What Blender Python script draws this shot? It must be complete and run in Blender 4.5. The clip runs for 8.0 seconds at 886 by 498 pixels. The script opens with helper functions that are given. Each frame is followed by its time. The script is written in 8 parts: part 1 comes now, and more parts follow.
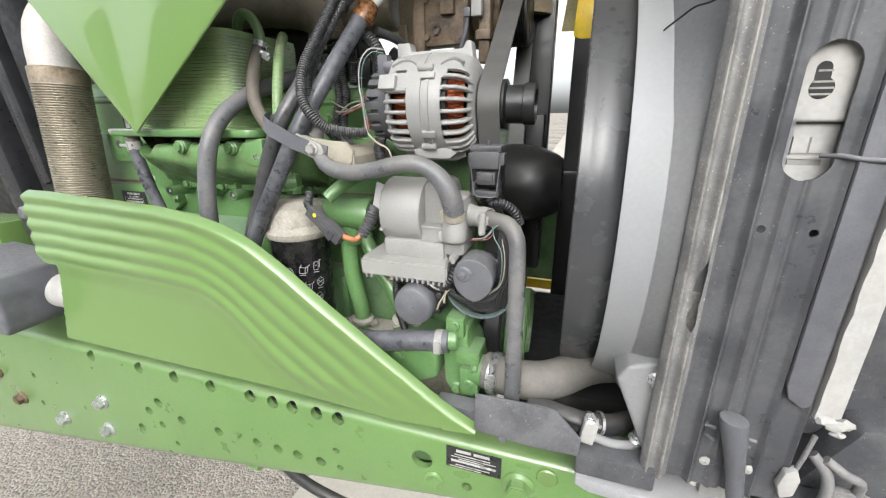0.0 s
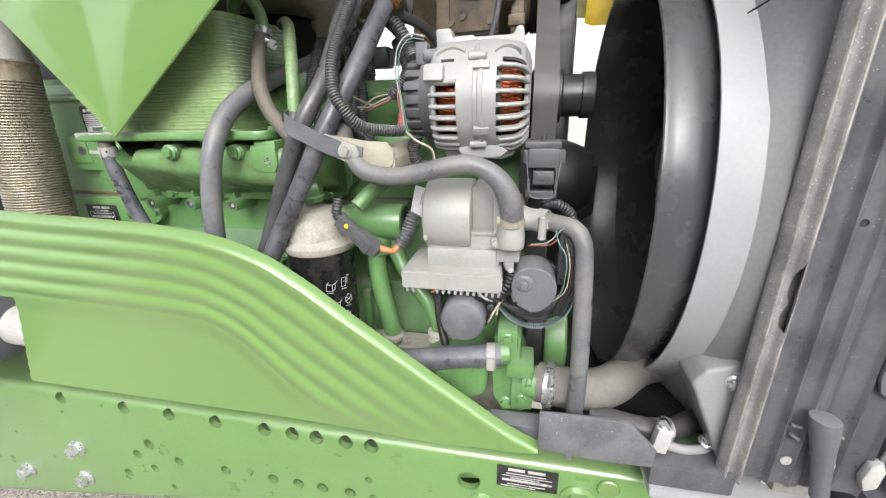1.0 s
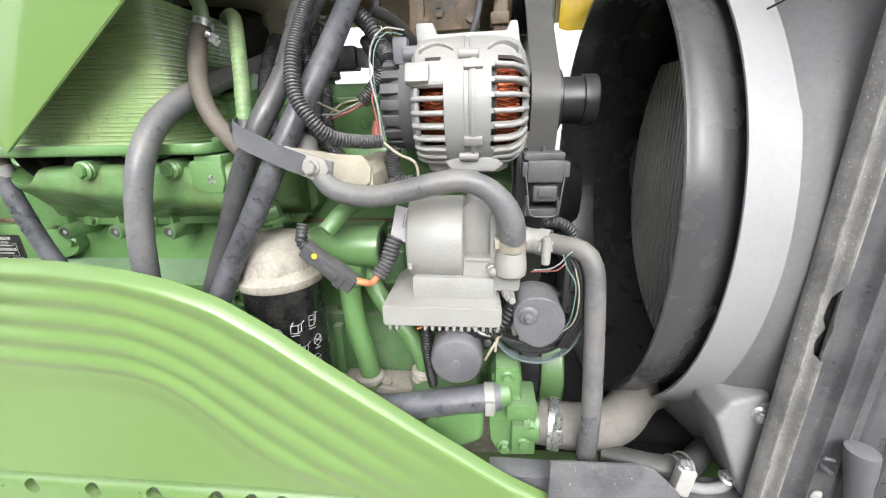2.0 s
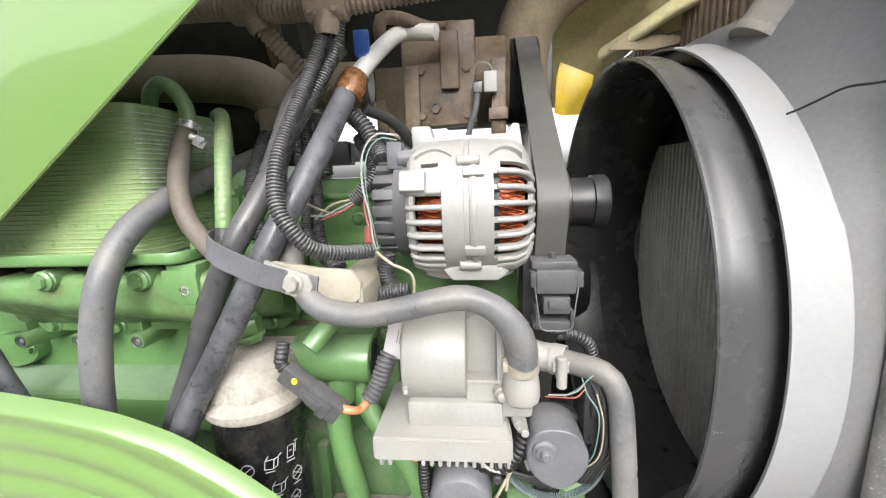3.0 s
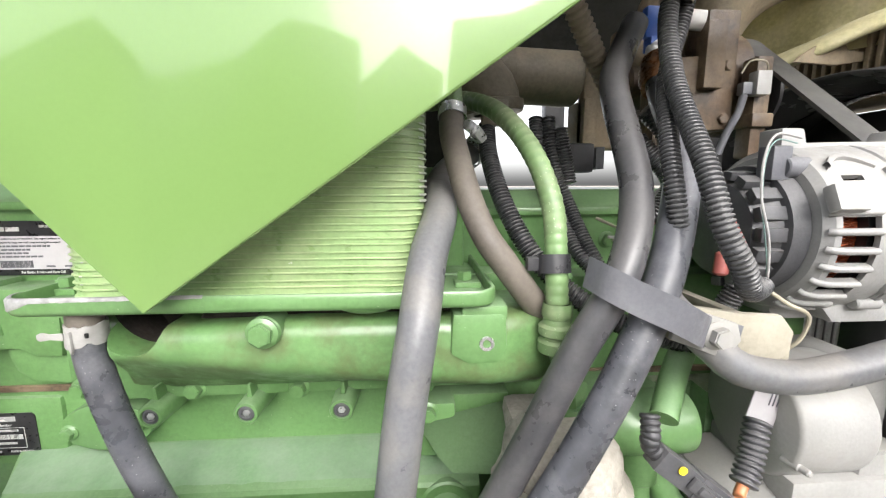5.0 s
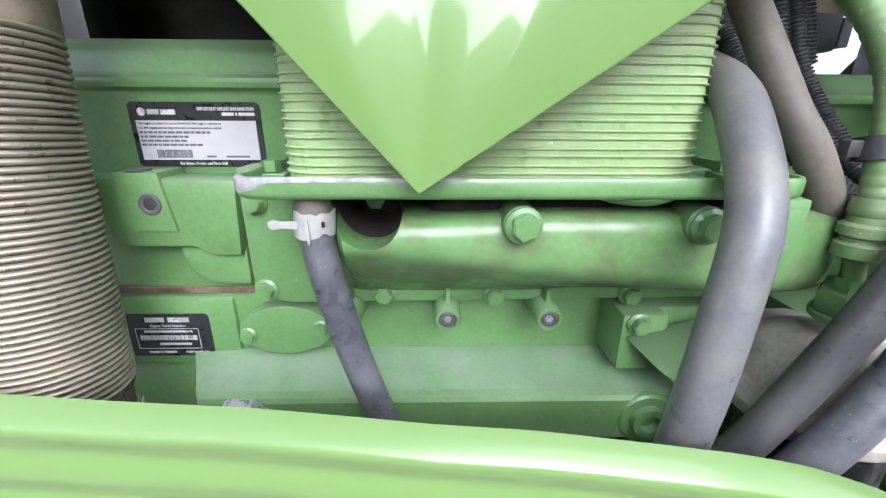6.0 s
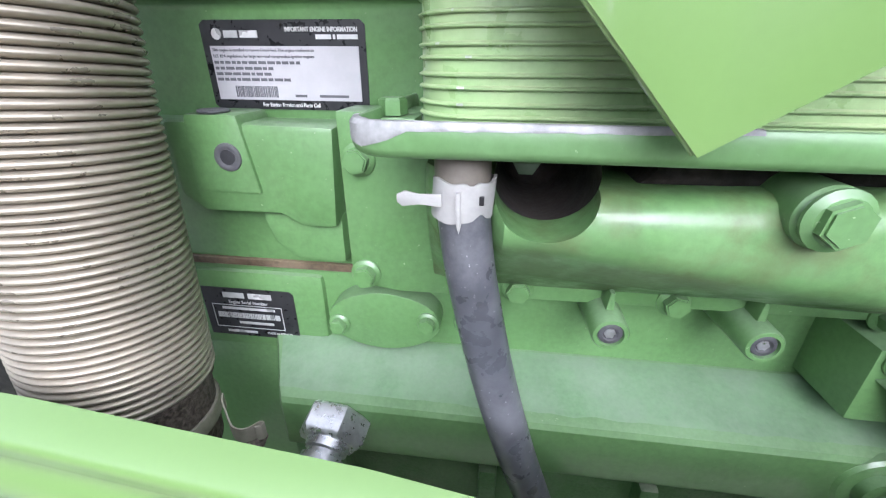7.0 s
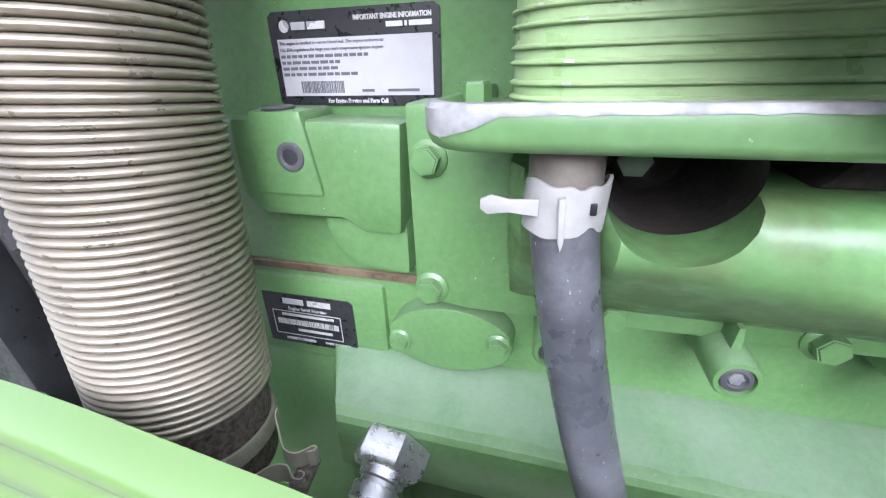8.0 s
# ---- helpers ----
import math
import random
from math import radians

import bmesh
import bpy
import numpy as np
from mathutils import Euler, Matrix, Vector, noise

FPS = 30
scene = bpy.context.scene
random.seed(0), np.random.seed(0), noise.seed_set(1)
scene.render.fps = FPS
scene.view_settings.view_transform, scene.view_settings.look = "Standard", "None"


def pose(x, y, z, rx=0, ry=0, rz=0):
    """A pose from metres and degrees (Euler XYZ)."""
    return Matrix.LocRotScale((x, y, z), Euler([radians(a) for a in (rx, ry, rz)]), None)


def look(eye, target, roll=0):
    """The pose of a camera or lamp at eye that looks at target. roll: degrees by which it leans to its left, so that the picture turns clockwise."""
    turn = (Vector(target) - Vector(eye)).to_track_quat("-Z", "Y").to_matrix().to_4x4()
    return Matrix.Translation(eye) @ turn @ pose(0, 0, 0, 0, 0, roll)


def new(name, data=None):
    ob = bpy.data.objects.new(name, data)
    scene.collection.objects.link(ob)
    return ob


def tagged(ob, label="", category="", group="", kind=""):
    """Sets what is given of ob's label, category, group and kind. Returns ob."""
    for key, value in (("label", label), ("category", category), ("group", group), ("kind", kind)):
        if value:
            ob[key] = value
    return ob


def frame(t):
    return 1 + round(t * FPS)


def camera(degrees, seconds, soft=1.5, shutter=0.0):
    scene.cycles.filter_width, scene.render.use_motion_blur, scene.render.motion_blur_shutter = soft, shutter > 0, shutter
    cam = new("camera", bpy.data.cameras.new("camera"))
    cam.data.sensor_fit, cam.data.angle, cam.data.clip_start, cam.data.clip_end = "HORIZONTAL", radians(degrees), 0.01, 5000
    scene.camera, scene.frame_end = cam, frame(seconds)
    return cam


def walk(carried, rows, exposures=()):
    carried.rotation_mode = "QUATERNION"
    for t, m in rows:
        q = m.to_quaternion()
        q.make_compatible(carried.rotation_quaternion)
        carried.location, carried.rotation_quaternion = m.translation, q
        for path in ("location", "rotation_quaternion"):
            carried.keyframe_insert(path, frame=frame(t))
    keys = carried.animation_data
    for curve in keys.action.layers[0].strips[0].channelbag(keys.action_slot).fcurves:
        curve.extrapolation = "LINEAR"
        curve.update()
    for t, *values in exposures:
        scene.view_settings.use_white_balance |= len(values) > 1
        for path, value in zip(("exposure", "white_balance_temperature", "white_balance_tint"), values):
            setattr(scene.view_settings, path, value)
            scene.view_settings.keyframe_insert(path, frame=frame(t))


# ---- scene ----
cam = camera(95.8, 8.0, soft=1.2)
PATH = [
    (0, (0.0609, 0.0733, 0.0571), (-0.2379, 0.9706, -0.2678), -0.41),
    (0.5, (0.0055, 0.1015, 0.0636), (-0.2657, 1.0066, -0.2639), -0.31),
    (1, (-0.0793, 0.0987, 0.0614), (-0.2800, 1.0163, -0.2817), -1.50),
    (1.2, (-0.1049, 0.1090, 0.0564), (-0.2653, 1.0349, -0.2856), -1.88),
    (2.3, (-0.1302, 0.1962, 0.0591), (-0.2256, 1.1465, -0.2373), -1.55),
    (2.5, (-0.1299, 0.2092, 0.0710), (-0.2266, 1.1686, -0.1938), -1.94),
    (3, (-0.1353, 0.2383, 0.1024), (-0.2299, 1.2162, -0.0843), -2.14),
    (3.5, (-0.1524, 0.2544, 0.1093), (-0.2344, 1.2391, -0.0441), -1.17),
    (4, (-0.2559, 0.2755, 0.1184), (-0.2592, 1.2660, -0.0193), -0.69),
    (4.2, (-0.3206, 0.2858, 0.1193), (-0.2939, 1.2768, -0.0118), -1.28),
    (5.3, (-0.5634, 0.3683, 0.0872), (-0.5018, 1.3475, -0.1058), 0.03),
    (5.5, (-0.6032, 0.3817, 0.0732), (-0.5509, 1.3546, -0.1521), 0.00),
    (6, (-0.6738, 0.3924, 0.0673), (-0.6530, 1.3363, -0.2622), 0.30),
    (6.5, (-0.7195, 0.4308, 0.0581), (-0.7889, 1.3547, -0.3183), -0.52),
    (7, (-0.7382, 0.4807, 0.0495), (-0.8488, 1.3787, -0.3764), 0.41),
    (7.5, (-0.7403, 0.4981, 0.0426), (-0.9795, 1.3635, -0.3977), -2.05),
    (8, (-0.7533, 0.5106, 0.0397), (-1.0056, 1.3848, -0.3754), -1.60),
]
walk(cam, [(t, look(eye, target, roll)) for t, eye, target, roll in PATH], [(0, 0.84, 6350, 9), (1, 1.00, 6350, 9), (2.5, 1.20, 6400, 10), (4, 1.37, 6550, 11), (5.5, 1.25, 6250, 12), (6, 1.19, 5800, 14), (7, 1.22, 5650, 16), (8, 1.33, 5600, 18)])

# ---------- world, sun, exposure ----------
world = bpy.data.worlds.new("overcast_sky")
scene.world = world
world.use_nodes = True
wn = world.node_tree.nodes
sky = wn.new("ShaderNodeTexSky")
sky.sky_type = "NISHITA"
sky.sun_disc = False
sky.sun_elevation = radians(34)
sky.sun_rotation = radians(170)
sky.dust_density = 4.0
sky.ozone_density = 1.0
hazy = wn.new("ShaderNodeHueSaturation")
hazy.inputs["Saturation"].default_value = 0.2
world.node_tree.links.new(sky.outputs["Color"], hazy.inputs["Color"])
world.node_tree.links.new(hazy.outputs["Color"], wn["Background"].inputs["Color"])
wn["Background"].inputs["Strength"].default_value = 0.2

sun_data = bpy.data.lights.new("sun", "SUN")
sun_data.energy = 1.35
sun_data.angle = radians(75)
sun_data.color = (1.0, 0.96, 0.9)
sun = new("sun", sun_data)
sun.matrix_basis = look((0.9, -3.1, 2.6), (-0.4, 0.7, 0.0))


# ---------- mesh helpers ----------
ORIGIN = {}


def link_mesh(name, bm, mat, sharp=38, clean=True):
    if clean:
        bmesh.ops.recalc_face_normals(bm, faces=bm.faces)
    me = bpy.data.meshes.new(name)
    bm.to_mesh(me)
    bm.free()
    me.polygons.foreach_set("use_smooth", [True] * len(me.polygons))
    me.set_sharp_from_angle(angle=radians(sharp))
    for m in (mat if isinstance(mat, (list, tuple)) else [mat]):
        me.materials.append(m)
    return me


def thing(name, label, category, base, group=""):
    """A top-level thing: an empty at its base, to which parts are added."""
    ob = new(name)
    ob.empty_display_size = 0.02
    ob.location = base
    ORIGIN[ob] = Vector(base)
    return tagged(ob, label, category, group)


def part(name, bm, mat, parent, label="", sharp=38, clean=True):
    ob = new(name, link_mesh(name, bm, mat, sharp, clean))
    ob.parent = parent
    ob.matrix_parent_inverse = Matrix.Translation(-ORIGIN[parent])
    ORIGIN[ob] = Vector((0, 0, 0))
    return tagged(ob, label)


def placed(name, mesh, parent, m, label=""):
    """A part on shared mesh data, set at the world pose m."""
    ob = new(name, mesh)
    ob.parent = parent
    ob.matrix_parent_inverse = Matrix.Translation(-ORIGIN[parent])
    ob.matrix_basis = m
    return tagged(ob, label)


def solo(name, bm, mat, label, category, kind="", group="", sharp=38, clean=True):
    """A top-level thing of one mesh, with its origin at its base."""
    lo = Vector([min(v.co[i] for v in bm.verts) for i in range(3)])
    hi = Vector([max(v.co[i] for v in bm.verts) for i in range(3)])
    base = Vector(((lo.x + hi.x) / 2, (lo.y + hi.y) / 2, lo.z))
    bmesh.ops.translate(bm, verts=bm.verts, vec=-base)
    ob = new(name, link_mesh(name, bm, mat, sharp, clean))
    ob.location = base
    ORIGIN[ob] = base
    return tagged(ob, label, category, group, kind)


def merge(bm, sub):
    me = bpy.data.meshes.new("tmp")
    sub.to_mesh(me)
    sub.free()
    bm.from_mesh(me)
    bpy.data.meshes.remove(me)
    return bm


def box(bm, x0, x1, y0, y1, z0, z1, bevel=0.0, seg=2, m=None):
    sub = bmesh.new()
    bmesh.ops.create_cube(sub, size=1.0)
    for v in sub.verts:
        v.co = Vector(((x0 + x1) / 2 + v.co.x * (x1 - x0), (y0 + y1) / 2 + v.co.y * (y1 - y0), (z0 + z1) / 2 + v.co.z * (z1 - z0)))
    if bevel:
        bmesh.ops.bevel(sub, geom=list(sub.edges), offset=bevel, segments=seg, affect="EDGES", profile=0.6)
    if m:
        bmesh.ops.transform(sub, matrix=m, verts=sub.verts)
    return merge(bm, sub)


def prism(bm, outline, a, b, axis="y", bevel=0.0, seg=2):
    """An outline pushed from a to b along an axis. Outline in (x, z) for y, (y, z) for x, (x, y) for z."""
    put = {"y": lambda u, v, w: (u, w, v), "x": lambda u, v, w: (w, u, v), "z": lambda u, v, w: (u, v, w)}[axis]
    sub = bmesh.new()
    low = [sub.verts.new(put(u, v, a)) for u, v in outline]
    high = [sub.verts.new(put(u, v, b)) for u, v in outline]
    sub.faces.new(low)
    sub.faces.new(high[::-1])
    n = len(outline)
    for i in range(n):
        sub.faces.new((low[i], high[i], high[(i + 1) % n], low[(i + 1) % n]))
    bmesh.ops.recalc_face_normals(sub, faces=sub.faces)
    if bevel:
        bmesh.ops.bevel(sub, geom=list(sub.edges), offset=bevel, segments=seg, affect="EDGES", profile=0.6, clamp_overlap=True)
    return merge(bm, sub)


def frame_of(d):
    d = Vector(d).normalized()
    return d.to_track_quat("Z", "Y").to_matrix().to_4x4()


def lathe(bm, profile, origin, direction, seg=32, m=None):
    """A profile of (along, radius) spun round a line from origin."""
    t = Matrix.Translation(origin) @ frame_of(direction)
    if m:
        t = m @ t
    rings = []
    for along, r in profile:
        if r < 1e-6:
            rings.append([bm.verts.new(t @ Vector((0, 0, along)))])
        else:
            rings.append([bm.verts.new(t @ Vector((r * math.cos(2 * math.pi * k / seg), r * math.sin(2 * math.pi * k / seg), along))) for k in range(seg)])
    for a, b in zip(rings, rings[1:]):
        if len(a) == 1 and len(b) == 1:
            continue
        for k in range(seg):
            j = (k + 1) % seg
            if len(a) == 1:
                bm.faces.new((a[0], b[j], b[k]))
            elif len(b) == 1:
                bm.faces.new((a[k], a[j], b[0]))
            else:
                bm.faces.new((a[k], a[j], b[j], b[k]))
    return bm


def rod(bm, a, b, r, seg=20, bevel=0.0, r2=None):
    a, b = Vector(a), Vector(b)
    n = (b - a).length
    r2 = r if r2 is None else r2
    if bevel:
        prof = [(0, 0), (0, r - bevel), (bevel, r), (n - bevel, r2), (n, r2 - bevel), (n, 0)]
    else:
        prof = [(0, 0), (0, r), (n, r2), (n, 0)]
    return lathe(bm, prof, a, b - a, seg)


def spline(points, step):
    """Points along a smooth curve through the given ones, about a step apart."""
    p = [Vector(q) for q in points]
    p = [p[0] * 2 - p[1]] + p + [p[-1] * 2 - p[-2]]
    out = []
    for i in range(1, len(p) - 2):
        a, b, c, d = p[i - 1 : i + 3]
        n = max(2, int((c - b).length / step))
        for k in range(n):
            t = k / n
            out.append(0.5 * (2 * b + (c - a) * t + (2 * a - 5 * b + 4 * c - d) * t * t + (3 * b - a - 3 * c + d) * t ** 3))
    out.append(p[-2])
    return out


def tube(bm, points, r, seg=16, step=0.008, ribs=0.0, depth=0.14, caps=True, flat=1.0, flare=1.0):
    """A round hose along a smooth line; ribs: the pitch of its corrugation."""
    line = spline(points, min(step, 0.004) if ribs else step)
    swell = []
    if ribs:
        # rings at even stations of the arc: a broad crest, a narrow groove
        far = np.concatenate(([0.0], np.cumsum([(b - a).length for a, b in zip(line, line[1:])])))
        xyz = np.array([tuple(p) for p in line])
        stations = []
        for k in range(int(far[-1] / ribs)):
            for u, lift in ((0.0, -depth), (0.16, depth * 0.5), (0.32, depth), (0.52, depth), (0.68, depth * 0.5), (0.84, -depth)):
                stations.append((k + u) * ribs)
                swell.append(lift)
        line = [Vector([float(np.interp(s, far, xyz[:, i])) for i in range(3)]) for s in stations]
    n = len(line)
    tang = [(line[min(i + 1, n - 1)] - line[max(i - 1, 0)]).normalized() for i in range(n)]
    side = tang[0].orthogonal().normalized()
    rings = []
    for i in range(n):
        side = (side - tang[i] * side.dot(tang[i])).normalized()
        up = tang[i].cross(side)
        rr = r * (1 + swell[i]) if ribs else r
        if flare != 1.0:
            u = min(1.0, max(0.0, (i / n - 0.72) / 0.18))
            rr *= 1 + (flare - 1) * u * u * (3 - 2 * u)
        rings.append([bm.verts.new(line[i] + side * rr * math.cos(2 * math.pi * k / seg) + up * rr * flat * math.sin(2 * math.pi * k / seg)) for k in range(seg)])
    for a, b in zip(rings, rings[1:]):
        for k in range(seg):
            bm.faces.new((a[k], a[(k + 1) % seg], b[(k + 1) % seg], b[k]))
    if caps:
        bm.faces.new(rings[0][::-1])
        bm.faces.new(rings[-1])
    return bm


def band(bm, centre, direction, r, width, thick=0.0012, seg=32):
    """A clamp's band round a hose."""
    c, d = Vector(centre), Vector(direction).normalized()
    return lathe(bm, [(-width / 2, r), (-width / 2, r + thick), (width / 2, r + thick), (width / 2, r), (-width / 2, r)], c, d, seg)


BOLTS = {}


def strip(bm, path, z0, z1, thick):
    """An upright strip of sheet metal bent along a line in plan."""
    line = spline([(x, y, 0.0) for x, y in path], 0.0015)
    rings = []
    for i, p in enumerate(line):
        t = (line[min(i + 1, len(line) - 1)] - line[max(i - 1, 0)]).normalized()
        n = Vector((-t.y, t.x, 0)) * thick / 2
        rings.append([bm.verts.new((q.x, q.y, z)) for q, z in ((p + n, z0), (p - n, z0), (p - n, z1), (p + n, z1))])
    for a, b in zip(rings, rings[1:]):
        for k in range(4):
            bm.faces.new((a[k], a[(k + 1) % 4], b[(k + 1) % 4], b[k]))
    bm.faces.new(rings[0][::-1])
    bm.faces.new(rings[-1])
    return bm


def bolt_mesh(af, mat, flange=True, high=0.7):
    """A hexagon head with a flange, resting on z = 0, pointing to +z. af: across the flats."""
    key = (af, mat.name, flange, high)
    if key not in BOLTS:
        bm = bmesh.new()
        if flange:
            lathe(bm, [(0, 0), (0, af * 0.78), (af * 0.1, af * 0.78), (af * 0.22, af * 0.6), (af * 0.22, 0)], (0, 0, 0), (0, 0, 1), 20)
        r = af / math.sqrt(3)
        sub = bmesh.new()
        low = [sub.verts.new((r * math.cos(math.pi / 3 * k), r * math.sin(math.pi / 3 * k), 0.05 * af)) for k in range(6)]
        top = [sub.verts.new((r * math.cos(math.pi / 3 * k), r * math.sin(math.pi / 3 * k), high * af)) for k in range(6)]
        sub.faces.new(low)
        sub.faces.new(top[::-1])
        for k in range(6):
            sub.faces.new((low[k], top[k], top[(k + 1) % 6], low[(k + 1) % 6]))
        bmesh.ops.recalc_face_normals(sub, faces=sub.faces)
        bmesh.ops.bevel(sub, geom=[e for e in sub.edges if all(v.co.z > 0.5 * high * af for v in e.verts)], offset=af * 0.07, segments=2, affect="EDGES")
        merge(bm, sub)
        BOLTS[key] = link_mesh("bolt", bm, mat, 30)
    return BOLTS[key]


def bolt(parent, at, mat, af=0.013, towards=(0, -1, 0), turn=0.0, flange=True, high=0.7, name="bolt", label=""):
    m = Matrix.Translation(at) @ frame_of(towards) @ Matrix.Rotation(radians(turn), 4, "Z")
    return placed(name, bolt_mesh(af, mat, flange, high), parent, m, label)


def carve(ob, cutters):
    """Cuts the shapes of one bmesh out of an object's mesh, for good."""
    tool = new("cutter", link_mesh("cutter", cutters, ob.data.materials[0]))
    tool.matrix_basis = Matrix.Translation(Vector((0, 0, 0)))
    mod = ob.modifiers.new("cut", "BOOLEAN")
    mod.object, mod.operation, mod.solver = tool, "DIFFERENCE", "EXACT"
    bpy.context.view_layer.update()
    done = bpy.data.meshes.new_from_object(ob.evaluated_get(bpy.context.evaluated_depsgraph_get()))
    ob.modifiers.remove(mod)
    old = ob.data
    name = old.name
    ob.data = done
    bpy.data.meshes.remove(old)
    done.name = name
    done.set_sharp_from_angle(angle=radians(38))
    data = tool.data
    bpy.data.objects.remove(tool)
    bpy.data.meshes.remove(data)
    return ob


def letters(body, at, size, mat, parent, towards=(0, -1, 0), up=(0, 0, 1), align="LEFT", name="lettering", depth=0.0002, squash=1.0, bold=0.0):
    """Raised writing with the built-in font."""
    cu = bpy.data.curves.new(name, "FONT")
    cu.body, cu.size, cu.extrude, cu.align_x, cu.align_y, cu.offset = body, size, depth, align, "CENTER", bold
    tmp = bpy.data.objects.new("tmp", cu)
    scene.collection.objects.link(tmp)
    bpy.context.view_layer.update()
    me = bpy.data.meshes.new_from_object(tmp.evaluated_get(bpy.context.evaluated_depsgraph_get()))
    bpy.data.objects.remove(tmp)
    bpy.data.curves.remove(cu)
    me.name = name
    me.materials.clear()
    me.materials.append(mat)
    n, u = Vector(towards).normalized(), Vector(up).normalized()
    r = u.cross(n)
    m = Matrix((r, u, n)).transposed().to_4x4()
    return placed(name, me, parent, Matrix.Translation(at) @ m @ Matrix.Diagonal((squash, 1, 1, 1)))


# ---------- materials ----------
def material(name, col, rough=0.5, metal=0.0, tone=0.12, big=9.0, grain=160.0, bump=0.08, dust=None, dust_up=0.0, stain=0.0, chip=None, coat=0.0, rough_var=0.12, vary=0.0, speck=None, coat_rough=0.18):
    """A surface with tone and gloss that vary at two scales, fine relief, dust on upward faces and in blotches, and chips."""
    m = bpy.data.materials.new(name)
    m.use_nodes = True
    nt = m.node_tree
    n, l = nt.nodes, nt.links
    b = n["Principled BSDF"]
    geo = n.new("ShaderNodeNewGeometry")

    def noise_at(scale, detail=4.0, rough_=0.55):
        t = n.new("ShaderNodeTexNoise")
        t.inputs["Scale"].default_value, t.inputs["Detail"].default_value, t.inputs["Roughness"].default_value = scale, detail, rough_
        l.new(geo.outputs["Position"], t.inputs["Vector"])
        return t.outputs["Fac"]

    def ramp(src, lo, hi, a=0.0, c=1.0):
        r = n.new("ShaderNodeMapRange")
        r.interpolation_type = "SMOOTHSTEP"
        r.inputs["From Min"].default_value, r.inputs["From Max"].default_value = lo, hi
        r.inputs["To Min"].default_value, r.inputs["To Max"].default_value = a, c
        l.new(src, r.inputs["Value"])
        return r.outputs["Result"]

    def math_(op, a, c):
        k = n.new("ShaderNodeMath")
        k.operation, k.use_clamp = op, True
        for i, v in enumerate((a, c)):
            if isinstance(v, (int, float)):
                k.inputs[i].default_value = v
            else:
                l.new(v, k.inputs[i])
        return k.outputs["Value"]

    def mix(fac, a, c):
        k = n.new("ShaderNodeMix")
        k.data_type = "RGBA"
        l.new(fac, k.inputs["Factor"]) if not isinstance(fac, (int, float)) else None
        for key, v in (("A", a), ("B", c)):
            s = [i for i in k.inputs if i.identifier == key + "_Color"][0]
            if isinstance(v, tuple):
                s.default_value = (*v, 1)
            else:
                l.new(v, s)
        return [o for o in k.outputs if o.identifier == "Result_Color"][0]

    large, small = noise_at(big), noise_at(grain, 6.0)
    dark = tuple(max(0.0, c * (1 - tone * 1.5)) for c in col)
    light = tuple(min(1.0, c * (1 + tone * 1.5) + 0.01 * tone) for c in col)
    colour = mix(ramp(math_("ADD", math_("MULTIPLY", large, 0.6), math_("MULTIPLY", small, 0.4)), 0.3, 0.7), dark, light)
    if vary:
        info = n.new("ShaderNodeObjectInfo")
        hsv = n.new("ShaderNodeHueSaturation")
        l.new(ramp(info.outputs["Random"], 0, 1, 1 - vary, 1 + vary), hsv.inputs["Value"])
        l.new(colour, hsv.inputs["Color"])
        colour = hsv.outputs["Color"]
    roughness = ramp(noise_at(big * 4, 5.0), 0.3, 0.7, max(0.02, rough - rough_var), min(1.0, rough + rough_var))
    if dust:
        sep = n.new("ShaderNodeSeparateXYZ")
        l.new(geo.outputs["Normal"], sep.inputs["Vector"])
        patch = ramp(noise_at(22.0, 6.0, 0.65), 0.42, 0.62)
        fine = ramp(noise_at(420.0, 3.0), 0.3, 0.75, 0.75, 1.0)
        up = math_("MULTIPLY", ramp(sep.outputs["Z"], 0.15, 0.95), dust_up)
        cover = math_("MULTIPLY", math_("ADD", math_("MULTIPLY", up, ramp(noise_at(14.0, 5.0), 0.3, 0.6, 0.35, 1.0)), math_("MULTIPLY", patch, stain)), fine)
        colour = mix(cover, colour, dust)
        roughness = math_("ADD", roughness, math_("MULTIPLY", cover, 0.5))
    if chip:
        c_col, amount = chip
        worn = ramp(noise_at(95.0, 5.0, 0.7), 0.74 - 0.12 * amount, 0.78 - 0.12 * amount)
        colour = mix(worn, colour, c_col)
    if speck:
        s_col, amount = speck
        dots = ramp(noise_at(460.0, 2.0, 0.5), 0.76 - 0.1 * amount, 0.79 - 0.1 * amount)
        clump = ramp(noise_at(11.0, 3.0), 0.42, 0.60, 0.15, 1.0)
        colour = mix(math_("MULTIPLY", dots, clump), colour, s_col)
    l.new(colour, b.inputs["Base Color"])
    l.new(roughness, b.inputs["Roughness"])
    b.inputs["Metallic"].default_value = metal
    b.inputs["Coat Weight"].default_value = coat
    b.inputs["Coat Roughness"].default_value = coat_rough
    if bump:
        k = n.new("ShaderNodeBump")
        k.inputs["Strength"].default_value = bump
        k.inputs["Distance"].default_value = 0.002
        l.new(small, k.inputs["Height"])
        l.new(k.outputs["Normal"], b.inputs["Normal"])
    return m


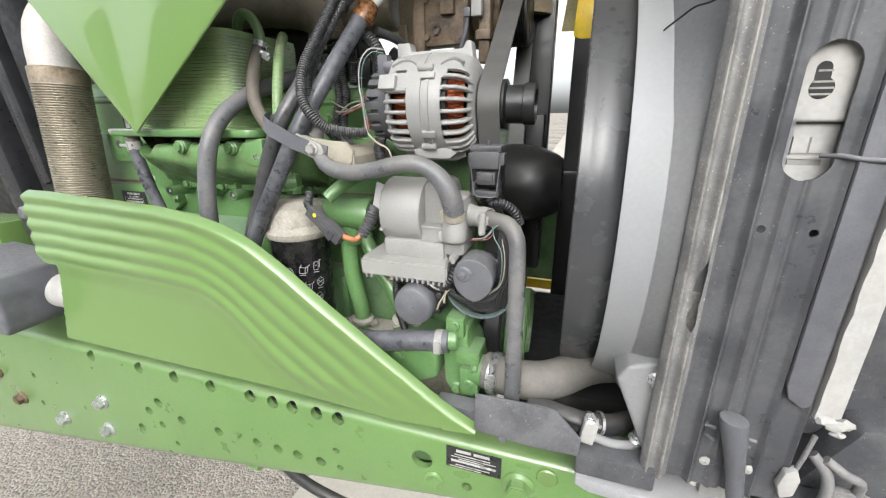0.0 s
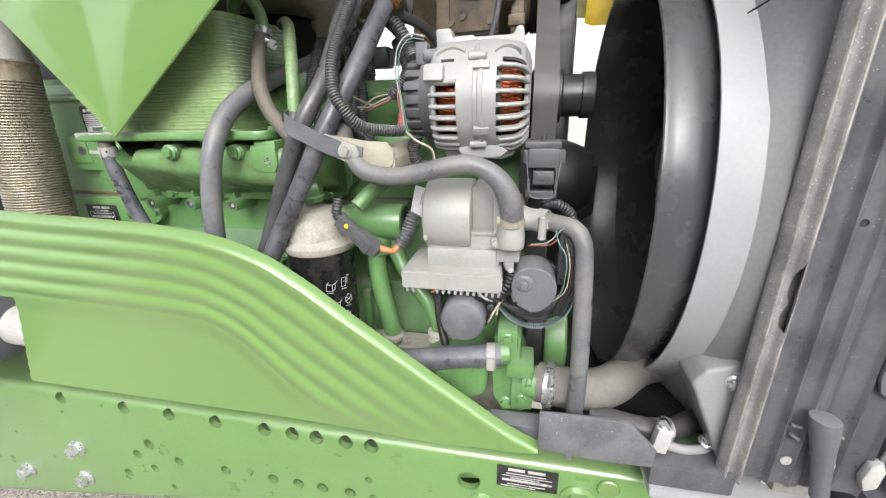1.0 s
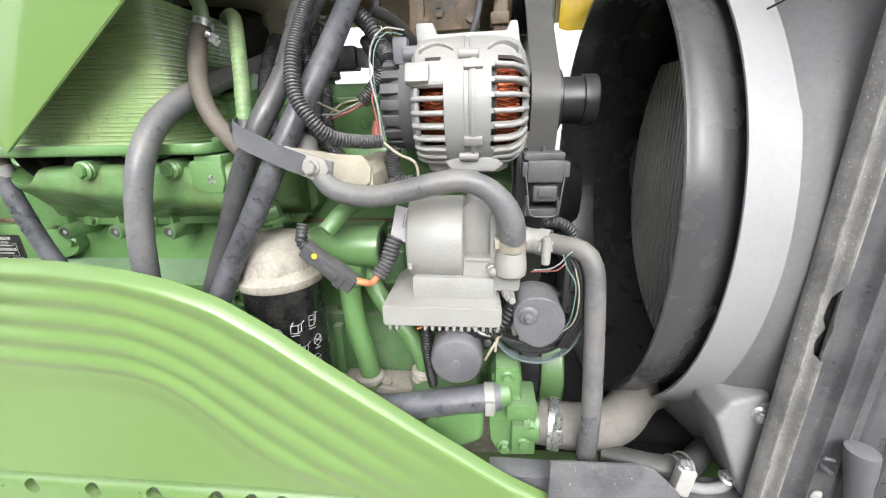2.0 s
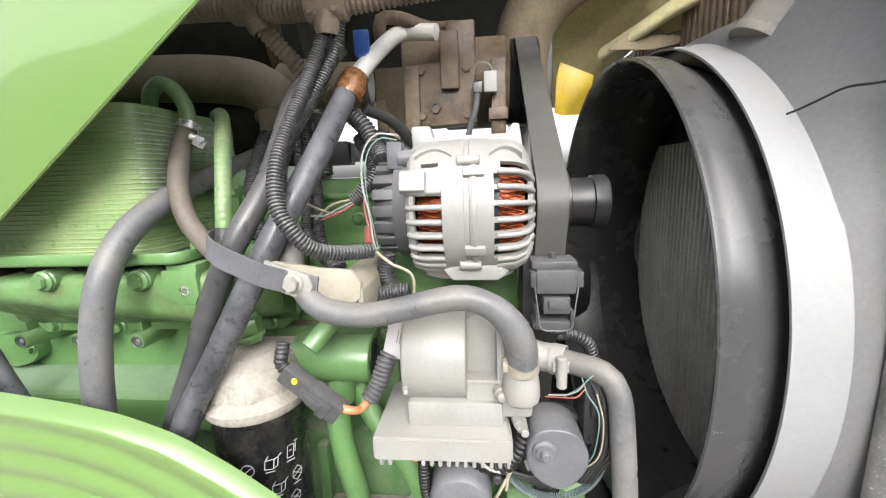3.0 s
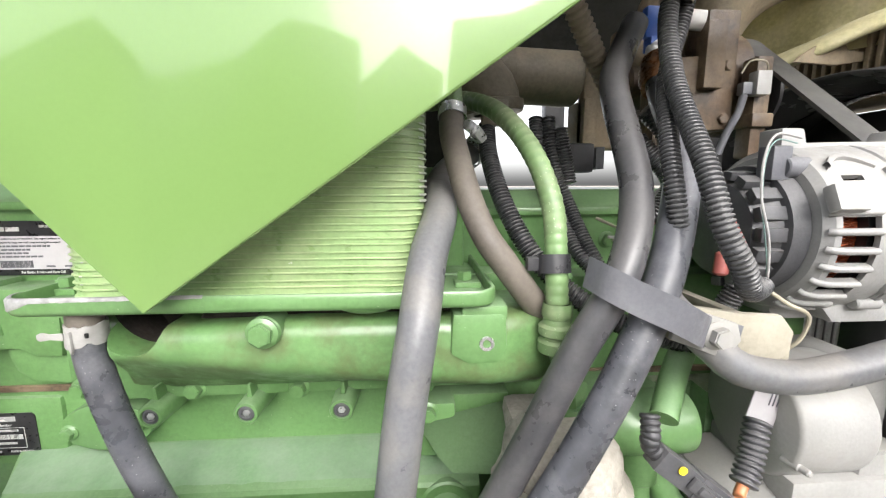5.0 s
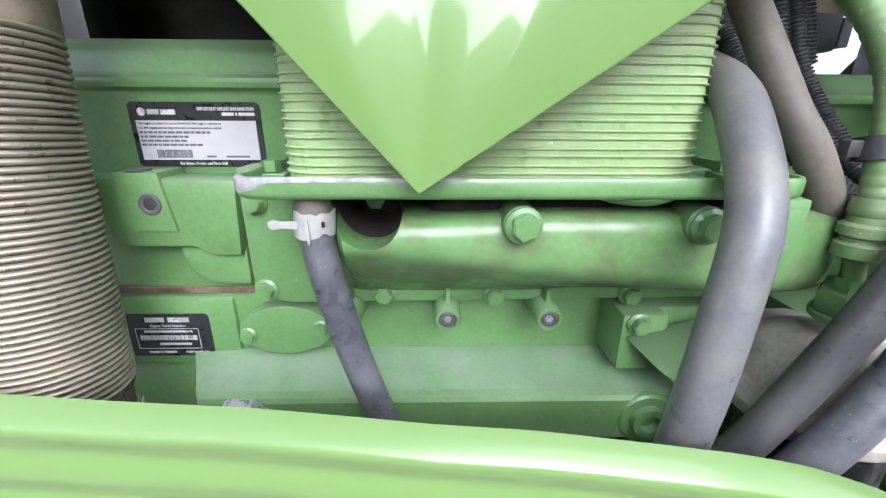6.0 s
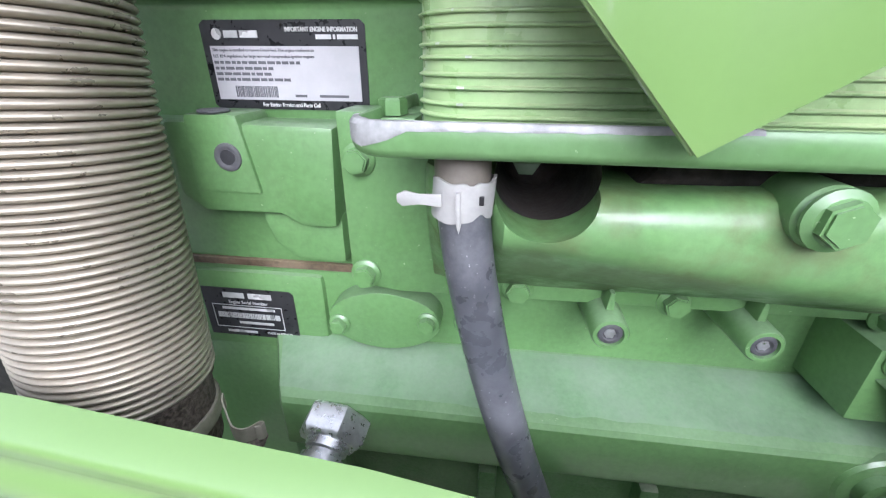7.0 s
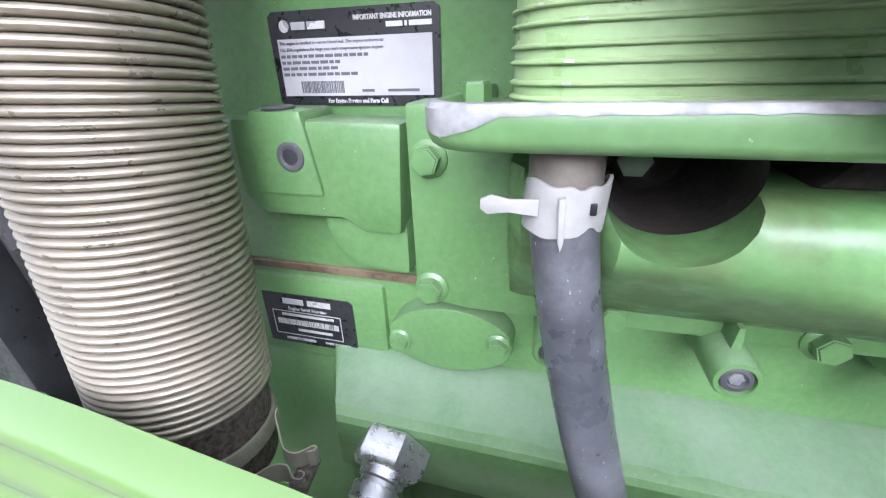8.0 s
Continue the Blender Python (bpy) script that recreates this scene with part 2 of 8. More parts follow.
DUST = (0.42, 0.39, 0.33)
PANEL = material("green_panel_paint", (0.138, 0.232, 0.070), 0.25, tone=0.015, big=3, grain=300, bump=0.0, coat=1.0, rough_var=0.0, coat_rough=0.05)
RAIL = material("green_rail_paint", (0.128, 0.236, 0.072), 0.3, tone=0.06, big=5, grain=220, bump=0.0, dust=DUST, dust_up=0.15, stain=0.02, rough_var=0.03, coat=0.8)
SHIELDGREEN = material("green_shield_paint", (0.138, 0.233, 0.070), 0.28, tone=0.015, big=3, grain=300, bump=0.0, coat=0.75, rough_var=0.0, coat_rough=0.10)
GREEN = material("green_engine_paint", (0.100, 0.203, 0.070), 0.42, tone=0.12, big=14, grain=210, bump=0.06, dust=(0.27, 0.36, 0.24), dust_up=0.35, stain=0.04, chip=((0.28, 0.33, 0.2), 0.05), speck=((0.30, 0.40, 0.24), 0.2), rough_var=0.10, coat=0.45)
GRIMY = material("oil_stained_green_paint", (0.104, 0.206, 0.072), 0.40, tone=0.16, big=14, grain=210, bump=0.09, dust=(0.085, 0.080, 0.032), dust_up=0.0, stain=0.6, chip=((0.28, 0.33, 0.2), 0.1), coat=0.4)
DUSTYGREEN = material("dust_filmed_green_paint", (0.120, 0.225, 0.105), 0.55, tone=0.14, big=30, grain=260, bump=0.10, dust=(0.23, 0.30, 0.215), dust_up=0.4, stain=0.35, chip=((0.36, 0.38, 0.30), 0.1))
CAST = material("rough_green_casting", (0.066, 0.150, 0.050), 0.5, tone=0.18, big=18, grain=340, bump=0.35, dust=(0.36, 0.37, 0.29), dust_up=0.6, stain=0.18)
FINS = material("green_plate_paint", (0.238, 0.350, 0.155), 0.34, tone=0.12, big=12, grain=240, bump=0.08, dust=(0.43, 0.43, 0.27), dust_up=0.25, stain=0.2, vary=0.06, chip=((0.62, 0.64, 0.60), 0.2))
WORN = material("worn_grey_primer", (0.245, 0.245, 0.240), 0.5, tone=0.25, big=60, grain=200, bump=0.2)
RUBBER = material("dusty_black_rubber", (0.030, 0.030, 0.032), 0.4, tone=0.2, big=20, grain=300, bump=0.08, dust=(0.20, 0.19, 0.17), dust_up=0.25, stain=0.08)
GREYHOSE = material("grey_dusty_rubber", (0.105, 0.107, 0.113), 0.36, tone=0.18, big=9, grain=300, bump=0.03, dust=(0.28, 0.255, 0.215), dust_up=0.3, stain=0.26)
CHARCOAL = material("charcoal_rubber", (0.046, 0.046, 0.050), 0.34, tone=0.15, big=9, grain=300, bump=0.06, dust=(0.30, 0.28, 0.26), dust_up=0.22, stain=0.10)
CLEANHOSE = material("black_smooth_rubber", (0.052, 0.054, 0.062), 0.32, tone=0.28, big=24, grain=120, bump=0.10, dust=(0.23, 0.23, 0.25), dust_up=0.3, stain=0.35, speck=((0.36, 0.36, 0.37), 0.5))
TANHOSE = material("brown_dusty_rubber", (0.098, 0.085, 0.070), 0.6, tone=0.18, big=10, grain=260, bump=0.06, dust=(0.27, 0.235, 0.19), dust_up=0.35, stain=0.25)
CONDUIT = material("corrugated_plastic", (0.034, 0.035, 0.038), 0.24, tone=0.15, big=20, grain=200, bump=0.0, dust=(0.36, 0.35, 0.33), dust_up=0.36, stain=0.05)
DIRTY = material("dirty_conduit", (0.165, 0.135, 0.102), 0.5, tone=0.25, big=24, grain=260, bump=0.1, dust=(0.37, 0.31, 0.23), dust_up=0.45, stain=0.35)
PLASTIC = material("black_plastic", (0.024, 0.024, 0.027), 0.38, tone=0.15, big=30, grain=320, bump=0.05, dust=(0.16, 0.16, 0.16), dust_up=0.25, stain=0.06)
GREYPLAST = material("dark_grey_plastic", (0.098, 0.100, 0.112), 0.45, tone=0.1, big=30, grain=420, bump=0.10, dust=(0.34, 0.33, 0.32), dust_up=0.25, stain=0.10)
ALLOY = material("pale_cast_alloy", (0.270, 0.269, 0.264), 0.45, metal=0.1, tone=0.06, big=22, grain=380, bump=0.14, dust=(0.30, 0.28, 0.24), dust_up=0.15, stain=0.25)
CREAM = material("cream_painted_casting", (0.262, 0.260, 0.251), 0.42, tone=0.07, big=20, grain=320, bump=0.07, dust=(0.29, 0.27, 0.235), dust_up=0.3, stain=0.25)
DUSTY = material("dust_covered_casting", (0.28, 0.26, 0.225), 0.8, tone=0.25, big=40, grain=260, bump=0.3, dust=(0.34, 0.32, 0.275), dust_up=0.4, stain=0.3, chip=((0.10, 0.20, 0.07), 0.5))
COPPER = material("copper_winding", (0.30, 0.075, 0.032), 0.42, metal=0.85, tone=0.2, big=60, grain=300, bump=0.1)
STEEL = material("bright_steel", (0.58, 0.58, 0.57), 0.32, metal=0.9, tone=0.12, big=50, grain=300, bump=0.06)
ZINC = material("zinc_plated_steel", (0.58, 0.585, 0.59), 0.34, metal=0.8, tone=0.16, big=40, grain=260, bump=0.12)
BROWN = material("rusty_dusty_casting", (0.070, 0.046, 0.028), 0.45, tone=0.4, big=34, grain=200, bump=0.3, dust=(0.24, 0.180, 0.115), dust_up=0.5, stain=0.5, chip=((0.30, 0.24, 0.18), 0.4))
BANDGREY = material("pale_grey_band", (0.250, 0.253, 0.262), 0.5, tone=0.05, big=6, grain=200, bump=0.04, dust=(0.27, 0.26, 0.24), dust_up=0.3, stain=0.15)
SHROUD = material("light_grey_shroud", (0.290, 0.292, 0.302), 0.5, tone=0.08, big=6, grain=200, bump=0.05, dust=(0.31, 0.30, 0.28), dust_up=0.3, stain=0.2, speck=((0.12, 0.12, 0.12), 0.4))
RING = material("black_ring_plastic", (0.052, 0.053, 0.056), 0.26, tone=0.10, big=4, grain=260, bump=0.0, dust=(0.24, 0.22, 0.18), dust_up=0.12, stain=0.0, rough_var=0.03)
COOLER = material("dark_grey_metal_frame", (0.058, 0.059, 0.066), 0.38, tone=0.14, big=16, grain=220, bump=0.10, dust=(0.20, 0.20, 0.20), dust_up=0.2, stain=0.22, chip=((0.35, 0.35, 0.35), 0.05), speck=((0.32, 0.32, 0.32), 0.6))
EDGE = material("worn_frame_edge", (0.200, 0.194, 0.182), 0.5, tone=0.3, big=40, grain=240, bump=0.15, dust=(0.33, 0.31, 0.28), dust_up=0.2, stain=0.4)
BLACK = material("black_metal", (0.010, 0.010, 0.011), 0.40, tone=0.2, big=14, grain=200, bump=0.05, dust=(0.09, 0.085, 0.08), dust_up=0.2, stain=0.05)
BELT = material("belt_rubber", (0.065, 0.064, 0.062), 0.5, tone=0.1, big=10, grain=320, bump=0.05, dust=(0.2, 0.19, 0.17), dust_up=0.1, stain=0.05)
TUBEGREEN = material("dusty_green_tube", (0.125, 0.205, 0.085), 0.4, tone=0.2, big=14, grain=90, bump=0.05, dust=(0.36, 0.36, 0.24), dust_up=0.3, stain=0.25, speck=((0.38, 0.48, 0.30), 0.9))
OFFWHITE = material("white_foam_seal", (0.36, 0.355, 0.340), 0.8, tone=0.08, big=30, grain=160, bump=0.25, dust=(0.33, 0.30, 0.26), dust_up=0.1, stain=0.25)
PIPEWHITE = material("white_plastic_pipe", (0.70, 0.69, 0.67), 0.45, tone=0.06, big=30, grain=200, bump=0.06, dust=(0.50, 0.46, 0.40), dust_up=0.15, stain=0.15)
WHITE = material("white_plastic", (0.280, 0.275, 0.265), 0.5, tone=0.12, big=60, grain=180, bump=0.12, dust=(0.24, 0.225, 0.20), dust_up=0.1, stain=0.25)
YELLOW = material("yellow_paint", (0.80, 0.56, 0.015), 0.35, tone=0.08, big=10, grain=200, bump=0.03, dust=(0.55, 0.47, 0.34), dust_up=0.3, stain=0.15)
OLIVE = material("dusty_olive_panel", (0.47, 0.435, 0.245), 0.45, tone=0.2, big=7, grain=160, bump=0.1, dust=(0.50, 0.45, 0.33), dust_up=0.3, stain=0.4)
HOODIN = material("dark_hood_lining", (0.013, 0.013, 0.009), 0.8, tone=0.3, big=6, grain=120, bump=0.2, dust=(0.045, 0.04, 0.028), dust_up=0.2, stain=0.15)
FINDARK = material("dusty_radiator_fin", (0.54, 0.53, 0.49), 0.55, tone=0.15, big=10, grain=200, bump=0.1)
TANK = material("dusty_brown_plastic", (0.180, 0.142, 0.092), 0.7, tone=0.2, big=14, grain=200, bump=0.15, dust=(0.30, 0.245, 0.165), dust_up=0.5, stain=0.4)
PIPEGREY = material("dusty_grey_pipe", (0.17, 0.16, 0.145), 0.6, tone=0.15, big=14, grain=200, bump=0.1, dust=(0.32, 0.30, 0.26), dust_up=0.3, stain=0.3)
RADHOSE = material("dusty_grey_radiator_hose", (0.120, 0.113, 0.104), 0.6, tone=0.15, big=14, grain=200, bump=0.1, dust=(0.25, 0.23, 0.20), dust_up=0.3, stain=0.3)
PIPEBROWN = material("dusty_brown_pipe", (0.150, 0.128, 0.094), 0.5, tone=0.2, big=10, grain=220, bump=0.06, dust=(0.36, 0.305, 0.225), dust_up=0.5, stain=0.25)
# brown dirt taken near black, so the colour carries the shade of recesses
DIRT_SHADE = material("oily_brown_dirt", (0.010, 0.007, 0.005), 0.9, tone=0.4, big=40, grain=300, bump=0.5, dust=(0.04, 0.026, 0.016), dust_up=0.2, stain=0.25)
PALEDUST = material("pale_dusty_steel", (0.248, 0.228, 0.180), 0.7, tone=0.15, big=24, grain=220, bump=0.15, dust=(0.36, 0.335, 0.27), dust_up=0.4, stain=0.3)
FANBLACK = material("dusty_dark_core", (0.22, 0.215, 0.20), 0.6, tone=0.15, big=14, grain=200, bump=0.02)
RIDGE = material("dusty_grey_edge", (0.150, 0.148, 0.148), 0.5, tone=0.2, big=20, grain=220, bump=0.12, dust=(0.30, 0.285, 0.265), dust_up=0.2, stain=0.4, chip=((0.42, 0.42, 0.41), 0.3), speck=((0.45, 0.45, 0.44), 1.0))
RELAY = material("charcoal_plastic", (0.052, 0.053, 0.058), 0.42, tone=0.12, big=30, grain=420, bump=0.08, dust=(0.24, 0.23, 0.22), dust_up=0.3, stain=0.10)
GUARD = material("scuffed_grey_plate", (0.095, 0.096, 0.104), 0.42, tone=0.16, big=16, grain=220, bump=0.10, dust=(0.24, 0.24, 0.24), dust_up=0.2, stain=0.3, chip=((0.40, 0.40, 0.40), 0.8), speck=((0.40, 0.40, 0.40), 0.7))
CORNER = material("grey_corner_casting", (0.22, 0.22, 0.225), 0.5, tone=0.08, big=10, grain=200, bump=0.06, dust=(0.30, 0.29, 0.27), dust_up=0.3, stain=0.2)
TEETH = material("teal_grey_plastic", (0.15, 0.19, 0.195), 0.5, tone=0.12, big=30, grain=300, bump=0.05)
BANDTAN = material("heat_stained_band", (0.21, 0.165, 0.115), 0.45, metal=0.4, tone=0.35, big=40, grain=220, bump=0.12, dust=(0.38, 0.35, 0.30), dust_up=0.2, stain=0.35)
BARE = material("bare_plate_edge", (0.50, 0.52, 0.48), 0.4, metal=0.3, tone=0.3, big=60, grain=300, bump=0.05, dust=(0.26, 0.36, 0.16), stain=0.5)
CANBLACK = material("gloss_black_can", (0.009, 0.009, 0.010), 0.22, tone=0.15, big=20, grain=260, bump=0.05, dust=(0.16, 0.15, 0.12), dust_up=0.2, stain=0.10)
FLEX = material("stainless_flex_pipe", (0.33, 0.295, 0.235), 0.34, metal=0.6, tone=0.10, big=16, grain=200, bump=0.03, dust=(0.30, 0.255, 0.195), dust_up=0.3, stain=0.35)
RUST = material("rusty_pipe_end", (0.105, 0.080, 0.068), 0.85, tone=0.5, big=260, grain=420, bump=1.0, dust=(0.22, 0.185, 0.16), dust_up=0.25, stain=0.15)
COATED = material("pale_coated_pipe", (0.42, 0.41, 0.385), 0.55, metal=0.2, tone=0.12, big=24, grain=200, bump=0.1, dust=(0.40, 0.32, 0.24), dust_up=0.2, stain=0.2)
STICK_K = material("black_label_film", (0.016, 0.016, 0.018), 0.35, tone=0.1, big=40, grain=200, bump=0.02, dust=(0.3, 0.3, 0.28), stain=0.05)
STICK_W = material("white_label_film", (0.42, 0.41, 0.42), 0.4, tone=0.03, big=40, grain=200, bump=0.02)
INK = material("dark_label_ink", (0.10, 0.10, 0.11), 0.5, tone=0.1, bump=0)
SILVER = material("silver_print", (0.62, 0.62, 0.60), 0.35, metal=0.4, tone=0.1, bump=0)
CU_WIRE = material("salmon_wire", (0.52, 0.20, 0.09), 0.5, tone=0.1, bump=0)
RED_W = material("red_wire", (0.25, 0.07, 0.06), 0.45, tone=0.1, bump=0)
TEAL_W = material("teal_wire", (0.14, 0.22, 0.20), 0.45, tone=0.1, bump=0)
CREAM_W = material("cream_wire", (0.32, 0.29, 0.22), 0.5, tone=0.1, bump=0)
BLUE = material("blue_plastic_tag", (0.035, 0.10, 0.38), 0.4, tone=0.08, bump=0.02)
CERAMIC = material("brown_sleeve", (0.17, 0.075, 0.028), 0.28, tone=0.35, big=60, grain=120, bump=0.2)
CONCRETE = material("pale_concrete", (0.42, 0.395, 0.345), 0.9, tone=0.12, big=2.5, grain=60, bump=0.4, dust=(0.40, 0.36, 0.30), dust_up=0.2, stain=0.3)


def gravel_material():
    m = material("crushed_gravel", (0.235, 0.212, 0.180), 0.95, tone=0.28, big=0.8, grain=70.0, bump=0.9)
    nt = m.node_tree
    n, l = nt.nodes, nt.links
    b = n["Principled BSDF"]
    vor = n.new("ShaderNodeTexVoronoi")
    vor.inputs["Scale"].default_value = 95.0
    vor.inputs["Randomness"].default_value = 1.0
    geo = n.new("ShaderNodeNewGeometry")
    l.new(geo.outputs["Position"], vor.inputs["Vector"])
    mixer = n.new("ShaderNodeMix")
    mixer.data_type, mixer.blend_type = "RGBA", "OVERLAY"
    mixer.inputs["Factor"].default_value = 0.55
    link = [k for k in l if k.to_socket == b.inputs["Base Color"]][0].from_socket
    l.new(link, [i for i in mixer.inputs if i.identifier == "A_Color"][0])
    plain = n.new("ShaderNodeHueSaturation")
    plain.inputs["Saturation"].default_value = 0.12
    l.new(vor.outputs["Color"], plain.inputs["Color"])
    l.new(plain.outputs["Color"], [i for i in mixer.inputs if i.identifier == "B_Color"][0])
    grey = n.new("ShaderNodeHueSaturation")
    grey.inputs["Saturation"].default_value = 1.0
    l.new([o for o in mixer.outputs if o.identifier == "Result_Color"][0], grey.inputs["Color"])
    l.new(grey.outputs["Color"], b.inputs["Base Color"])
    bump = n.new("ShaderNodeBump")
    bump.inputs["Strength"].default_value, bump.inputs["Distance"].default_value = 1.0, 0.008
    bump.invert = True
    l.new(vor.outputs["Distance"], bump.inputs["Height"])
    l.new(bump.outputs["Normal"], b.inputs["Normal"])
    return m


DARKWALL = material("dark_green_sheet", (0.050, 0.075, 0.040), 0.6, tone=0.2, big=0.8, grain=20, bump=0.1)
GRAVEL = gravel_material()


# ---------- ground and distance ----------
def build_ground():
    bm = bmesh.new()
    n, half = 60, 300.0
    grid = []
    for j in range(n + 1):
        row = []
        for i in range(n + 1):
            u, v = 2 * i / n - 1, 2 * j / n - 1
            x, y = half * u * abs(u) ** 2, half * v * abs(v) ** 2
            row.append(bm.verts.new((x, y, -1.5 + 0.01 * noise.noise((x * 0.7, y * 0.7, 0)))))
        grid.append(row)
    for j in range(n):
        for i in range(n):
            bm.faces.new((grid[j][i], grid[j][i + 1], grid[j + 1][i + 1], grid[j + 1][i]))
    me = link_mesh("ground", bm, GRAVEL)
    tagged(new("ground", me), "grey crushed gravel yard under the tractor", "ground", kind="structure")
    bm = bmesh.new()
    box(bm, -0.95, 60.0, 0.55, 120.0, -1.53, -1.478, 0.01)
    ob = new("pavement", link_mesh("pavement", bm, CONCRETE))
    tagged(ob, "pale concrete slab beside the gravel", "pavement", kind="structure")


# unseen walls behind the camera, added to shape reflections in the glossy paint
def build_unseen_walls():
    for name, label, outline, mat in (
        ("wall_south", "dark green wall added out of view to shape reflections", [(-16.0, -1.52), (-2.7, -1.52), (-2.7, 2.2), (-5.2, 3.3), (-9.5, 2.5), (-16.0, 2.5)], DARKWALL),
        ("wall_south_low", "pale gabled wall added out of view to shape reflections", [(-2.6, -1.52), (-0.75, -1.52), (-0.75, 1.3), (-1.7, 2.0), (-2.6, 1.3)], CONCRETE),
        ("wall_south_far", "second dark green wall added out of view to shape reflections", [(-0.65, -1.52), (14.0, -1.52), (14.0, 2.3), (5.5, 2.3), (3.2, 3.3), (0.6, 2.4), (-0.65, 2.4)], DARKWALL),
    ):
        bm = bmesh.new()
        prism(bm, outline, -8.3, -8.0, "y")
        tagged(new(name, link_mesh(name, bm, mat)), label, "wall", kind="structure")


build_ground()
build_unseen_walls()


# ---------- frame rail ----------
def build_rail():
    rail = thing("frame_rail", "green painted steel frame rail with rows of bolt holes", "frame rail", (-0.7, 0.62, -0.80))
    # web with its rounded upper bend, in slices along the tractor
    bm = bmesh.new()
    rows = []
    for x in np.linspace(-2.2, 0.62, 48):
        low = -0.594 + 0.1735 * x if x < 0 else -0.594
        low = min(-0.60, low)
        prof = [(0.70, -0.4715)] + [(0.604 - 0.016 * math.sin(math.pi / 2 * k / 6), -0.4875 + 0.016 * math.cos(math.pi / 2 * k / 6)) for k in range(7)]
        prof += [(0.588, -0.53), (0.588, low + 0.02), (0.590, low + 0.006), (0.596, low), (0.66, low), (0.66, low + 0.012), (0.604, low + 0.012), (0.600, low + 0.03), (0.600, -0.4835), (0.70, -0.4835)]
        rows.append([bm.verts.new((x, y, z)) for y, z in prof])
    for a, b in zip(rows, rows[1:]):
        for k in range(len(a)):
            j = (k + 1) % len(a)
            bm.faces.new((a[k], a[j], b[j], b[k]))
    bm.faces.new(rows[0])
    bm.faces.new(rows[-1][::-1])
    web = part("web", bm, RAIL, rail)
    cut = bmesh.new()
    holes = [(x, -0.490, 0.0132) for x in (-0.9989, -0.8416, -0.7349, -0.6313, -0.5278, -0.4717, -0.4248, -0.369, -0.3217)]
    holes += [(x, -0.610, 0.0112) for x in (-0.8485, -0.7458, -0.6369, -0.532, -0.4782, -0.4293, -0.3736)]
    holes += [(-0.3337, -0.5693, 0.007), (-0.3291, -0.6109, 0.007), (-0.8087, -0.5767, 0.0125), (-0.8918, -0.6707, 0.011), (-0.8153, -0.6421, 0.0095), (-0.7805, -0.6877, 0.007), (-0.1528, -0.5317, 0.0195), (-0.0696, -0.5674, 0.009), (-1.2718, -0.6067, 0.008), (-1.2781, -0.6971, 0.008)]
    for x, z, r in holes:
        rod(cut, (x, 0.57, z), (x, 0.615, z), r, 20)
    carve(web, cut)
    # black sheet added behind the upper holes
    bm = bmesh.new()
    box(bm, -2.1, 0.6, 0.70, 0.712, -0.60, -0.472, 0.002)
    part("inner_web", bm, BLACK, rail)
    for x, z, af, mat in ((-1.0122, -0.6248, 0.026, ZINC), (-1.0206, -0.7121, 0.026, ZINC), (-1.1967, -0.7244, 0.026, ZINC), (-1.3657, -0.700, 0.026, BROWN), (-1.44, -0.63, 0.026, BROWN), (0.0192, -0.5301, 0.034, RAIL), (-0.1308, -0.5706, 0.024, RAIL), (-0.58, -0.60, 0.012, RAIL)):
        bolt(rail, (x, 0.588, z), mat, af, turn=x * 300, flange=af > 0.02)
    bm = bmesh.new()
    rod(bm, (0.0625, 0.589, -0.4989), (0.0625, 0.583, -0.4989), 0.017, 28, 0.002)
    part("plug", bm, PANEL, rail, "yellow-green round plug")
    # data plate on the web
    bm = bmesh.new()
    box(bm, -0.1069, -0.0112, 0.5868, 0.5878, -0.5285, -0.4835, 0.0004, 1)
    plate = part("data_plate", bm, STICK_K, rail, "black data plate with small silver print")
    bm = bmesh.new()
    for x0, x1, z, h in ((-0.089, -0.063, -0.4905, 0.0055), (-0.058, -0.031, -0.4905, 0.0055), (-0.092, -0.03, -0.4985, 0.0018), (-0.098, -0.02, -0.5035, 0.0012), (-0.085, -0.04, -0.5075, 0.0018), (-0.098, -0.02, -0.5125, 0.0045), (-0.09, -0.03, -0.5205, 0.0015), (-0.1, -0.045, -0.525, 0.0015)):
        box(bm, x0, x1, 0.5862, 0.5867, z - h / 2, z + h / 2)
    part("print_block", bm, SILVER, plate)


build_rail()


# ---------- ribbed side shield ----------
def shield_top(x):
    xs = (-1.06, -0.943, -0.85, -0.71, -0.62, -0.53, -0.475, -0.422, -0.365, -0.307, -0.186, -0.10, -0.05)
    zs = (-0.0945, -0.0925, -0.0950, -0.0932, -0.0927, -0.0980, -0.111, -0.132, -0.170, -0.2165, -0.3095, -0.372, -0.400)
    return float(np.interp(x, xs, zs))


def shield_y(x, z):
    y = float(np.interp(x, (-1.05, -0.99, -0.85, -0.78, -0.675, -0.535, -0.3, -0.05), (0.592, 0.589, 0.579, 0.5725, 0.557, 0.5425, 0.547, 0.548)))
    low = float(np.interp(x, (-1.0, -0.6, -0.4), (0.556, 0.560, 0.565)))
    k = min(1.0, max(0.0, (shield_top(x) - z) / 0.33))
    return y * (1 - k) + low * k if x < -0.1 else y


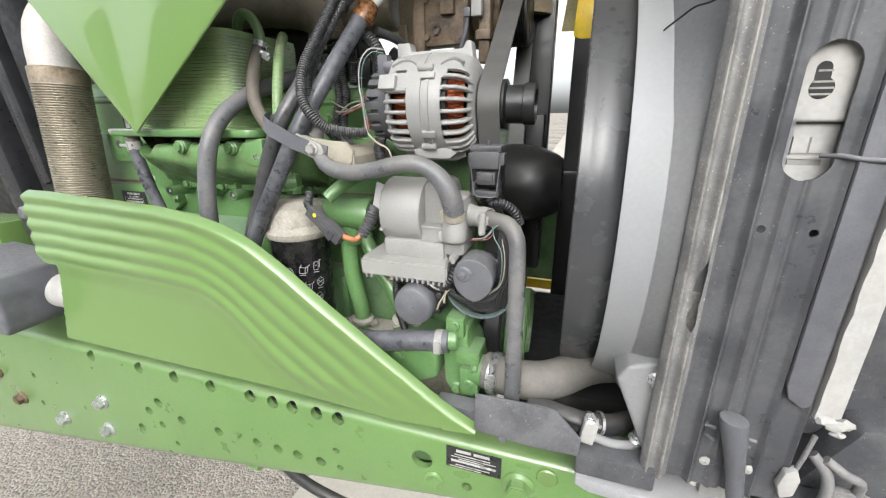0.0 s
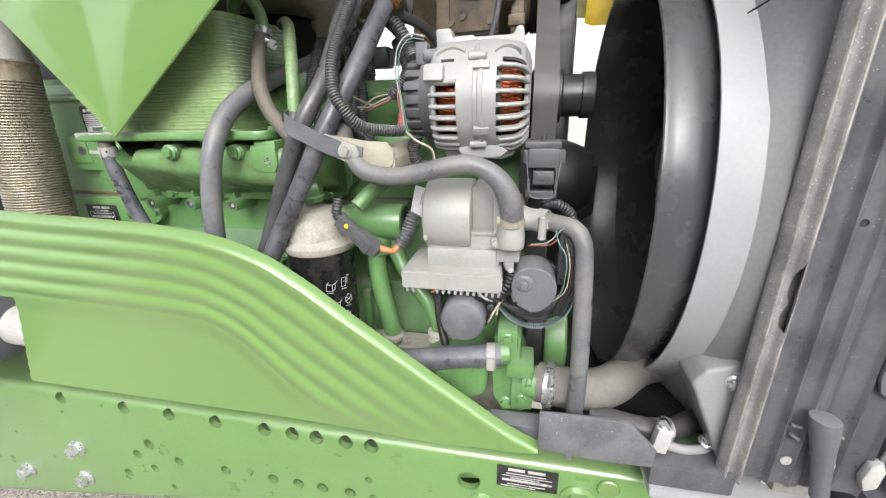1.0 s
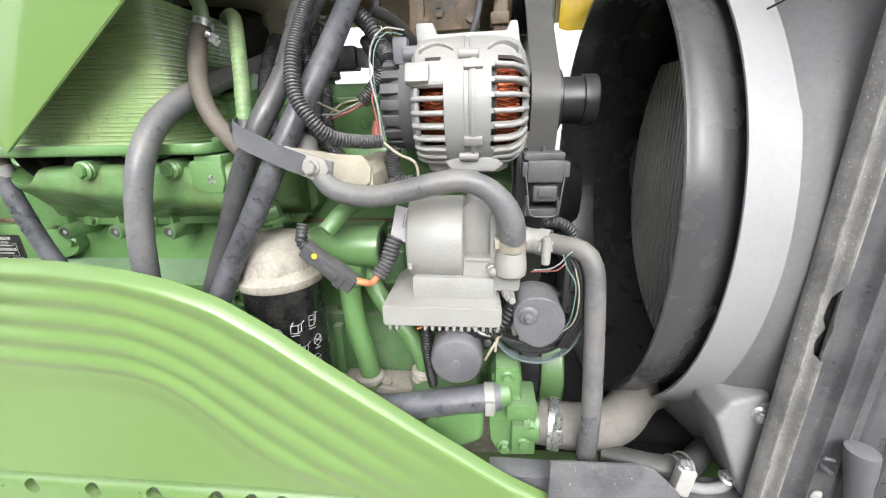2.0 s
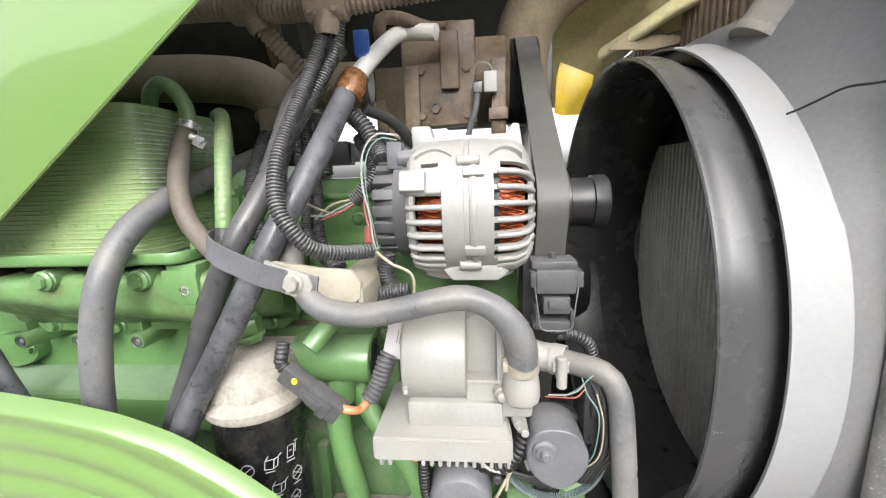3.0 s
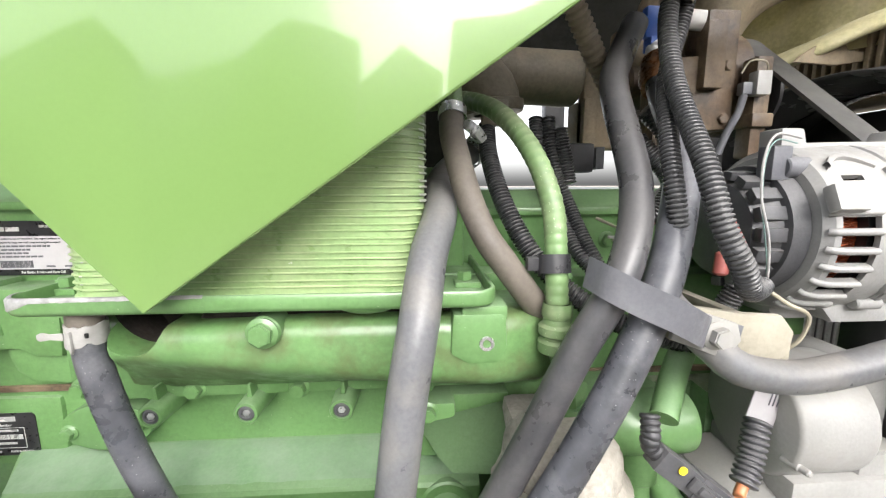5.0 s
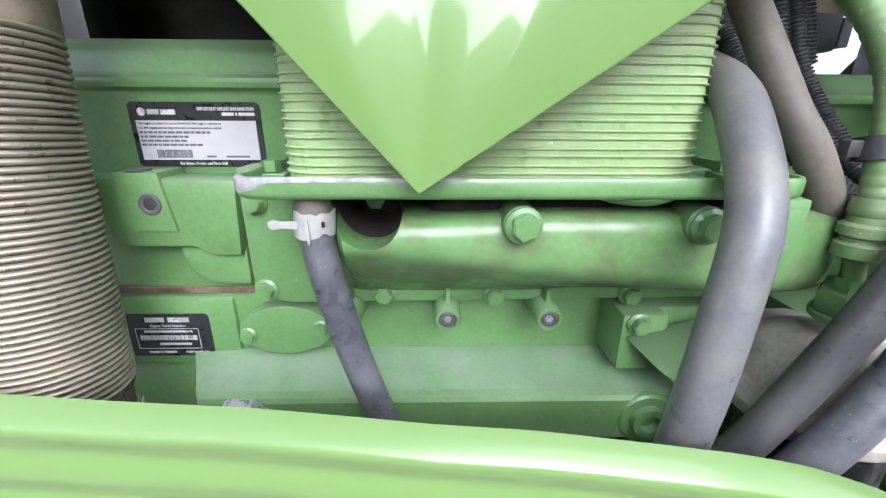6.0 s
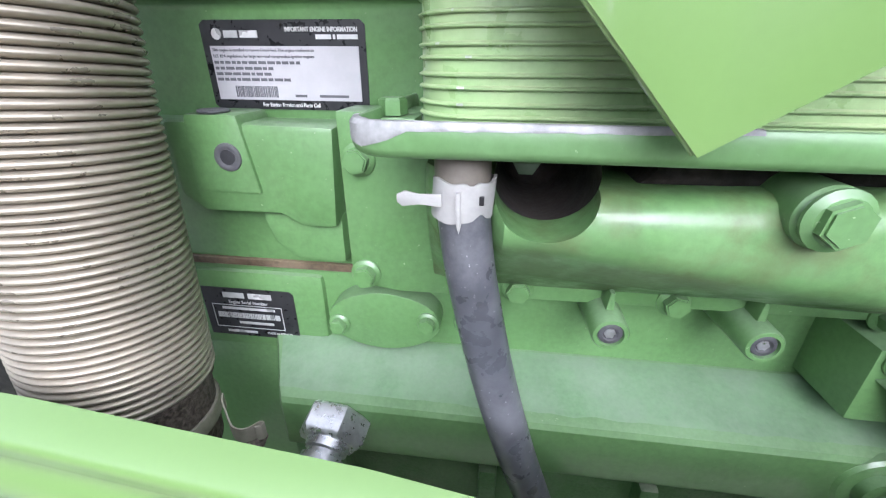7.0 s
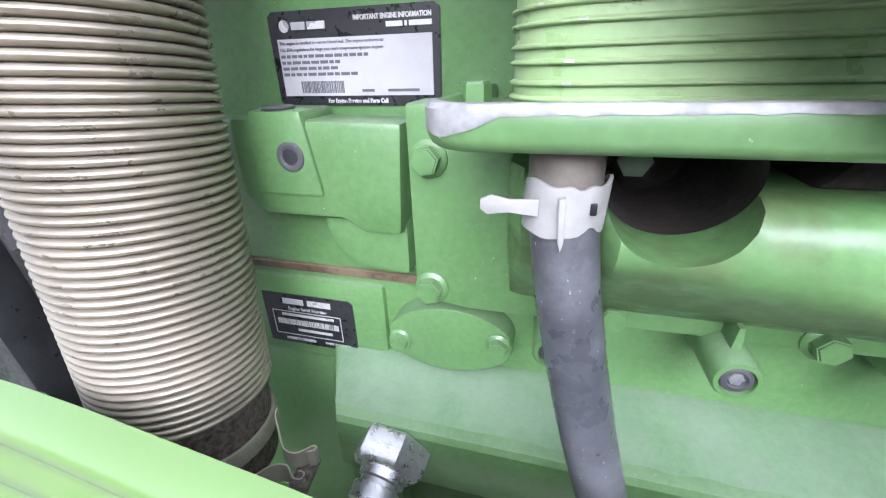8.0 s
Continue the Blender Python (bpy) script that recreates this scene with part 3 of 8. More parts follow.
def build_shield():
    shield = thing("side_shield", "bright green ribbed side shield sweeping down to the rail", "side panel", (-0.5, 0.56, -0.44))
    xs = np.linspace(-1.043, -0.048, 330)
    # the smoothed upper edge, and the distance of a point below it
    top = np.array([shield_top(x) for x in xs])
    for _ in range(24):
        top[1:-1] = (top[:-2] + 2 * top[1:-1] + top[2:]) / 4
    edge = np.stack([xs, top], 1)
    run = edge[1:] - edge[:-1]
    rows = 170
    pitch = 0.0297

    def bottom(x):
        return float(np.interp(x, (-0.99, -0.415, -0.19, -0.047), (-0.420, -0.425, -0.424, -0.4095)))

    bm = bmesh.new()
    grid = []
    for i, x in enumerate(xs):
        t, b = top[i], min(bottom(x), top[i] - 0.006)
        col = []
        for j in range(rows + 1):
            z = t + (b - t) * j / rows
            rel = np.array((x, z)) - edge[:-1]
            along = np.clip((rel * run).sum(1) / (run * run).sum(1), 0, 1)
            d = float(np.sqrt(((rel - run * along[:, None]) ** 2).sum(1).min()))
            y = shield_y(x, z)
            s = min(1.0, max(0.0, (x + 0.56) / 0.16))
            u = (d / (1 + 0.26 * s * s * (3 - 2 * s)) - 0.0265 + pitch) / pitch
            fade = min(1.0, max(0.0, (z - b) / 0.05)) * min(1.0, max(0.25, (-0.10 - x) / 0.22))
            if u < 5.0:
                y -= 0.0070 * fade * (math.sin(math.pi * max(u, 0.3)) ** 2 + 0.30) ** 0.5
            elif u < 6.3:
                y -= 0.0070 * fade * 0.30 ** 0.5 * (0.5 + 0.5 * math.cos(math.pi * (u - 5.0) / 1.3))
            # rolled upper edge, turned inwards
            if d < 0.012:
                y += 0.015 * (1 - d / 0.012) ** 2
            col.append((x, y, z))
        grid.append(col)

    def kept(x, z):
        left = float(np.interp(z, (-0.43, -0.2475, -0.2470, -0.215, -0.09), (-0.998, -0.975, -1.02, -1.034, -1.05)))
        return x > left

    outer = [[bm.verts.new(p) if kept(p[0], p[2]) else None for p in c] for c in grid]
    for i in range(len(xs) - 1):
        for j in range(rows):
            q = (outer[i][j], outer[i + 1][j], outer[i + 1][j + 1], outer[i][j + 1])
            if all(q):
                bm.faces.new(q)
    bmesh.ops.recalc_face_normals(bm, faces=bm.faces)
    if sum(f.normal.y for f in bm.faces) > 0:
        bmesh.ops.reverse_faces(bm, faces=bm.faces)
    bm.faces.ensure_lookup_table()
    bmesh.ops.solidify(bm, geom=bm.faces[:], thickness=0.004)
    part("panel", bm, SHIELDGREEN, shield, sharp=60)
    bm = bmesh.new()
    rod(bm, (-1.055, 0.62, -0.142), (-1.055, 0.580, -0.142), 0.0135, 24, 0.003)
    rod(bm, (-1.05, 0.62, -0.142), (-1.02, 0.60, -0.142), 0.008, 16)
    part("knob", bm, GREYPLAST, shield, "grey plastic knob")


build_shield()


# ---------- hood panel with its pointed lower corner ----------
def build_hood():
    hood = thing("hood_panel", "glossy bright green hood side panel with a pointed corner", "hood panel", (-0.682, 0.60, 0.026))
    tip, right, left = Vector((-0.682, 0.600, 0.0255)), Vector((-0.130, 0.552, 0.402)), Vector((-1.055, 0.622, 0.43))
    top_r, top_l = Vector((-0.09, 0.60, 0.45)), Vector((-1.09, 0.66, 0.475))
    bm = bmesh.new()
    rows = 26
    grid = []
    for j in range(rows + 1):
        t = j / rows
        a, b = tip.lerp(left, t), tip.lerp(right, t)
        row = []
        for i in range(rows + 1):
            s = i / rows
            p = a.lerp(b, s)
            w = (b - a).length
            # a gentle crown across the sheet and a soft crease from the tip upwards
            p.y -= 0.10 * w * s * (1 - s) * 0.35
            p.y += 0.010 * max(0.0, 1 - abs(s - 0.42) / 0.25) * min(1.0, t * 3) * 0.6
            row.append(p)
        grid.append(row)
    extra = []
    for i in range(rows + 1):
        p = top_l.lerp(top_r, i / rows)
        extra.append(Vector((p.x, grid[-1][i].y + 0.01, p.z)))
    grid.append(extra)
    vs = [[bm.verts.new(p) for p in row] for row in grid[1:]]
    tipv = bm.verts.new(tip)
    for i in range(rows):
        bm.faces.new((tipv, vs[0][i + 1], vs[0][i]))
    for a, b in zip(vs, vs[1:]):
        for i in range(rows):
            bm.faces.new((a[i], a[i + 1], b[i + 1], b[i]))
    bmesh.ops.recalc_face_normals(bm, faces=bm.faces)
    if sum(f.normal.y for f in bm.faces) > 0:
        bmesh.ops.reverse_faces(bm, faces=bm.faces)
    bmesh.ops.solidify(bm, geom=bm.faces[:], thickness=0.003)
    part("sheet", bm, PANEL, hood, sharp=50)
    # turned lips along both slanting edges
    bm = bmesh.new()
    tube(bm, [tip + Vector((0, 0.002, 0.001)), tip.lerp(right, 0.5) + Vector((0, 0.002, 0)), right + Vector((0, 0.002, 0))], 0.0016, 8, 0.03)
    tube(bm, [tip + Vector((0, 0.002, 0.001)), tip.lerp(left, 0.5) + Vector((0, 0.002, 0)), left + Vector((0, 0.002, 0))], 0.0014, 8, 0.03)
    part("lip", bm, PANEL, hood)
    # unseen sheet above the panel, added to keep sun off the upper bay
    bm = bmesh.new()
    prism(bm, [(-1.088, 0.474), (-0.094, 0.449), (0.56, 0.895), (-1.16, 0.905)], 0.606, 0.610, "y")
    part("upper_sheet", bm, PANEL, hood)
    # roof of the hood with its lining
    bm = bmesh.new()
    prism(bm, [(0.66, 0.90), (0.70, 0.925), (0.98, 0.94), (1.25, 0.84), (1.30, 0.42), (1.285, 0.42), (1.235, 0.825), (0.98, 0.925), (0.71, 0.91), (0.67, 0.89)], -1.5, 0.9, "x")
    part("roof", bm, HOODIN, hood, "dark dusty lining under the hood roof")
    bm = bmesh.new()
    prism(bm, [(-1.50, 0.40), (-1.05, 0.425), (-1.09, 0.475), (-1.16, 0.91), (-1.50, 0.91)], 0.655, 0.662, "y", 0.002)
    part("rear_quarter", bm, PANEL, hood)
    bm = bmesh.new()
    prism(bm, [(1.270, 0.285), (1.280, 0.285), (1.30, 0.422), (1.285, 0.422)], -1.5, -0.36, "x")
    prism(bm, [(1.277, 0.340), (1.287, 0.340), (1.30, 0.422), (1.285, 0.422)], -0.36, -0.05, "x")
    part("far_lining", bm, HOODIN, hood, "dark lining of the far hood side")
    bm = bmesh.new()
    prism(bm, [(1.264, 0.262), (1.274, 0.262), (1.280, 0.283), (1.268, 0.283)], -1.5, -0.36, "x")
    part("far_edge", bm, OLIVE, hood, "olive lower edge of the far hood side")


build_hood()


# ---------- engine ----------
def slab_mesh(bm, outline, y0, y1, bevel=0.003):
    return prism(bm, outline, y0, y1, "y", bevel)


def build_engine():
    engine = thing("engine", "green painted diesel engine with dusty castings", "engine", (-0.5, 0.92, -0.62))
    # crankcase with its side rib
    bm = bmesh.new()
    box(bm, -1.12, -0.07, 0.738, 1.10, -0.60, -0.094, 0.006)
    box(bm, -1.12, -0.862, 0.733, 0.76, -0.172, -0.100, 0.006)
    part("crankcase", bm, GREEN, engine)
    bm = bmesh.new()
    # section of the rib, swept along the block; its rear end leans forward towards the outer edge
    sect = [(0.745, -0.155), (0.728, -0.157), (0.6865, -0.1700), (0.6825, -0.1722), (0.6803, -0.1760), (0.680, -0.2150), (0.682, -0.219), (0.745, -0.225)]
    ends = []
    for x0, lean in ((-0.9100, 0.50), (-0.9075, 0.50), (-0.452, 0.0)):
        ends.append([bm.verts.new((x0 + lean * (0.735 - y), y + (0.002 if x0 == -0.91 else 0.0), z - (0.002 if x0 == -0.91 else 0.0))) for y, z in sect])
    for a, b in zip(ends, ends[1:]):
        for k in range(len(sect)):
            j = (k + 1) % len(sect)
            bm.faces.new((a[k], a[j], b[j], b[k]))
    bm.faces.new(ends[0])
    bm.faces.new(ends[-1][::-1])
    rib = part("side_rib", bm, GREEN, engine, "green rib with a dusty sloping top", sharp=28)
    # film of dust lying on the slope
    bm = bmesh.new()
    rows = []
    for x in np.linspace(-0.885, -0.455, 60):
        hi = 0.7355 + 0.0005 * noise.noise((x * 40, 1, 0))
        lo = 0.6885 + 0.0020 * noise.noise((x * 60, 4, 0))
        row = []
        for u in np.linspace(0, 1, 6):
            y = hi + (lo - hi) * u
            row.append(bm.verts.new((x - 0.018 * (1 - u) * max(0.0, 1 - (x + 0.885) / 0.05), y, float(np.interp(y, (0.6865, 0.728, 0.745), (-0.1700, -0.157, -0.155))) + 0.0004)))
        rows.append(row)
    for a, b in zip(rows, rows[1:]):
        for k in range(5):
            bm.faces.new((a[k], a[k + 1], b[k + 1], b[k]))
    part("dust_film", bm, DUSTYGREEN, rib, "pale dust lying on the slope", clean=True)
    bm = bmesh.new()
    box(bm, -0.90, -0.12, 0.712, 0.75, -0.60, -0.235, 0.008)
    for k in range(6):
        box(bm, -0.86 + 0.125 * k, -0.845 + 0.125 * k, 0.698, 0.72, -0.58, -0.25, 0.004)
    part("crankcase_ribs", bm, CAST, engine)
    # cylinder head
    bm = bmesh.new()
    box(bm, -1.10, -0.09, 0.735, 1.08, -0.089, 0.013, 0.004)
    part("cylinder_head", bm, GREEN, engine)
    bm = bmesh.new()
    box(bm, -1.11, -0.08, 0.7335, 1.085, -0.0945, -0.0885, 0.0005, 1)
    part("head_gasket", bm, BROWN, engine, "brown edge of the head gasket")
    bm = bmesh.new()
    slab_mesh(bm, [(-0.945, 0.015), (-0.945, -0.033), (-0.93, -0.044), (-0.875, -0.044), (-0.862, -0.052), (-0.838, -0.052), (-0.834, 0.013)], 0.716, 0.75, 0.004)
    slab_mesh(bm, [(-0.928, 0.0195), (-0.931, -0.030), (-0.885, -0.030), (-0.893, 0.0195)], 0.7135, 0.75, 0.003)
    slab_mesh(bm, [(-0.895, -0.045), (-0.888, -0.068), (-0.874, -0.080), (-0.836, -0.082), (-0.836, -0.045)], 0.722, 0.75, 0.006)
    part("rear_boss", bm, GREEN, engine)
    bm = bmesh.new()
    lathe(bm, [(0.0, 0.0090), (0.0010, 0.0088), (0.0014, 0.0078), (0.0010, 0.0058), (0.0004, 0.0050), (0.0003, 0)], (-0.9030, 0.7135, -0.0062), (0, -1, 0), 24)
    rod(bm, (-0.912, 0.722, 0.0195), (-0.912, 0.722, 0.0215), 0.0095, 20, 0.0006)
    part("thread_insert", bm, RELAY, engine, "dark threaded insert")
    bm = bmesh.new()
    rod(bm, (-0.9030, 0.7132, -0.0062), (-0.9030, 0.7126, -0.0062), 0.0048, 20)
    part("bore", bm, PLASTIC, engine)
    # rocker cover
    bm = bmesh.new()
    prism(bm, [(0.7545, 0.009), (0.7545, 0.080), (0.748, 0.083), (0.748, 0.091), (0.758, 0.094), (0.764, 0.112), (0.785, 0.124), (1.05, 0.124), (1.07, 0.11), (1.07, 0.009)], -1.05, -0.46, "x", 0.003)
    prism(bm, [(0.770, 0.009), (0.770, 0.070), (0.763, 0.073), (0.763, 0.081), (0.772, 0.084), (0.79, 0.100), (1.05, 0.100), (1.07, 0.09), (1.07, 0.009)], -0.47, -0.17, "x", 0.003)
    part("rocker_cover", bm, GREEN, engine)
    for x in (-0.30, -0.40):
        bolt(engine, (x, 0.77, 0.045), GREEN, 0.012)
    # intake side: flange plate and plenum
    bm = bmesh.new()
    slab_mesh(bm, [(-0.829, 0.024), (-0.828, -0.084), (-0.822, -0.089), (-0.795, -0.0925), (-0.39, -0.0885), (-0.36, -0.06), (-0.36, 0.024)], 0.708, 0.74, 0.0035)
    part("intake_flange", bm, GREEN, engine)
    # the plenum: a rounded tank swept along x, its underside falling back to the flange
    bm = bmesh.new()
    rings = []
    for x in (-0.772, -0.768, -0.765, -0.755, -0.742, -0.739, -0.736, -0.732, -0.727, -0.720, -0.713, -0.706, -0.698, -0.692, -0.685, -0.67, -0.66, -0.63, -0.60, -0.56, -0.52, -0.45, -0.41, -0.385, -0.372):
        k = float(np.interp(x, (-0.772, -0.765, -0.742, -0.739, -0.736, -0.732), (0.40, 0.58, 0.62, 0.80, 0.93, 1.0)))
        e = min(1.0, max(0.0, (-0.370 - x) / 0.05)) ** 0.6
        k = min(k, 0.35 + 0.65 * e)
        depth = 0.080 * k
        hi = float(np.interp(x, (-0.80, -0.66, -0.60), (0.0025, 0.0035, 0.0065)))
        lo = float(np.interp(x, (-0.80, -0.70, -0.60, -0.50), (-0.074, -0.075, -0.075, -0.070)))
        knee = float(np.interp(x, (-0.77, -0.72, -0.66, -0.60, -0.53, -0.45), (-0.018, -0.019, -0.0265, -0.033, -0.040, -0.045)))
        # section (depth in front of the flange, height): flat top, upright front, long sloping underside
        sect = [(0.0, hi), (0.60, hi), (0.86, hi - 0.0008), (0.93, hi - 0.003), (0.98, hi - 0.008), (1.0, hi - 0.014), (1.0, knee + 0.007), (0.985, knee + 0.002), (0.95, knee - 0.003), (0.88, knee - 0.008), (0.60, 0.55 * (knee - 0.008) + 0.45 * lo), (0.30, 0.2 * knee + 0.8 * lo), (0.12, lo - 0.002), (0.0, lo - 0.008)]
        rings.append([bm.verts.new((x, 0.712 - depth * d, z)) for d, z in sect])
    for a, b in zip(rings, rings[1:]):
        for t in range(len(a) - 1):
            bm.faces.new((a[t], a[t + 1], b[t + 1], b[t]))
        bm.faces.new((a[-1], a[0], b[0], b[-1]))
    bm.faces.new(rings[0])
    bm.faces.new(rings[-1][::-1])
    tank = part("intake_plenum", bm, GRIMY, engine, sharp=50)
    # round hollow cast into its rear end
    cut = bmesh.new()
    bmesh.ops.create_uvsphere(cut, u_segments=48, v_segments=28, radius=1.0)
    bmesh.ops.transform(cut, matrix=Matrix.Translation((-0.716, 0.650, 0.0045)) @ Matrix.Diagonal((0.0215, 0.090, 0.0225, 1)), verts=cut.verts)
    carve(tank, cut)
    # near-black back plate and shell that paint the hollow's shade over its dirt
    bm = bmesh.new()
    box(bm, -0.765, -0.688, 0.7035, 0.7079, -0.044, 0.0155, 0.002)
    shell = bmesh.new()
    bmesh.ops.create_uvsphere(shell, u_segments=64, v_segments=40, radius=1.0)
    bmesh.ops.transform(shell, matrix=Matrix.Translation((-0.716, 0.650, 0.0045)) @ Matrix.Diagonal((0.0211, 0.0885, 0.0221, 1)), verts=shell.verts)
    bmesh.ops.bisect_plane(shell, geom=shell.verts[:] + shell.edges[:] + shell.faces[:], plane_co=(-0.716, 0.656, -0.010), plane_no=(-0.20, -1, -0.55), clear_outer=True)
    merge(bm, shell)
    part("dirt_packing", bm, DIRT_SHADE, engine, "dark brown dirt and painted shade lining the pocket")
    # brown dirt below the tray, its colour darkened for the shaded gap
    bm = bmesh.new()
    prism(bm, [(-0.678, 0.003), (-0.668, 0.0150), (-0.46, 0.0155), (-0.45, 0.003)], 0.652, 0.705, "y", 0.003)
    part("dirt_layer", bm, DIRT_SHADE, engine, "brown dirt under the tray, darkened to paint in the shade")
    bm = bmesh.new()
    for x, r in ((-0.6195, 0.0122), (-0.5052, 0.0122)):
        rod(bm, (x, 0.66, 0.0), (x, 0.6262, 0.0), r, 28, 0.003)
        part("bolt_boss", bm, GREEN, engine)
        bm = bmesh.new()
    slab_mesh(bm, [(-0.482, 0.010), (-0.484, -0.022), (-0.470, -0.030), (-0.446, -0.030), (-0.440, -0.018), (-0.441, 0.010)], 0.629, 0.69, 0.004)
    box(bm, -0.475, -0.44, 0.63, 0.70, 0.004, 0.016, 0.003)
    part("plenum_boss", bm, GREEN, engine)
    bm = bmesh.new()
    lathe(bm, [(-0.006, 0), (-0.006, 0.0028), (0.0008, 0.0032), (0.0008, 0.0055), (0, 0.006)], (-0.456, 0.629, -0.0135), (0, -1, 0), 18)
    part("socket_plug", bm, ZINC, engine)
    for x, z in ((-0.6195, 0.0004), (-0.5052, 0.0)):
        bolt(engine, (x, 0.6262, z), GREEN, 0.0150, turn=24, high=0.5)
    for x, z in ((-0.8175, -0.0795), (-0.7175, -0.0828), (-0.622, -0.0848), (-0.503, -0.085), (-0.4085, -0.079), (-0.8165, -0.0035), (-0.720, 0.0)):
        bolt(engine, (x, 0.708, z), GREEN, 0.013, turn=x * 500)
    # injector line plugs below the flange
    for x in (-0.7457, -0.663, -0.5786):
        bm = bmesh.new()
        lathe(bm, [(0, 0.013), (0.03, 0.0115), (0.0535, 0.011), (0.055, 0.0100), (0.0552, 0.0078), (0.0525, 0.0074), (0.0525, 0)], (x, 0.739, -0.0968), (0, -1, 0), 24)
        prism(bm, [(x - 0.0026, -0.0885), (x - 0.0014, -0.074), (x + 0.0014, -0.074), (x + 0.0026, -0.0885)], 0.694, 0.715, "y", 0.0008)
        boss = part("plug_boss", bm, GREEN, engine)
        bm = bmesh.new()
        lathe(bm, [(0, 0.0074), (0.0016, 0.0070), (0.0022, 0.0062), (0.0022, 0.0046), (0.0008, 0.0040), (0.0008, 0)], (x, 0.6868, -0.0968), (0, -1, 0), 20)
        part("socket_plug", bm, RELAY, boss, "dark grey socket plug")
        bm = bmesh.new()
        lathe(bm, [(0, 0.0036), (0.0006, 0.0034), (0.0010, 0.0020), (0.0010, 0)], (x, 0.6860, -0.0968), (0, -1, 0), 6)
        part("plug_core", bm, ZINC, boss)
    # oval cover
    bm = bmesh.new()
    pts = []
    for k in range(32):
        a = 2 * math.pi * k / 32
        pts.append((-0.8117 + 0.0425 * math.copysign(abs(math.cos(a)) ** 1.15, math.cos(a)), -0.1265 + 0.0250 * math.copysign(abs(math.sin(a)) ** 0.9, math.sin(a))))
    c, s = math.cos(radians(6)), math.sin(radians(6))
    pts = [(-0.8117 + (x + 0.8117) * c - (z + 0.1265) * s, -0.1265 + (x + 0.8117) * s * 0.5 + (z + 0.1265) * c) for x, z in pts]
    prism(bm, pts, 0.719, 0.742, "y", 0.003)
    part("oval_cover", bm, GREEN, engine)
    bolt(engine, (-0.8455, 0.719, -0.1305), GREEN, 0.0105, turn=10)
    bolt(engine, (-0.7785, 0.719, -0.1235), GREEN, 0.0105, turn=25)
    # large threaded plug at the rib's front end, and the lifting bracket above it
    bm = bmesh.new()
    lathe(bm, [(-0.02, 0.026), (0.004, 0.026), (0.006, 0.024), (0.006, 0.016), (0.012, 0.015), (0.012, 0.009), (0.002, 0.0085), (0.002, 0)], (-0.4830, 0.684, -0.196), (0, -1, 0), 28)
    part("drain_plug", bm, GREEN, engine)
    bm = bmesh.new()
    box(bm, -0.514, -0.474, 0.690, 0.74, -0.151, -0.0965, 0.004)
    box(bm, -0.48, -0.42, 0.706, 0.74, -0.135, -0.0965, 0.003)
    part("side_bracket", bm, GREEN, engine)
    bm = bmesh.new()
    vs = [bm.verts.new(p) for p in ((-0.511, 0.692, -0.116), (-0.428, 0.694, -0.098), (-0.420, 0.650, -0.118), (-0.428, 0.640, -0.134), (-0.480, 0.652, -0.139), (-0.492, 0.664, -0.132))]
    f = bm.faces.new(vs)
    bmesh.ops.solidify(bm, geom=[f], thickness=0.004)
    part("bent_bracket", bm, GREEN, engine, "bent bracket with a bare worn edge")
    bolt(engine, (-0.5005, 0.69, -0.1045), GREEN, 0.013)
    # front end of the block
    bm = bmesh.new()
    box(bm, -0.22, -0.085, 0.70, 1.05, -0.55, -0.10, 0.008)
    box(bm, -0.36, -0.20, 0.725, 0.76, -0.34, -0.10, 0.006)
    box(bm, -0.33, -0.245, 0.72, 0.76, -0.305, -0.135, 0.006)
    part("timing_case", bm, CAST, engine)
    bm = bmesh.new()
    box(bm, -0.36, -0.10, 0.69, 0.76, -0.50, -0.335, 0.008)
    rod(bm, (-0.31, 0.67, -0.345), (-0.31, 0.67, -0.315), 0.020, 24, 0.003)
    rod(bm, (-0.213, 0.665, -0.345), (-0.213, 0.665, -0.305), 0.020, 24, 0.003)
    box(bm, -0.335, -0.19, 0.655, 0.70, -0.36, -0.325, 0.005)
    part("pipe_flange", bm, DUSTY, engine, "dust-covered flange for two pipes")
    bm = bmesh.new()
    box(bm, -1.05, -0.10, 0.78, 1.06, -0.85, -0.60, 0.02)
    part("oil_pan", bm, GREEN, engine)
    # large emission label on the rocker cover
    bm = bmesh.new()
    prism(bm, [(-0.9285, 0.0185), (-0.8245, 0.0185), (-0.8215, 0.0215), (-0.8215, 0.0695), (-0.8245, 0.0722), (-0.9285, 0.0722), (-0.9316, 0.0695), (-0.9316, 0.0215)], 0.7536, 0.7543, "y")
    lab = part("information_label", bm, STICK_K, engine, "black and white engine information label")
    bm = bmesh.new()
    box(bm, -0.9268, -0.8262, 0.7531, 0.7536, 0.0245, 0.0572)
    part("white_field", bm, STICK_W, lab)
    for x0, x1, z0, z1 in ((-0.9155, -0.9060, 0.0620, 0.0661), (-0.9045, -0.8925, 0.0620, 0.0661), (-0.8535, -0.8435, 0.0612, 0.0638), (-0.8395, -0.8262, 0.0612, 0.0638), (-0.8422, -0.8408, 0.0612, 0.0638)):
        bm = bmesh.new()
        box(bm, x0, x1, 0.7530, 0.7536, z0, z1)
        part("name_block", bm, SILVER, lab, "plain silver bar")
    letters("IMPORTANT ENGINE INFORMATION", (-0.8262, 0.7533, 0.0666), 0.0036, SILVER, lab, align="RIGHT", bold=0.00012, squash=0.8)
    letters("For Engine Service and Parts Call", (-0.876, 0.7533, 0.0214), 0.0034, SILVER, lab, align="CENTER", bold=0.0001, squash=0.9)
    bm = bmesh.new()
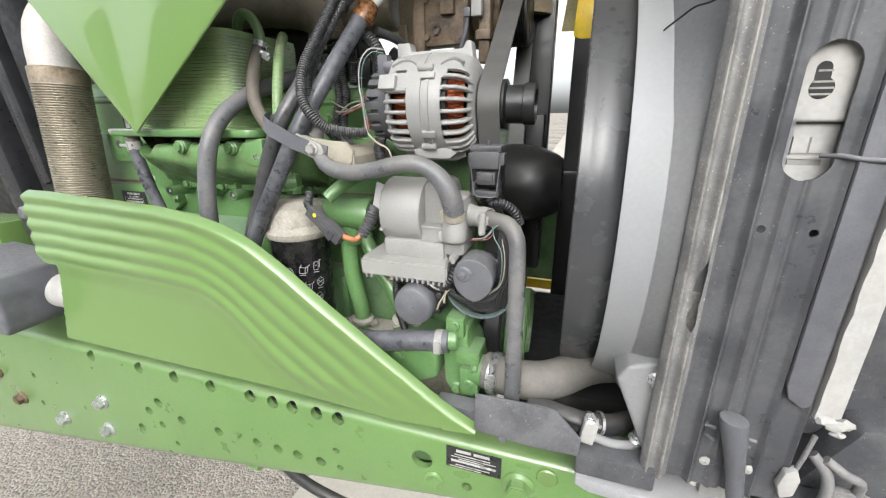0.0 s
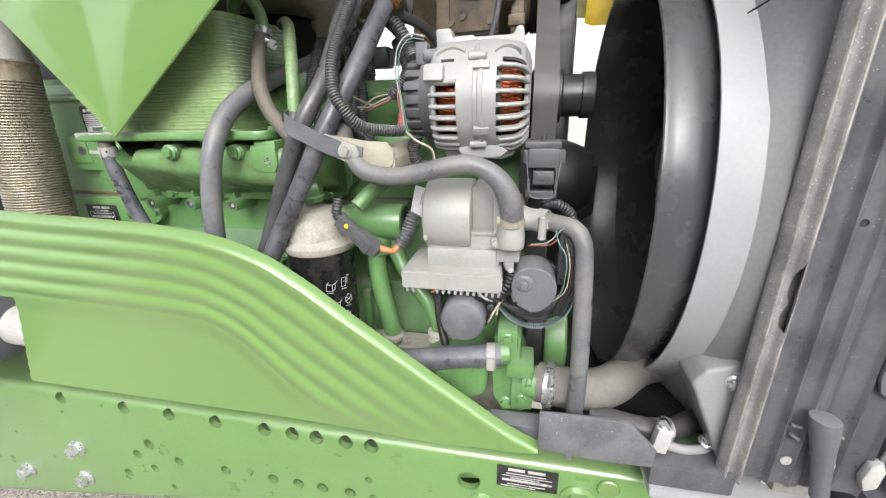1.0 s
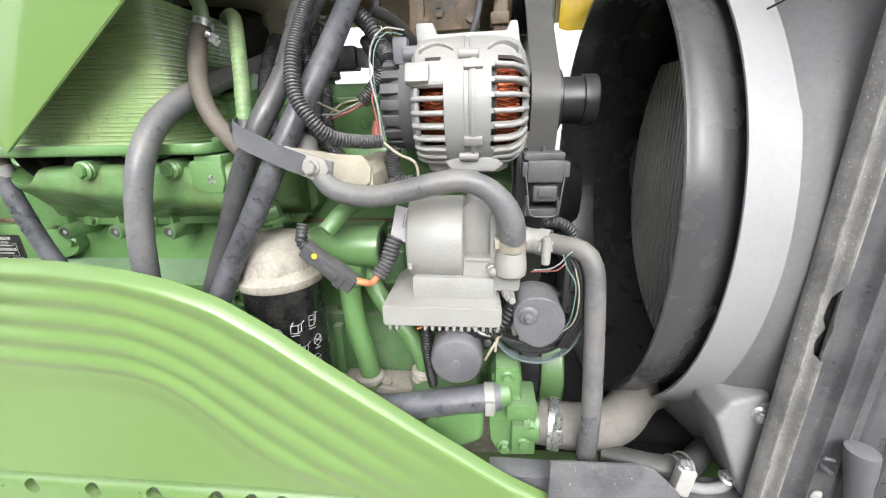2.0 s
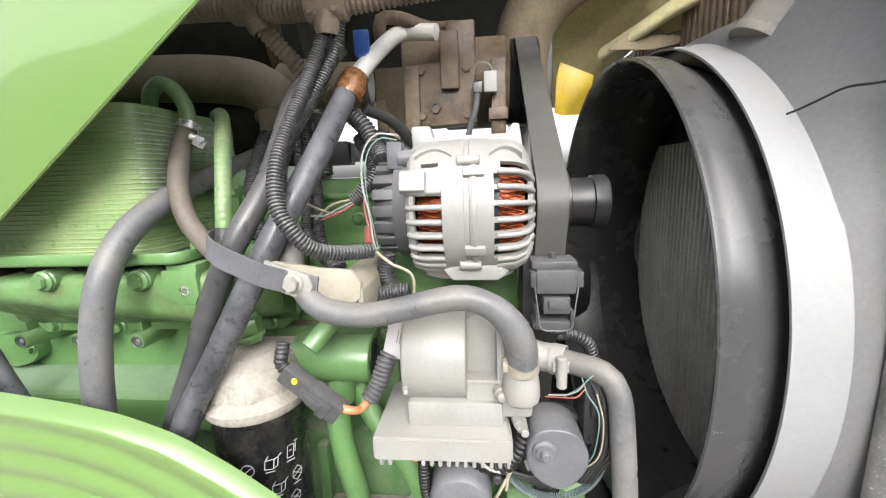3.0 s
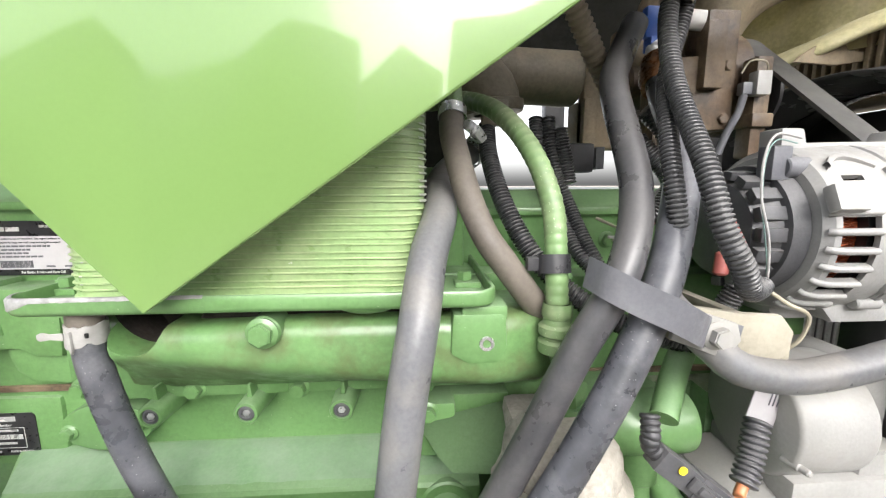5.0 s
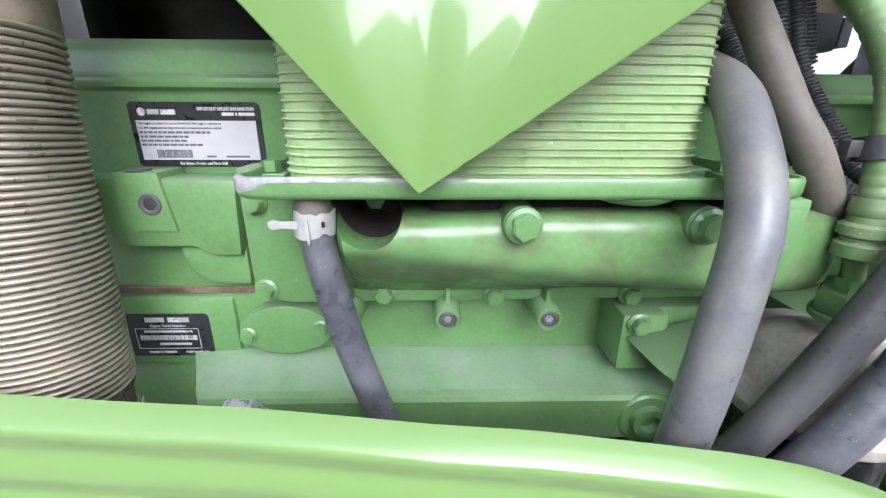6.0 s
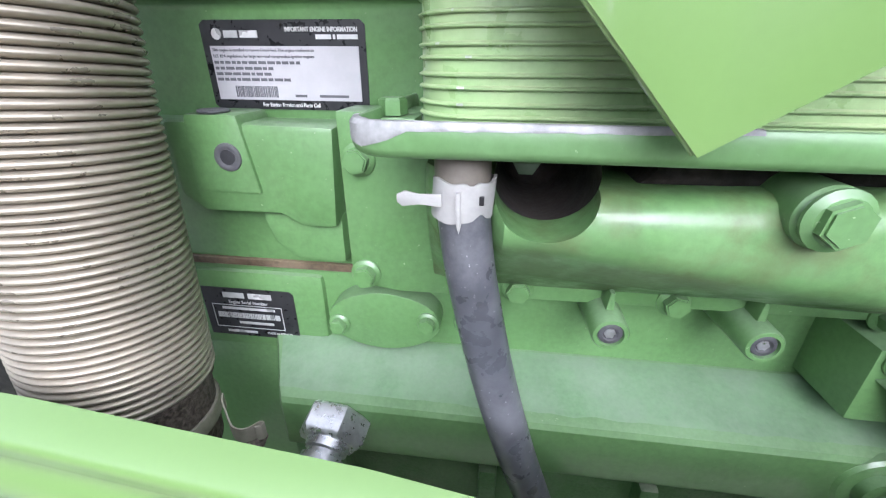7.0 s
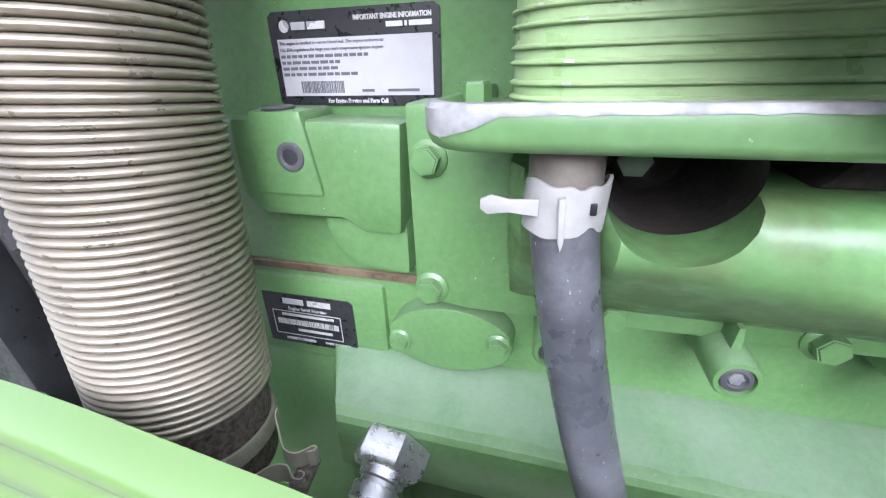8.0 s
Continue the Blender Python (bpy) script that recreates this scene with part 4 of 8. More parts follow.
    rod(bm, (-0.9207, 0.7533, 0.0642), (-0.9207, 0.7536, 0.0642), 0.0034, 20)
    part("round_emblem", bm, SILVER, lab, "plain round silver emblem")
    for text, z in (("This engine is certified to run on Diesel fuel. This engine conforms to", 0.0548), ("U.S. EPA regulations for large non-road compression-ignition engines", 0.0512)):
        letters(text, (-0.9255, 0.7529, z), 0.0027, INK, lab, squash=0.92)
    bm = bmesh.new()
    rnd = random.Random(4)
    for x1, z in ((-0.868, 0.0475), (-0.886, 0.0440), (-0.888, 0.0406), (-0.874, 0.0372)):
        x = -0.9255
        while x < x1:
            w = rnd.uniform(0.002, 0.006)
            box(bm, x, x + w, 0.7527, 0.7531, z - 0.0009, z + 0.0009)
            x += w + 0.0011
    x = -0.914
    while x < -0.884:
        w = rnd.uniform(0.0003, 0.0009)
        box(bm, x, x + w, 0.7527, 0.7531, 0.0262, 0.0332)
        x += w + rnd.uniform(0.0003, 0.0007)
    for x0, x1 in ((-0.872, -0.864), (-0.855, -0.835)):
        box(bm, x0, x1, 0.7527, 0.7531, 0.0266, 0.0282)
    part("print_block", bm, INK, lab)
    # smaller plate on the crankcase
    bm = bmesh.new()
    prism(bm, [(-0.965, -0.1605), (-0.8905, -0.1605), (-0.8875, -0.1575), (-0.8875, -0.1180), (-0.8905, -0.1152), (-0.965, -0.1152)], 0.7318, 0.7326, "y")
    plate = part("serial_plate", bm, STICK_K, engine, "black engine plate with silver print")
    bm = bmesh.new()
    for x0, x1 in ((-0.9470, -0.9290), (-0.9255, -0.9060)):
        box(bm, x0, x1, 0.7313, 0.7318, -0.1237, -0.1189)
    part("name_block", bm, SILVER, plate, "plain silver bars")
    letters("Engine Serial Number", (-0.9265, 0.7315, -0.1277), 0.0040, SILVER, plate, align="CENTER", squash=0.95)
    letters("MADE IN MEXICO", (-0.8935, 0.7315, -0.1563), 0.0030, SILVER, plate, align="RIGHT", squash=0.9)
    bm = bmesh.new()
    x = -0.955
    while x < -0.902:
        w = rnd.uniform(0.0003, 0.0010)
        box(bm, x, x + w, 0.7314, 0.7318, -0.1430, -0.1380)
        x += w + rnd.uniform(0.0003, 0.0008)
    for x0, x1, z in ((-0.95, -0.905, -0.1337), (-0.938, -0.908, -0.1473), (-0.95, -0.924, -0.1563)):
        box(bm, x0, x1, 0.7314, 0.7318, z - 0.0011, z + 0.0011)
    for x0, x1, z0, z1 in ((-0.958, -0.899, -0.1310, -0.1305), (-0.958, -0.899, -0.1525, -0.1520), (-0.8995, -0.899, -0.1525, -0.1305), (-0.9585, -0.958, -0.1525, -0.1305)):
        box(bm, x0, x1, 0.7314, 0.7318, z0, z1)
    part("print_block", bm, SILVER, plate)
    # hydraulic fitting on the rib
    bm = bmesh.new()
    sub = bmesh.new()
    lathe(sub, [(0, 0), (0, 0.0225), (0.002, 0.0245), (0.017, 0.0245), (0.0205, 0.0215), (0.021, 0)], (-0.8385, 0.684, -0.1860), (-0.10, -0.93, -0.34), 6)
    merge(bm, sub)
    part("hex_nut", bm, ZINC, engine, "zinc plated hexagon fitting")
    bm = bmesh.new()
    lathe(bm, [(0.02, 0), (0.02, 0.0155), (0.026, 0.0150), (0.027, 0.0125), (0.0300, 0.0125), (0.0305, 0.0150), (0.040, 0.0150), (0.0408, 0.0130), (0.0408, 0.0)], (-0.8385, 0.684, -0.1860), (-0.10, -0.93, -0.34), 24)
    stem = part("fitting_stem", bm, ZINC, engine)
    bm = bmesh.new()
    lathe(bm, [(0.0400, 0.0), (0.0400, 0.0095), (0.048, 0.0090), (0.060, 0.0090), (0.060, 0)], (-0.8385, 0.684, -0.1860), (-0.10, -0.93, -0.34), 20)
    part("copper_end", bm, COPPER, stem, "copper coloured sealing end")
    return engine


build_engine()


# ---------- charge air tray with its plate stack ----------
def rounded(x0, x1, y0, y1, r, n=6):
    out = []
    for cx, cy, a0 in ((x1 - r, y1 - r, 0), (x0 + r, y1 - r, 90), (x0 + r, y0 + r, 180), (x1 - r, y0 + r, 270)):
        for k in range(n + 1):
            a = radians(a0 + 90 * k / n)
            out.append((cx + r * math.cos(a), cy + r * math.sin(a)))
    return out


def build_stack():
    cooler = thing("oil_cooler", "green plate-stack cooler on a worn tray", "oil cooler", (-0.62, 0.74, 0.016))
    bm = bmesh.new()
    prism(bm, rounded(-0.789, -0.453, 0.623, 0.856, 0.015), 0.0175, 0.0215, "z", 0.0008)
    # upturned rim with a rounded foot
    loops = []
    for inset, z in ((0.0060, 0.0172), (0.0030, 0.0176), (0.0010, 0.0190), (0.0, 0.0212), (0.0, 0.0288), (0.0008, 0.0302), (0.0020, 0.0306), (0.0034, 0.0302), (0.0042, 0.0288), (0.0045, 0.0212)):
        loops.append([bm.verts.new((x, y, z)) for x, y in rounded(-0.793 + inset, -0.449 - inset, 0.619 + inset, 0.86 - inset, max(0.004, 0.018 - inset))])
    for a, b in zip(loops, loops[1:]):
        for k in range(len(a)):
            bm.faces.new((a[k], a[(k + 1) % len(a)], b[(k + 1) % len(b)], b[k]))
    part("tray", bm, GREEN, cooler)
    bm = bmesh.new()
    lathe(bm, [(0, 0), (0.0, 0.020), (0.004, 0.028), (0.006, 0.029), (0.006, 0)], (-0.546, 0.650, 0.0118), (0, 0, 1), 32)
    part("under_pad", bm, GREEN, cooler)
    # bare metal where the paint has rubbed off, wrapped round the corner
    bm = bmesh.new()
    loop = rounded(-0.7934, -0.4486, 0.6186, 0.8604, 0.0184, 10)
    ring = [p for p in loop if p[1] < 0.642 and p[0] < -0.70]
    ring = sorted(ring, key=lambda p: (p[0] - p[1]))
    ring += [(x, 0.6186) for x in np.linspace(-0.768, -0.655, 40)]
    lows, highs, tops, backs = [], [], [], []
    for k, (x, y) in enumerate(ring):
        run = min(1.0, max(0.0, (-0.655 - x) / 0.115))
        h = 0.0005 + 0.0011 * run + 0.0062 * max(0.0, 1 - abs(x + 0.786) / 0.016) ** 0.6 + 0.0007 * noise.noise((x * 160, y * 160, 2.0)) + 0.0006 * noise.noise((x * 40, y * 40, 2.0))
        lows.append(bm.verts.new((x, y, 0.0292 - max(0.0004, h) * min(1.0, run * 6 + 0.1))))
        highs.append(bm.verts.new((x, y, 0.0290)))
        tops.append(bm.verts.new((x + (0.0010 if x < -0.785 else 0.0), y + 0.0010, 0.0306)))
        backs.append(bm.verts.new((x + (0.0028 if x < -0.785 else 0.0), y + 0.0026, 0.0309)))
    for k in range(len(ring) - 1):
        bm.faces.new((lows[k], lows[k + 1], highs[k + 1], highs[k]))
        bm.faces.new((highs[k], highs[k + 1], tops[k + 1], tops[k]))
        bm.faces.new((tops[k], tops[k + 1], backs[k + 1], backs[k]))
    part("worn_patch", bm, WORN, cooler, "bare grey metal where the paint is worn")
    for x, y in ((-0.7855, 0.672), (-0.468, 0.672)):
        bm = bmesh.new()
        box(bm, x - 0.009, x + 0.012, y - 0.010, y + 0.010, 0.0214, 0.0262, 0.0006)
        part("bolt_pad", bm, GREEN, cooler)
        bolt(cooler, (x, y, 0.0262), GREEN, 0.0115, (0, 0, 1), 12, False)
    # the plates, one by one
    bm = bmesh.new()
    loops = []
    for inset, z in ((0.0018, 0.0), (0.0004, 0.0002), (0.0, 0.0006), (0.0, 0.0011), (0.0005, 0.0015), (0.0014, 0.0019), (0.0016, 0.0058)):
        loops.append([bm.verts.new((x, y, z)) for x, y in rounded(-0.772 + inset, -0.500 - inset, 0.643 + inset, 0.845 - inset, 0.026 - inset * 0.5)])
    for a, b in zip(loops, loops[1:]):
        for k in range(len(a)):
            bm.faces.new((a[k], a[(k + 1) % len(a)], b[(k + 1) % len(b)], b[k]))
    bm.faces.new(loops[0][::-1])
    bm.faces.new(loops[-1])
    me = link_mesh("plate", bm, FINS, 30)
    for k in range(30):
        placed("plate", me, cooler, Matrix.Translation((0, 0, 0.0225 + 0.0053 * k + 0.0007 * (k % 2))))
    # bare edges on the rounded corner of the upper plates
    bm = bmesh.new()
    arc = [(-0.526 + 0.0264 * math.cos(t), 0.669 + 0.0264 * math.sin(t)) for t in np.linspace(radians(-38), 0, 8)] + [(-0.4996, 0.69), (-0.4996, 0.712)]
    low = [bm.verts.new((x, y, 0.0004)) for x, y in arc]
    high = [bm.verts.new((x, y, 0.0014)) for x, y in arc]
    back = [bm.verts.new((x - 0.0012, y + 0.0008, 0.0021)) for x, y in arc]
    for a, b in ((low, high), (high, back)):
        for k in range(len(arc) - 1):
            bm.faces.new((a[k], a[k + 1], b[k + 1], b[k]))
    bare = link_mesh("bare_edge", bm, BARE, 60)
    for k in range(13, 30):
        placed("bare_edge", bare, cooler, Matrix.Translation((0, 0, 0.0225 + 0.0053 * k + 0.0007 * (k % 2))))
    bm = bmesh.new()
    prism(bm, rounded(-0.7706, -0.5014, 0.6444, 0.8436, 0.025), 0.0225, 0.184, "z")
    part("core", bm, FINS, cooler)
    bm = bmesh.new()
    prism(bm, rounded(-0.770, -0.502, 0.645, 0.843, 0.025), 0.1835, 0.1885, "z", 0.002)
    part("top_plate", bm, FINS, cooler)
    # short bare flecks on the other front corner
    rnd = random.Random(5)
    for k in range(2, 28):
        if rnd.random() < 0.45:
            continue
        z = 0.0225 + 0.0053 * k + 0.0007 * (k % 2)
        a0 = radians(rnd.uniform(228, 262))
        reach = radians(rnd.uniform(2, 7))
        turns = [a0 + reach * u / 4 for u in range(5)]
        bm = bmesh.new()
        strips = [[bm.verts.new((-0.746 + r * math.cos(t), 0.669 + r * math.sin(t), z + dz)) for t in turns] for r, dz in ((0.0264, 0.0006), (0.0264, 0.0011), (0.0259, 0.0015))]
        for a, b in zip(strips, strips[1:]):
            for j in range(4):
                bm.faces.new((a[j], a[j + 1], b[j + 1], b[j]))
        part("bare_fleck", bm, BARE, cooler)


build_stack()


# ---------- flexible exhaust pipe ----------
def build_flex():
    flex = thing("flexible_pipe", "stainless corrugated flexible pipe, tan and dusty", "exhaust pipe", (-0.962, 0.655, -0.22))
    a, b = Vector((-0.9595, 0.669, 0.115)), Vector((-0.9635, 0.654, -0.140))
    bm = bmesh.new()
    d = b - a
    n, turns = 12, 53
    prof = []
    for k in range(turns * n + 1):
        u = k / (turns * n)
        w = abs(math.sin(math.pi * u * turns))
        prof.append((u * d.length, 0.0438 + 0.0044 * w ** 0.55))
    lathe(bm, prof, a, d, 56)
    part("bellows", bm, FLEX, flex, sharp=70)
    dn = d.normalized()
    bm = bmesh.new()
    lathe(bm, [(-0.003, 0.040), (-0.003, 0.0465), (0.004, 0.0465), (0.006, 0.0440), (0.050, 0.0440), (0.06, 0.0440), (0.06, 0.03)], b, dn, 40)
    part("pipe_stub", bm, RUST, flex, "dark rusty pipe end")
    bm = bmesh.new()
    lathe(bm, [(0.027, 0.0440), (0.027, 0.0458), (0.029, 0.0468), (0.038, 0.0468), (0.040, 0.0440)], b, dn, 40)
    strip(bm, [(-0.9055, 0.659), (-0.902, 0.653), (-0.894, 0.645), (-0.887, 0.638), (-0.882, 0.6345), (-0.876, 0.6340), (-0.872, 0.637), (-0.869, 0.6405), (-0.8665, 0.6405), (-0.8668, 0.6380), (-0.870, 0.6365)], -0.149, -0.160, 0.0009)
    strip(bm, [(-0.902, 0.617), (-0.896, 0.624), (-0.892, 0.630), (-0.887, 0.633), (-0.882, 0.633), (-0.878, 0.630), (-0.874, 0.6275), (-0.870, 0.6285), (-0.871, 0.6320), (-0.8745, 0.6320)], -0.160, -0.174, 0.0009)
    part("clamp", bm, PALEDUST, flex, "bent tan exhaust clamp")
    bm = bmesh.new()
    rod(bm, (-0.874, 0.645, -0.164), (-0.873, 0.622, -0.170), 0.0055, 14, 0.001)
    part("clamp_bolt", bm, RUST, flex, "rusty clamp bolt")
    bm = bmesh.new()
    up = -dn
    lathe(bm, [(-0.002, 0.030), (-0.002, 0.0475), (0.028, 0.048), (0.030, 0.0455), (0.031, 0.042)], a, up, 40)
    part("upper_band", bm, BANDTAN, flex, "worn brown clamp band")
    bm = bmesh.new()
    tube(bm, [a + up * 0.028, a + up * 0.07, a + up * 0.11 + Vector((0.0, 0.01, 0)), a + up * 0.15 + Vector((0.02, 0.04, 0)), a + up * 0.17 + Vector((0.05, 0.10, 0.0)), a + up * 0.17 + Vector((0.07, 0.25, 0.0))], 0.0435, 28, 0.012)
    part("elbow", bm, COATED, flex, "pale coated pipe elbow")


build_flex()


# ---------- hoses and cables ----------
GROUPS = {"conduit": "corrugated conduits of the engine bay", "cable": "black cables behind the alternator"}


def hose(name, points, r, mat, label, category="hose", **kw):
    if kw.get("ribs") and mat is CONDUIT:
        kw["ribs"], kw["depth"] = kw["ribs"] * 0.66, 0.12
    p = [Vector(q) for q in points]
    ob = thing(name, label, category, min(p, key=lambda q: q.z), "pair of long hoses" if name == "heater_hose" else GROUPS.get(category, ""))
    bm = bmesh.new()
    tube(bm, points, r, **kw)
    part("tube", bm, mat, ob, sharp=60)
    return ob


ch = hose("coolant_hose", [(-0.437, 0.830, 0.147), (-0.468, 0.790, 0.1255), (-0.486, 0.730, 0.1055), (-0.489, 0.663, 0.083), (-0.500, 0.620, 0.055), (-0.507, 0.592, 0.017), (-0.516, 0.581, -0.034), (-0.525, 0.577, -0.106), (-0.535, 0.582, -0.20), (-0.545, 0.60, -0.30)], 0.0136, GREYHOSE, "thick grey rubber hose curving down past the manifold", seg=24)
bm = bmesh.new()
band(bm, (-0.446, 0.8185, 0.1407), (-0.60, -0.72, -0.38), 0.0155, 0.011)
band(bm, (-0.432, 0.835, 0.1500), (-0.60, -0.72, -0.38), 0.0155, 0.006, 0.0025)
part("clamp", bm, ZINC, ch, "dusty metal clamp")
hose("vent_hose", [(-0.476, 0.703, 0.170), (-0.478, 0.690, 0.150), (-0.473, 0.671, 0.120), (-0.466, 0.656, 0.092), (-0.455, 0.647, 0.066), (-0.441, 0.643, 0.046), (-0.420, 0.646, 0.018), (-0.405, 0.655, 0.000)], 0.0106, TANHOSE, "brown dusty hose clamped to a green hook pipe", seg=20)
bm = bmesh.new()
tube(bm, [(-0.527, 0.715, 0.165), (-0.528, 0.710, 0.186), (-0.520, 0.704, 0.206), (-0.503, 0.700, 0.216), (-0.486, 0.700, 0.208), (-0.477, 0.702, 0.188), (-0.476, 0.702, 0.165)], 0.0086, 20, 0.005)
solo("hook_pipe", bm, TUBEGREEN, "green painted hook-shaped metal pipe on the cooler", "pipe")
cl = thing("worm_clamp", "bright worm-drive clamp on the brown hose", "hose clamp", (-0.477, 0.70, 0.157))
bm = bmesh.new()
band(bm, (-0.4765, 0.700, 0.1655), (0.05, 0.45, 0.9), 0.0112, 0.0095)
part("band", bm, STEEL, cl)
bm = bmesh.new()
rod(bm, (-0.466, 0.684, 0.155), (-0.455, 0.694, 0.149), 0.0048, 12, 0.001)
rod(bm, (-0.460, 0.683, 0.150), (-0.452, 0.690, 0.143), 0.0055, 6, 0.0008)
part("screw", bm, ZINC, cl)

dip = thing("oil_feed_pipe", "green painted braided pipe with stacked fittings", "pipe", (-0.403, 0.63, -0.06))
bm = bmesh.new()
tube(bm, [(-0.495, 0.785, 0.190), (-0.465, 0.748, 0.186), (-0.4418, 0.7143, 0.1735), (-0.426, 0.6861, 0.1530), (-0.4144, 0.6636, 0.1277), (-0.408, 0.6494, 0.1043), (-0.4044, 0.6397, 0.0811), (-0.4038, 0.6335, 0.0495), (-0.403, 0.630, 0.020), (-0.403, 0.629, 0.012)], 0.0084, 24, 0.004, ribs=0.0075, depth=0.024)
part("pipe", bm, TUBEGREEN, dip)
bm = bmesh.new()
lathe(bm, [(0.018, 0.0105), (0.012, 0.0115), (0.008, 0.0115), (0.006, 0.010), (0.002, 0.0105), (0.0, 0.0135), (-0.006, 0.0135), (-0.008, 0.0105), (-0.010, 0.0105), (-0.012, 0.0135), (-0.020, 0.0135), (-0.0215, 0.010), (-0.0215, 0.0)], (-0.403, 0.629, 0.0), (0, 0, 1), 24)
rod(bm, (-0.403, 0.629, -0.018), (-0.3945, 0.631, -0.047), 0.0062, 16)
part("fitting", bm, TUBEGREEN, dip)
bm = bmesh.new()
lathe(bm, [(0, 0), (0, 0.016), (0.002, 0.0175), (0.014, 0.0175), (0.016, 0.016), (0.016, 0.009), (0.026, 0.009)], (-0.3930, 0.632, -0.062), (-0.12, -0.02, 1), 6)
lathe(bm, [(-0.004, 0), (-0.004, 0.019), (0.0, 0.019), (0.0, 0)], (-0.3930, 0.632, -0.062), (-0.12, -0.02, 1), 24)
part("hex_nut", bm, GREEN, dip)
bm = bmesh.new()
lathe(bm, [(-0.008, 0.0105), (-0.008, 0.0125), (0.006, 0.0125), (0.006, 0.0105)], (-0.4045, 0.636, 0.047), (0.0, 0.2, 0.98), 24)
box(bm, -0.425, -0.413, 0.634, 0.642, 0.041, 0.051, 0.001)
part("p_clip", bm, PLASTIC, dip, "black rubber clip")

CABLE_A = [(-0.300, 0.740, 0.255), (-0.325, 0.715, 0.215), (-0.340, 0.690, 0.183), (-0.347, 0.632, 0.103), (-0.369, 0.600, 0.048), (-0.400, 0.597, -0.009), (-0.430, 0.598, -0.075), (-0.463, 0.600, -0.142), (-0.50, 0.61, -0.215), (-0.54, 0.625, -0.30)]
CABLE_B = [(-0.286, 0.715, 0.198), (-0.290, 0.700, 0.181), (-0.302, 0.650, 0.125), (-0.333, 0.608, 0.052), (-0.364, 0.591, -0.009), (-0.400, 0.583, -0.074), (-0.434, 0.580, -0.131), (-0.475, 0.59, -0.21), (-0.51, 0.60, -0.29)]
hose("heater_hose", CABLE_A, 0.0118, CHARCOAL, "long dark grey rubber hose strapped to its twin", seg=20)
hb = hose("heater_hose", CABLE_B, 0.0128, CLEANHOSE, "long black rubber hose strapped to its twin", seg=20)
bm = bmesh.new()
lathe(bm, [(-0.016, 0.010), (-0.016, 0.0155), (-0.008, 0.0175), (0.004, 0.0172), (0.016, 0.0160), (0.018, 0.012), (0.018, 0.006)], (-0.283, 0.722, 0.205), (0.16, 0.36, 0.55), 28)
part("sleeve", bm, CERAMIC, hb, "shiny brown sleeve")
bm = bmesh.new()
tube(bm, [(-0.278, 0.735, 0.220), (-0.262, 0.768, 0.252), (-0.245, 0.800, 0.280), (-0.232, 0.818, 0.291), (-0.212, 0.812, 0.288), (-0.188, 0.805, 0.284)], 0.0104, 18, 0.006)
solo("white_pipe", bm, PIPEWHITE, "white plastic pipe bent over the compressor", "pipe")
bm = bmesh.new()
box(bm, -0.284, -0.266, 0.748, 0.758, 0.246, 0.275, 0.0015)
box(bm, -0.280, -0.268, 0.745, 0.760, 0.234, 0.247, 0.0015)
solo("blue_tag", bm, BLUE, "small blue plastic tag clipped to the white pipe", "tag")

hose("corrugated_conduit", [(-0.294, 0.690, 0.268), (-0.303, 0.682, 0.235), (-0.314, 0.648, 0.180), (-0.320, 0.600, 0.120), (-0.316, 0.582, 0.079), (-0.302, 0.580, 0.053), (-0.287, 0.590, 0.036), (-0.262, 0.612, 0.029), (-0.243, 0.628, 0.028)], 0.0068, CONDUIT, "grey corrugated conduit running to the alternator", "conduit", seg=14, ribs=0.0052)
hose("corrugated_conduit", [(-0.280, 0.690, 0.268), (-0.287, 0.690, 0.235), (-0.309, 0.668, 0.185), (-0.326, 0.628, 0.128), (-0.327, 0.612, 0.085), (-0.319, 0.618, 0.050), (-0.318, 0.655, 0.020)], 0.0062, CONDUIT, "grey corrugated conduit beside the black hoses", "conduit", seg=14, ribs=0.005)
hose("corrugated_conduit", [(-0.430, 0.80, 0.170), (-0.432, 0.77, 0.135), (-0.425, 0.73, 0.090), (-0.405, 0.70, 0.045), (-0.375, 0.68, 0.012), (-0.33, 0.665, -0.015), (-0.27, 0.655, -0.028), (-0.21, 0.655, -0.022)], 0.0085, CONDUIT, "black corrugated conduit passing behind the pipes", "conduit", seg=12, ribs=0.0055)
hose("corrugated_conduit", [(-0.285, 0.75, 0.150), (-0.262, 0.725, 0.110), (-0.275, 0.715, 0.085), (-0.29, 0.712, 0.070)], 0.0085, CONDUIT, "black corrugated conduit with bare wire ends", "conduit", seg=12, ribs=0.005)
hose("corrugated_conduit", [(-0.236, 0.66, 0.020), (-0.242, 0.665, -0.005), (-0.235, 0.672, -0.025)], 0.0085, CONDUIT, "short black corrugated conduit below the alternator", "conduit", seg=12, ribs=0.005)
wh = hose("wiring_harness", [(-0.62, 0.74, 0.30), (-0.50, 0.715, 0.296), (-0.39, 0.705, 0.290), (-0.345, 0.695, 0.281), (-0.294, 0.688, 0.279), (-0.245, 0.690, 0.284), (-0.186, 0.695, 0.2915), (-0.10, 0.72, 0.305), (0.02, 0.78, 0.32)], 0.0115, DIRTY, "dusty brown corrugated wiring harness under the hood", "wiring harness", seg=14, ribs=0.006, depth=0.10)
bm = bmesh.new()
lathe(bm, [(-0.022, 0.012), (-0.02, 0.0165), (0.02, 0.0165), (0.022, 0.012)], (-0.292, 0.687, 0.279), (1, 0.02, 0.05), 20)
lathe(bm, [(0, 0.015), (0.02, 0.014), (0.026, 0.011)], (-0.292, 0.687, 0.276), (-0.05, 0.0, -1), 20)
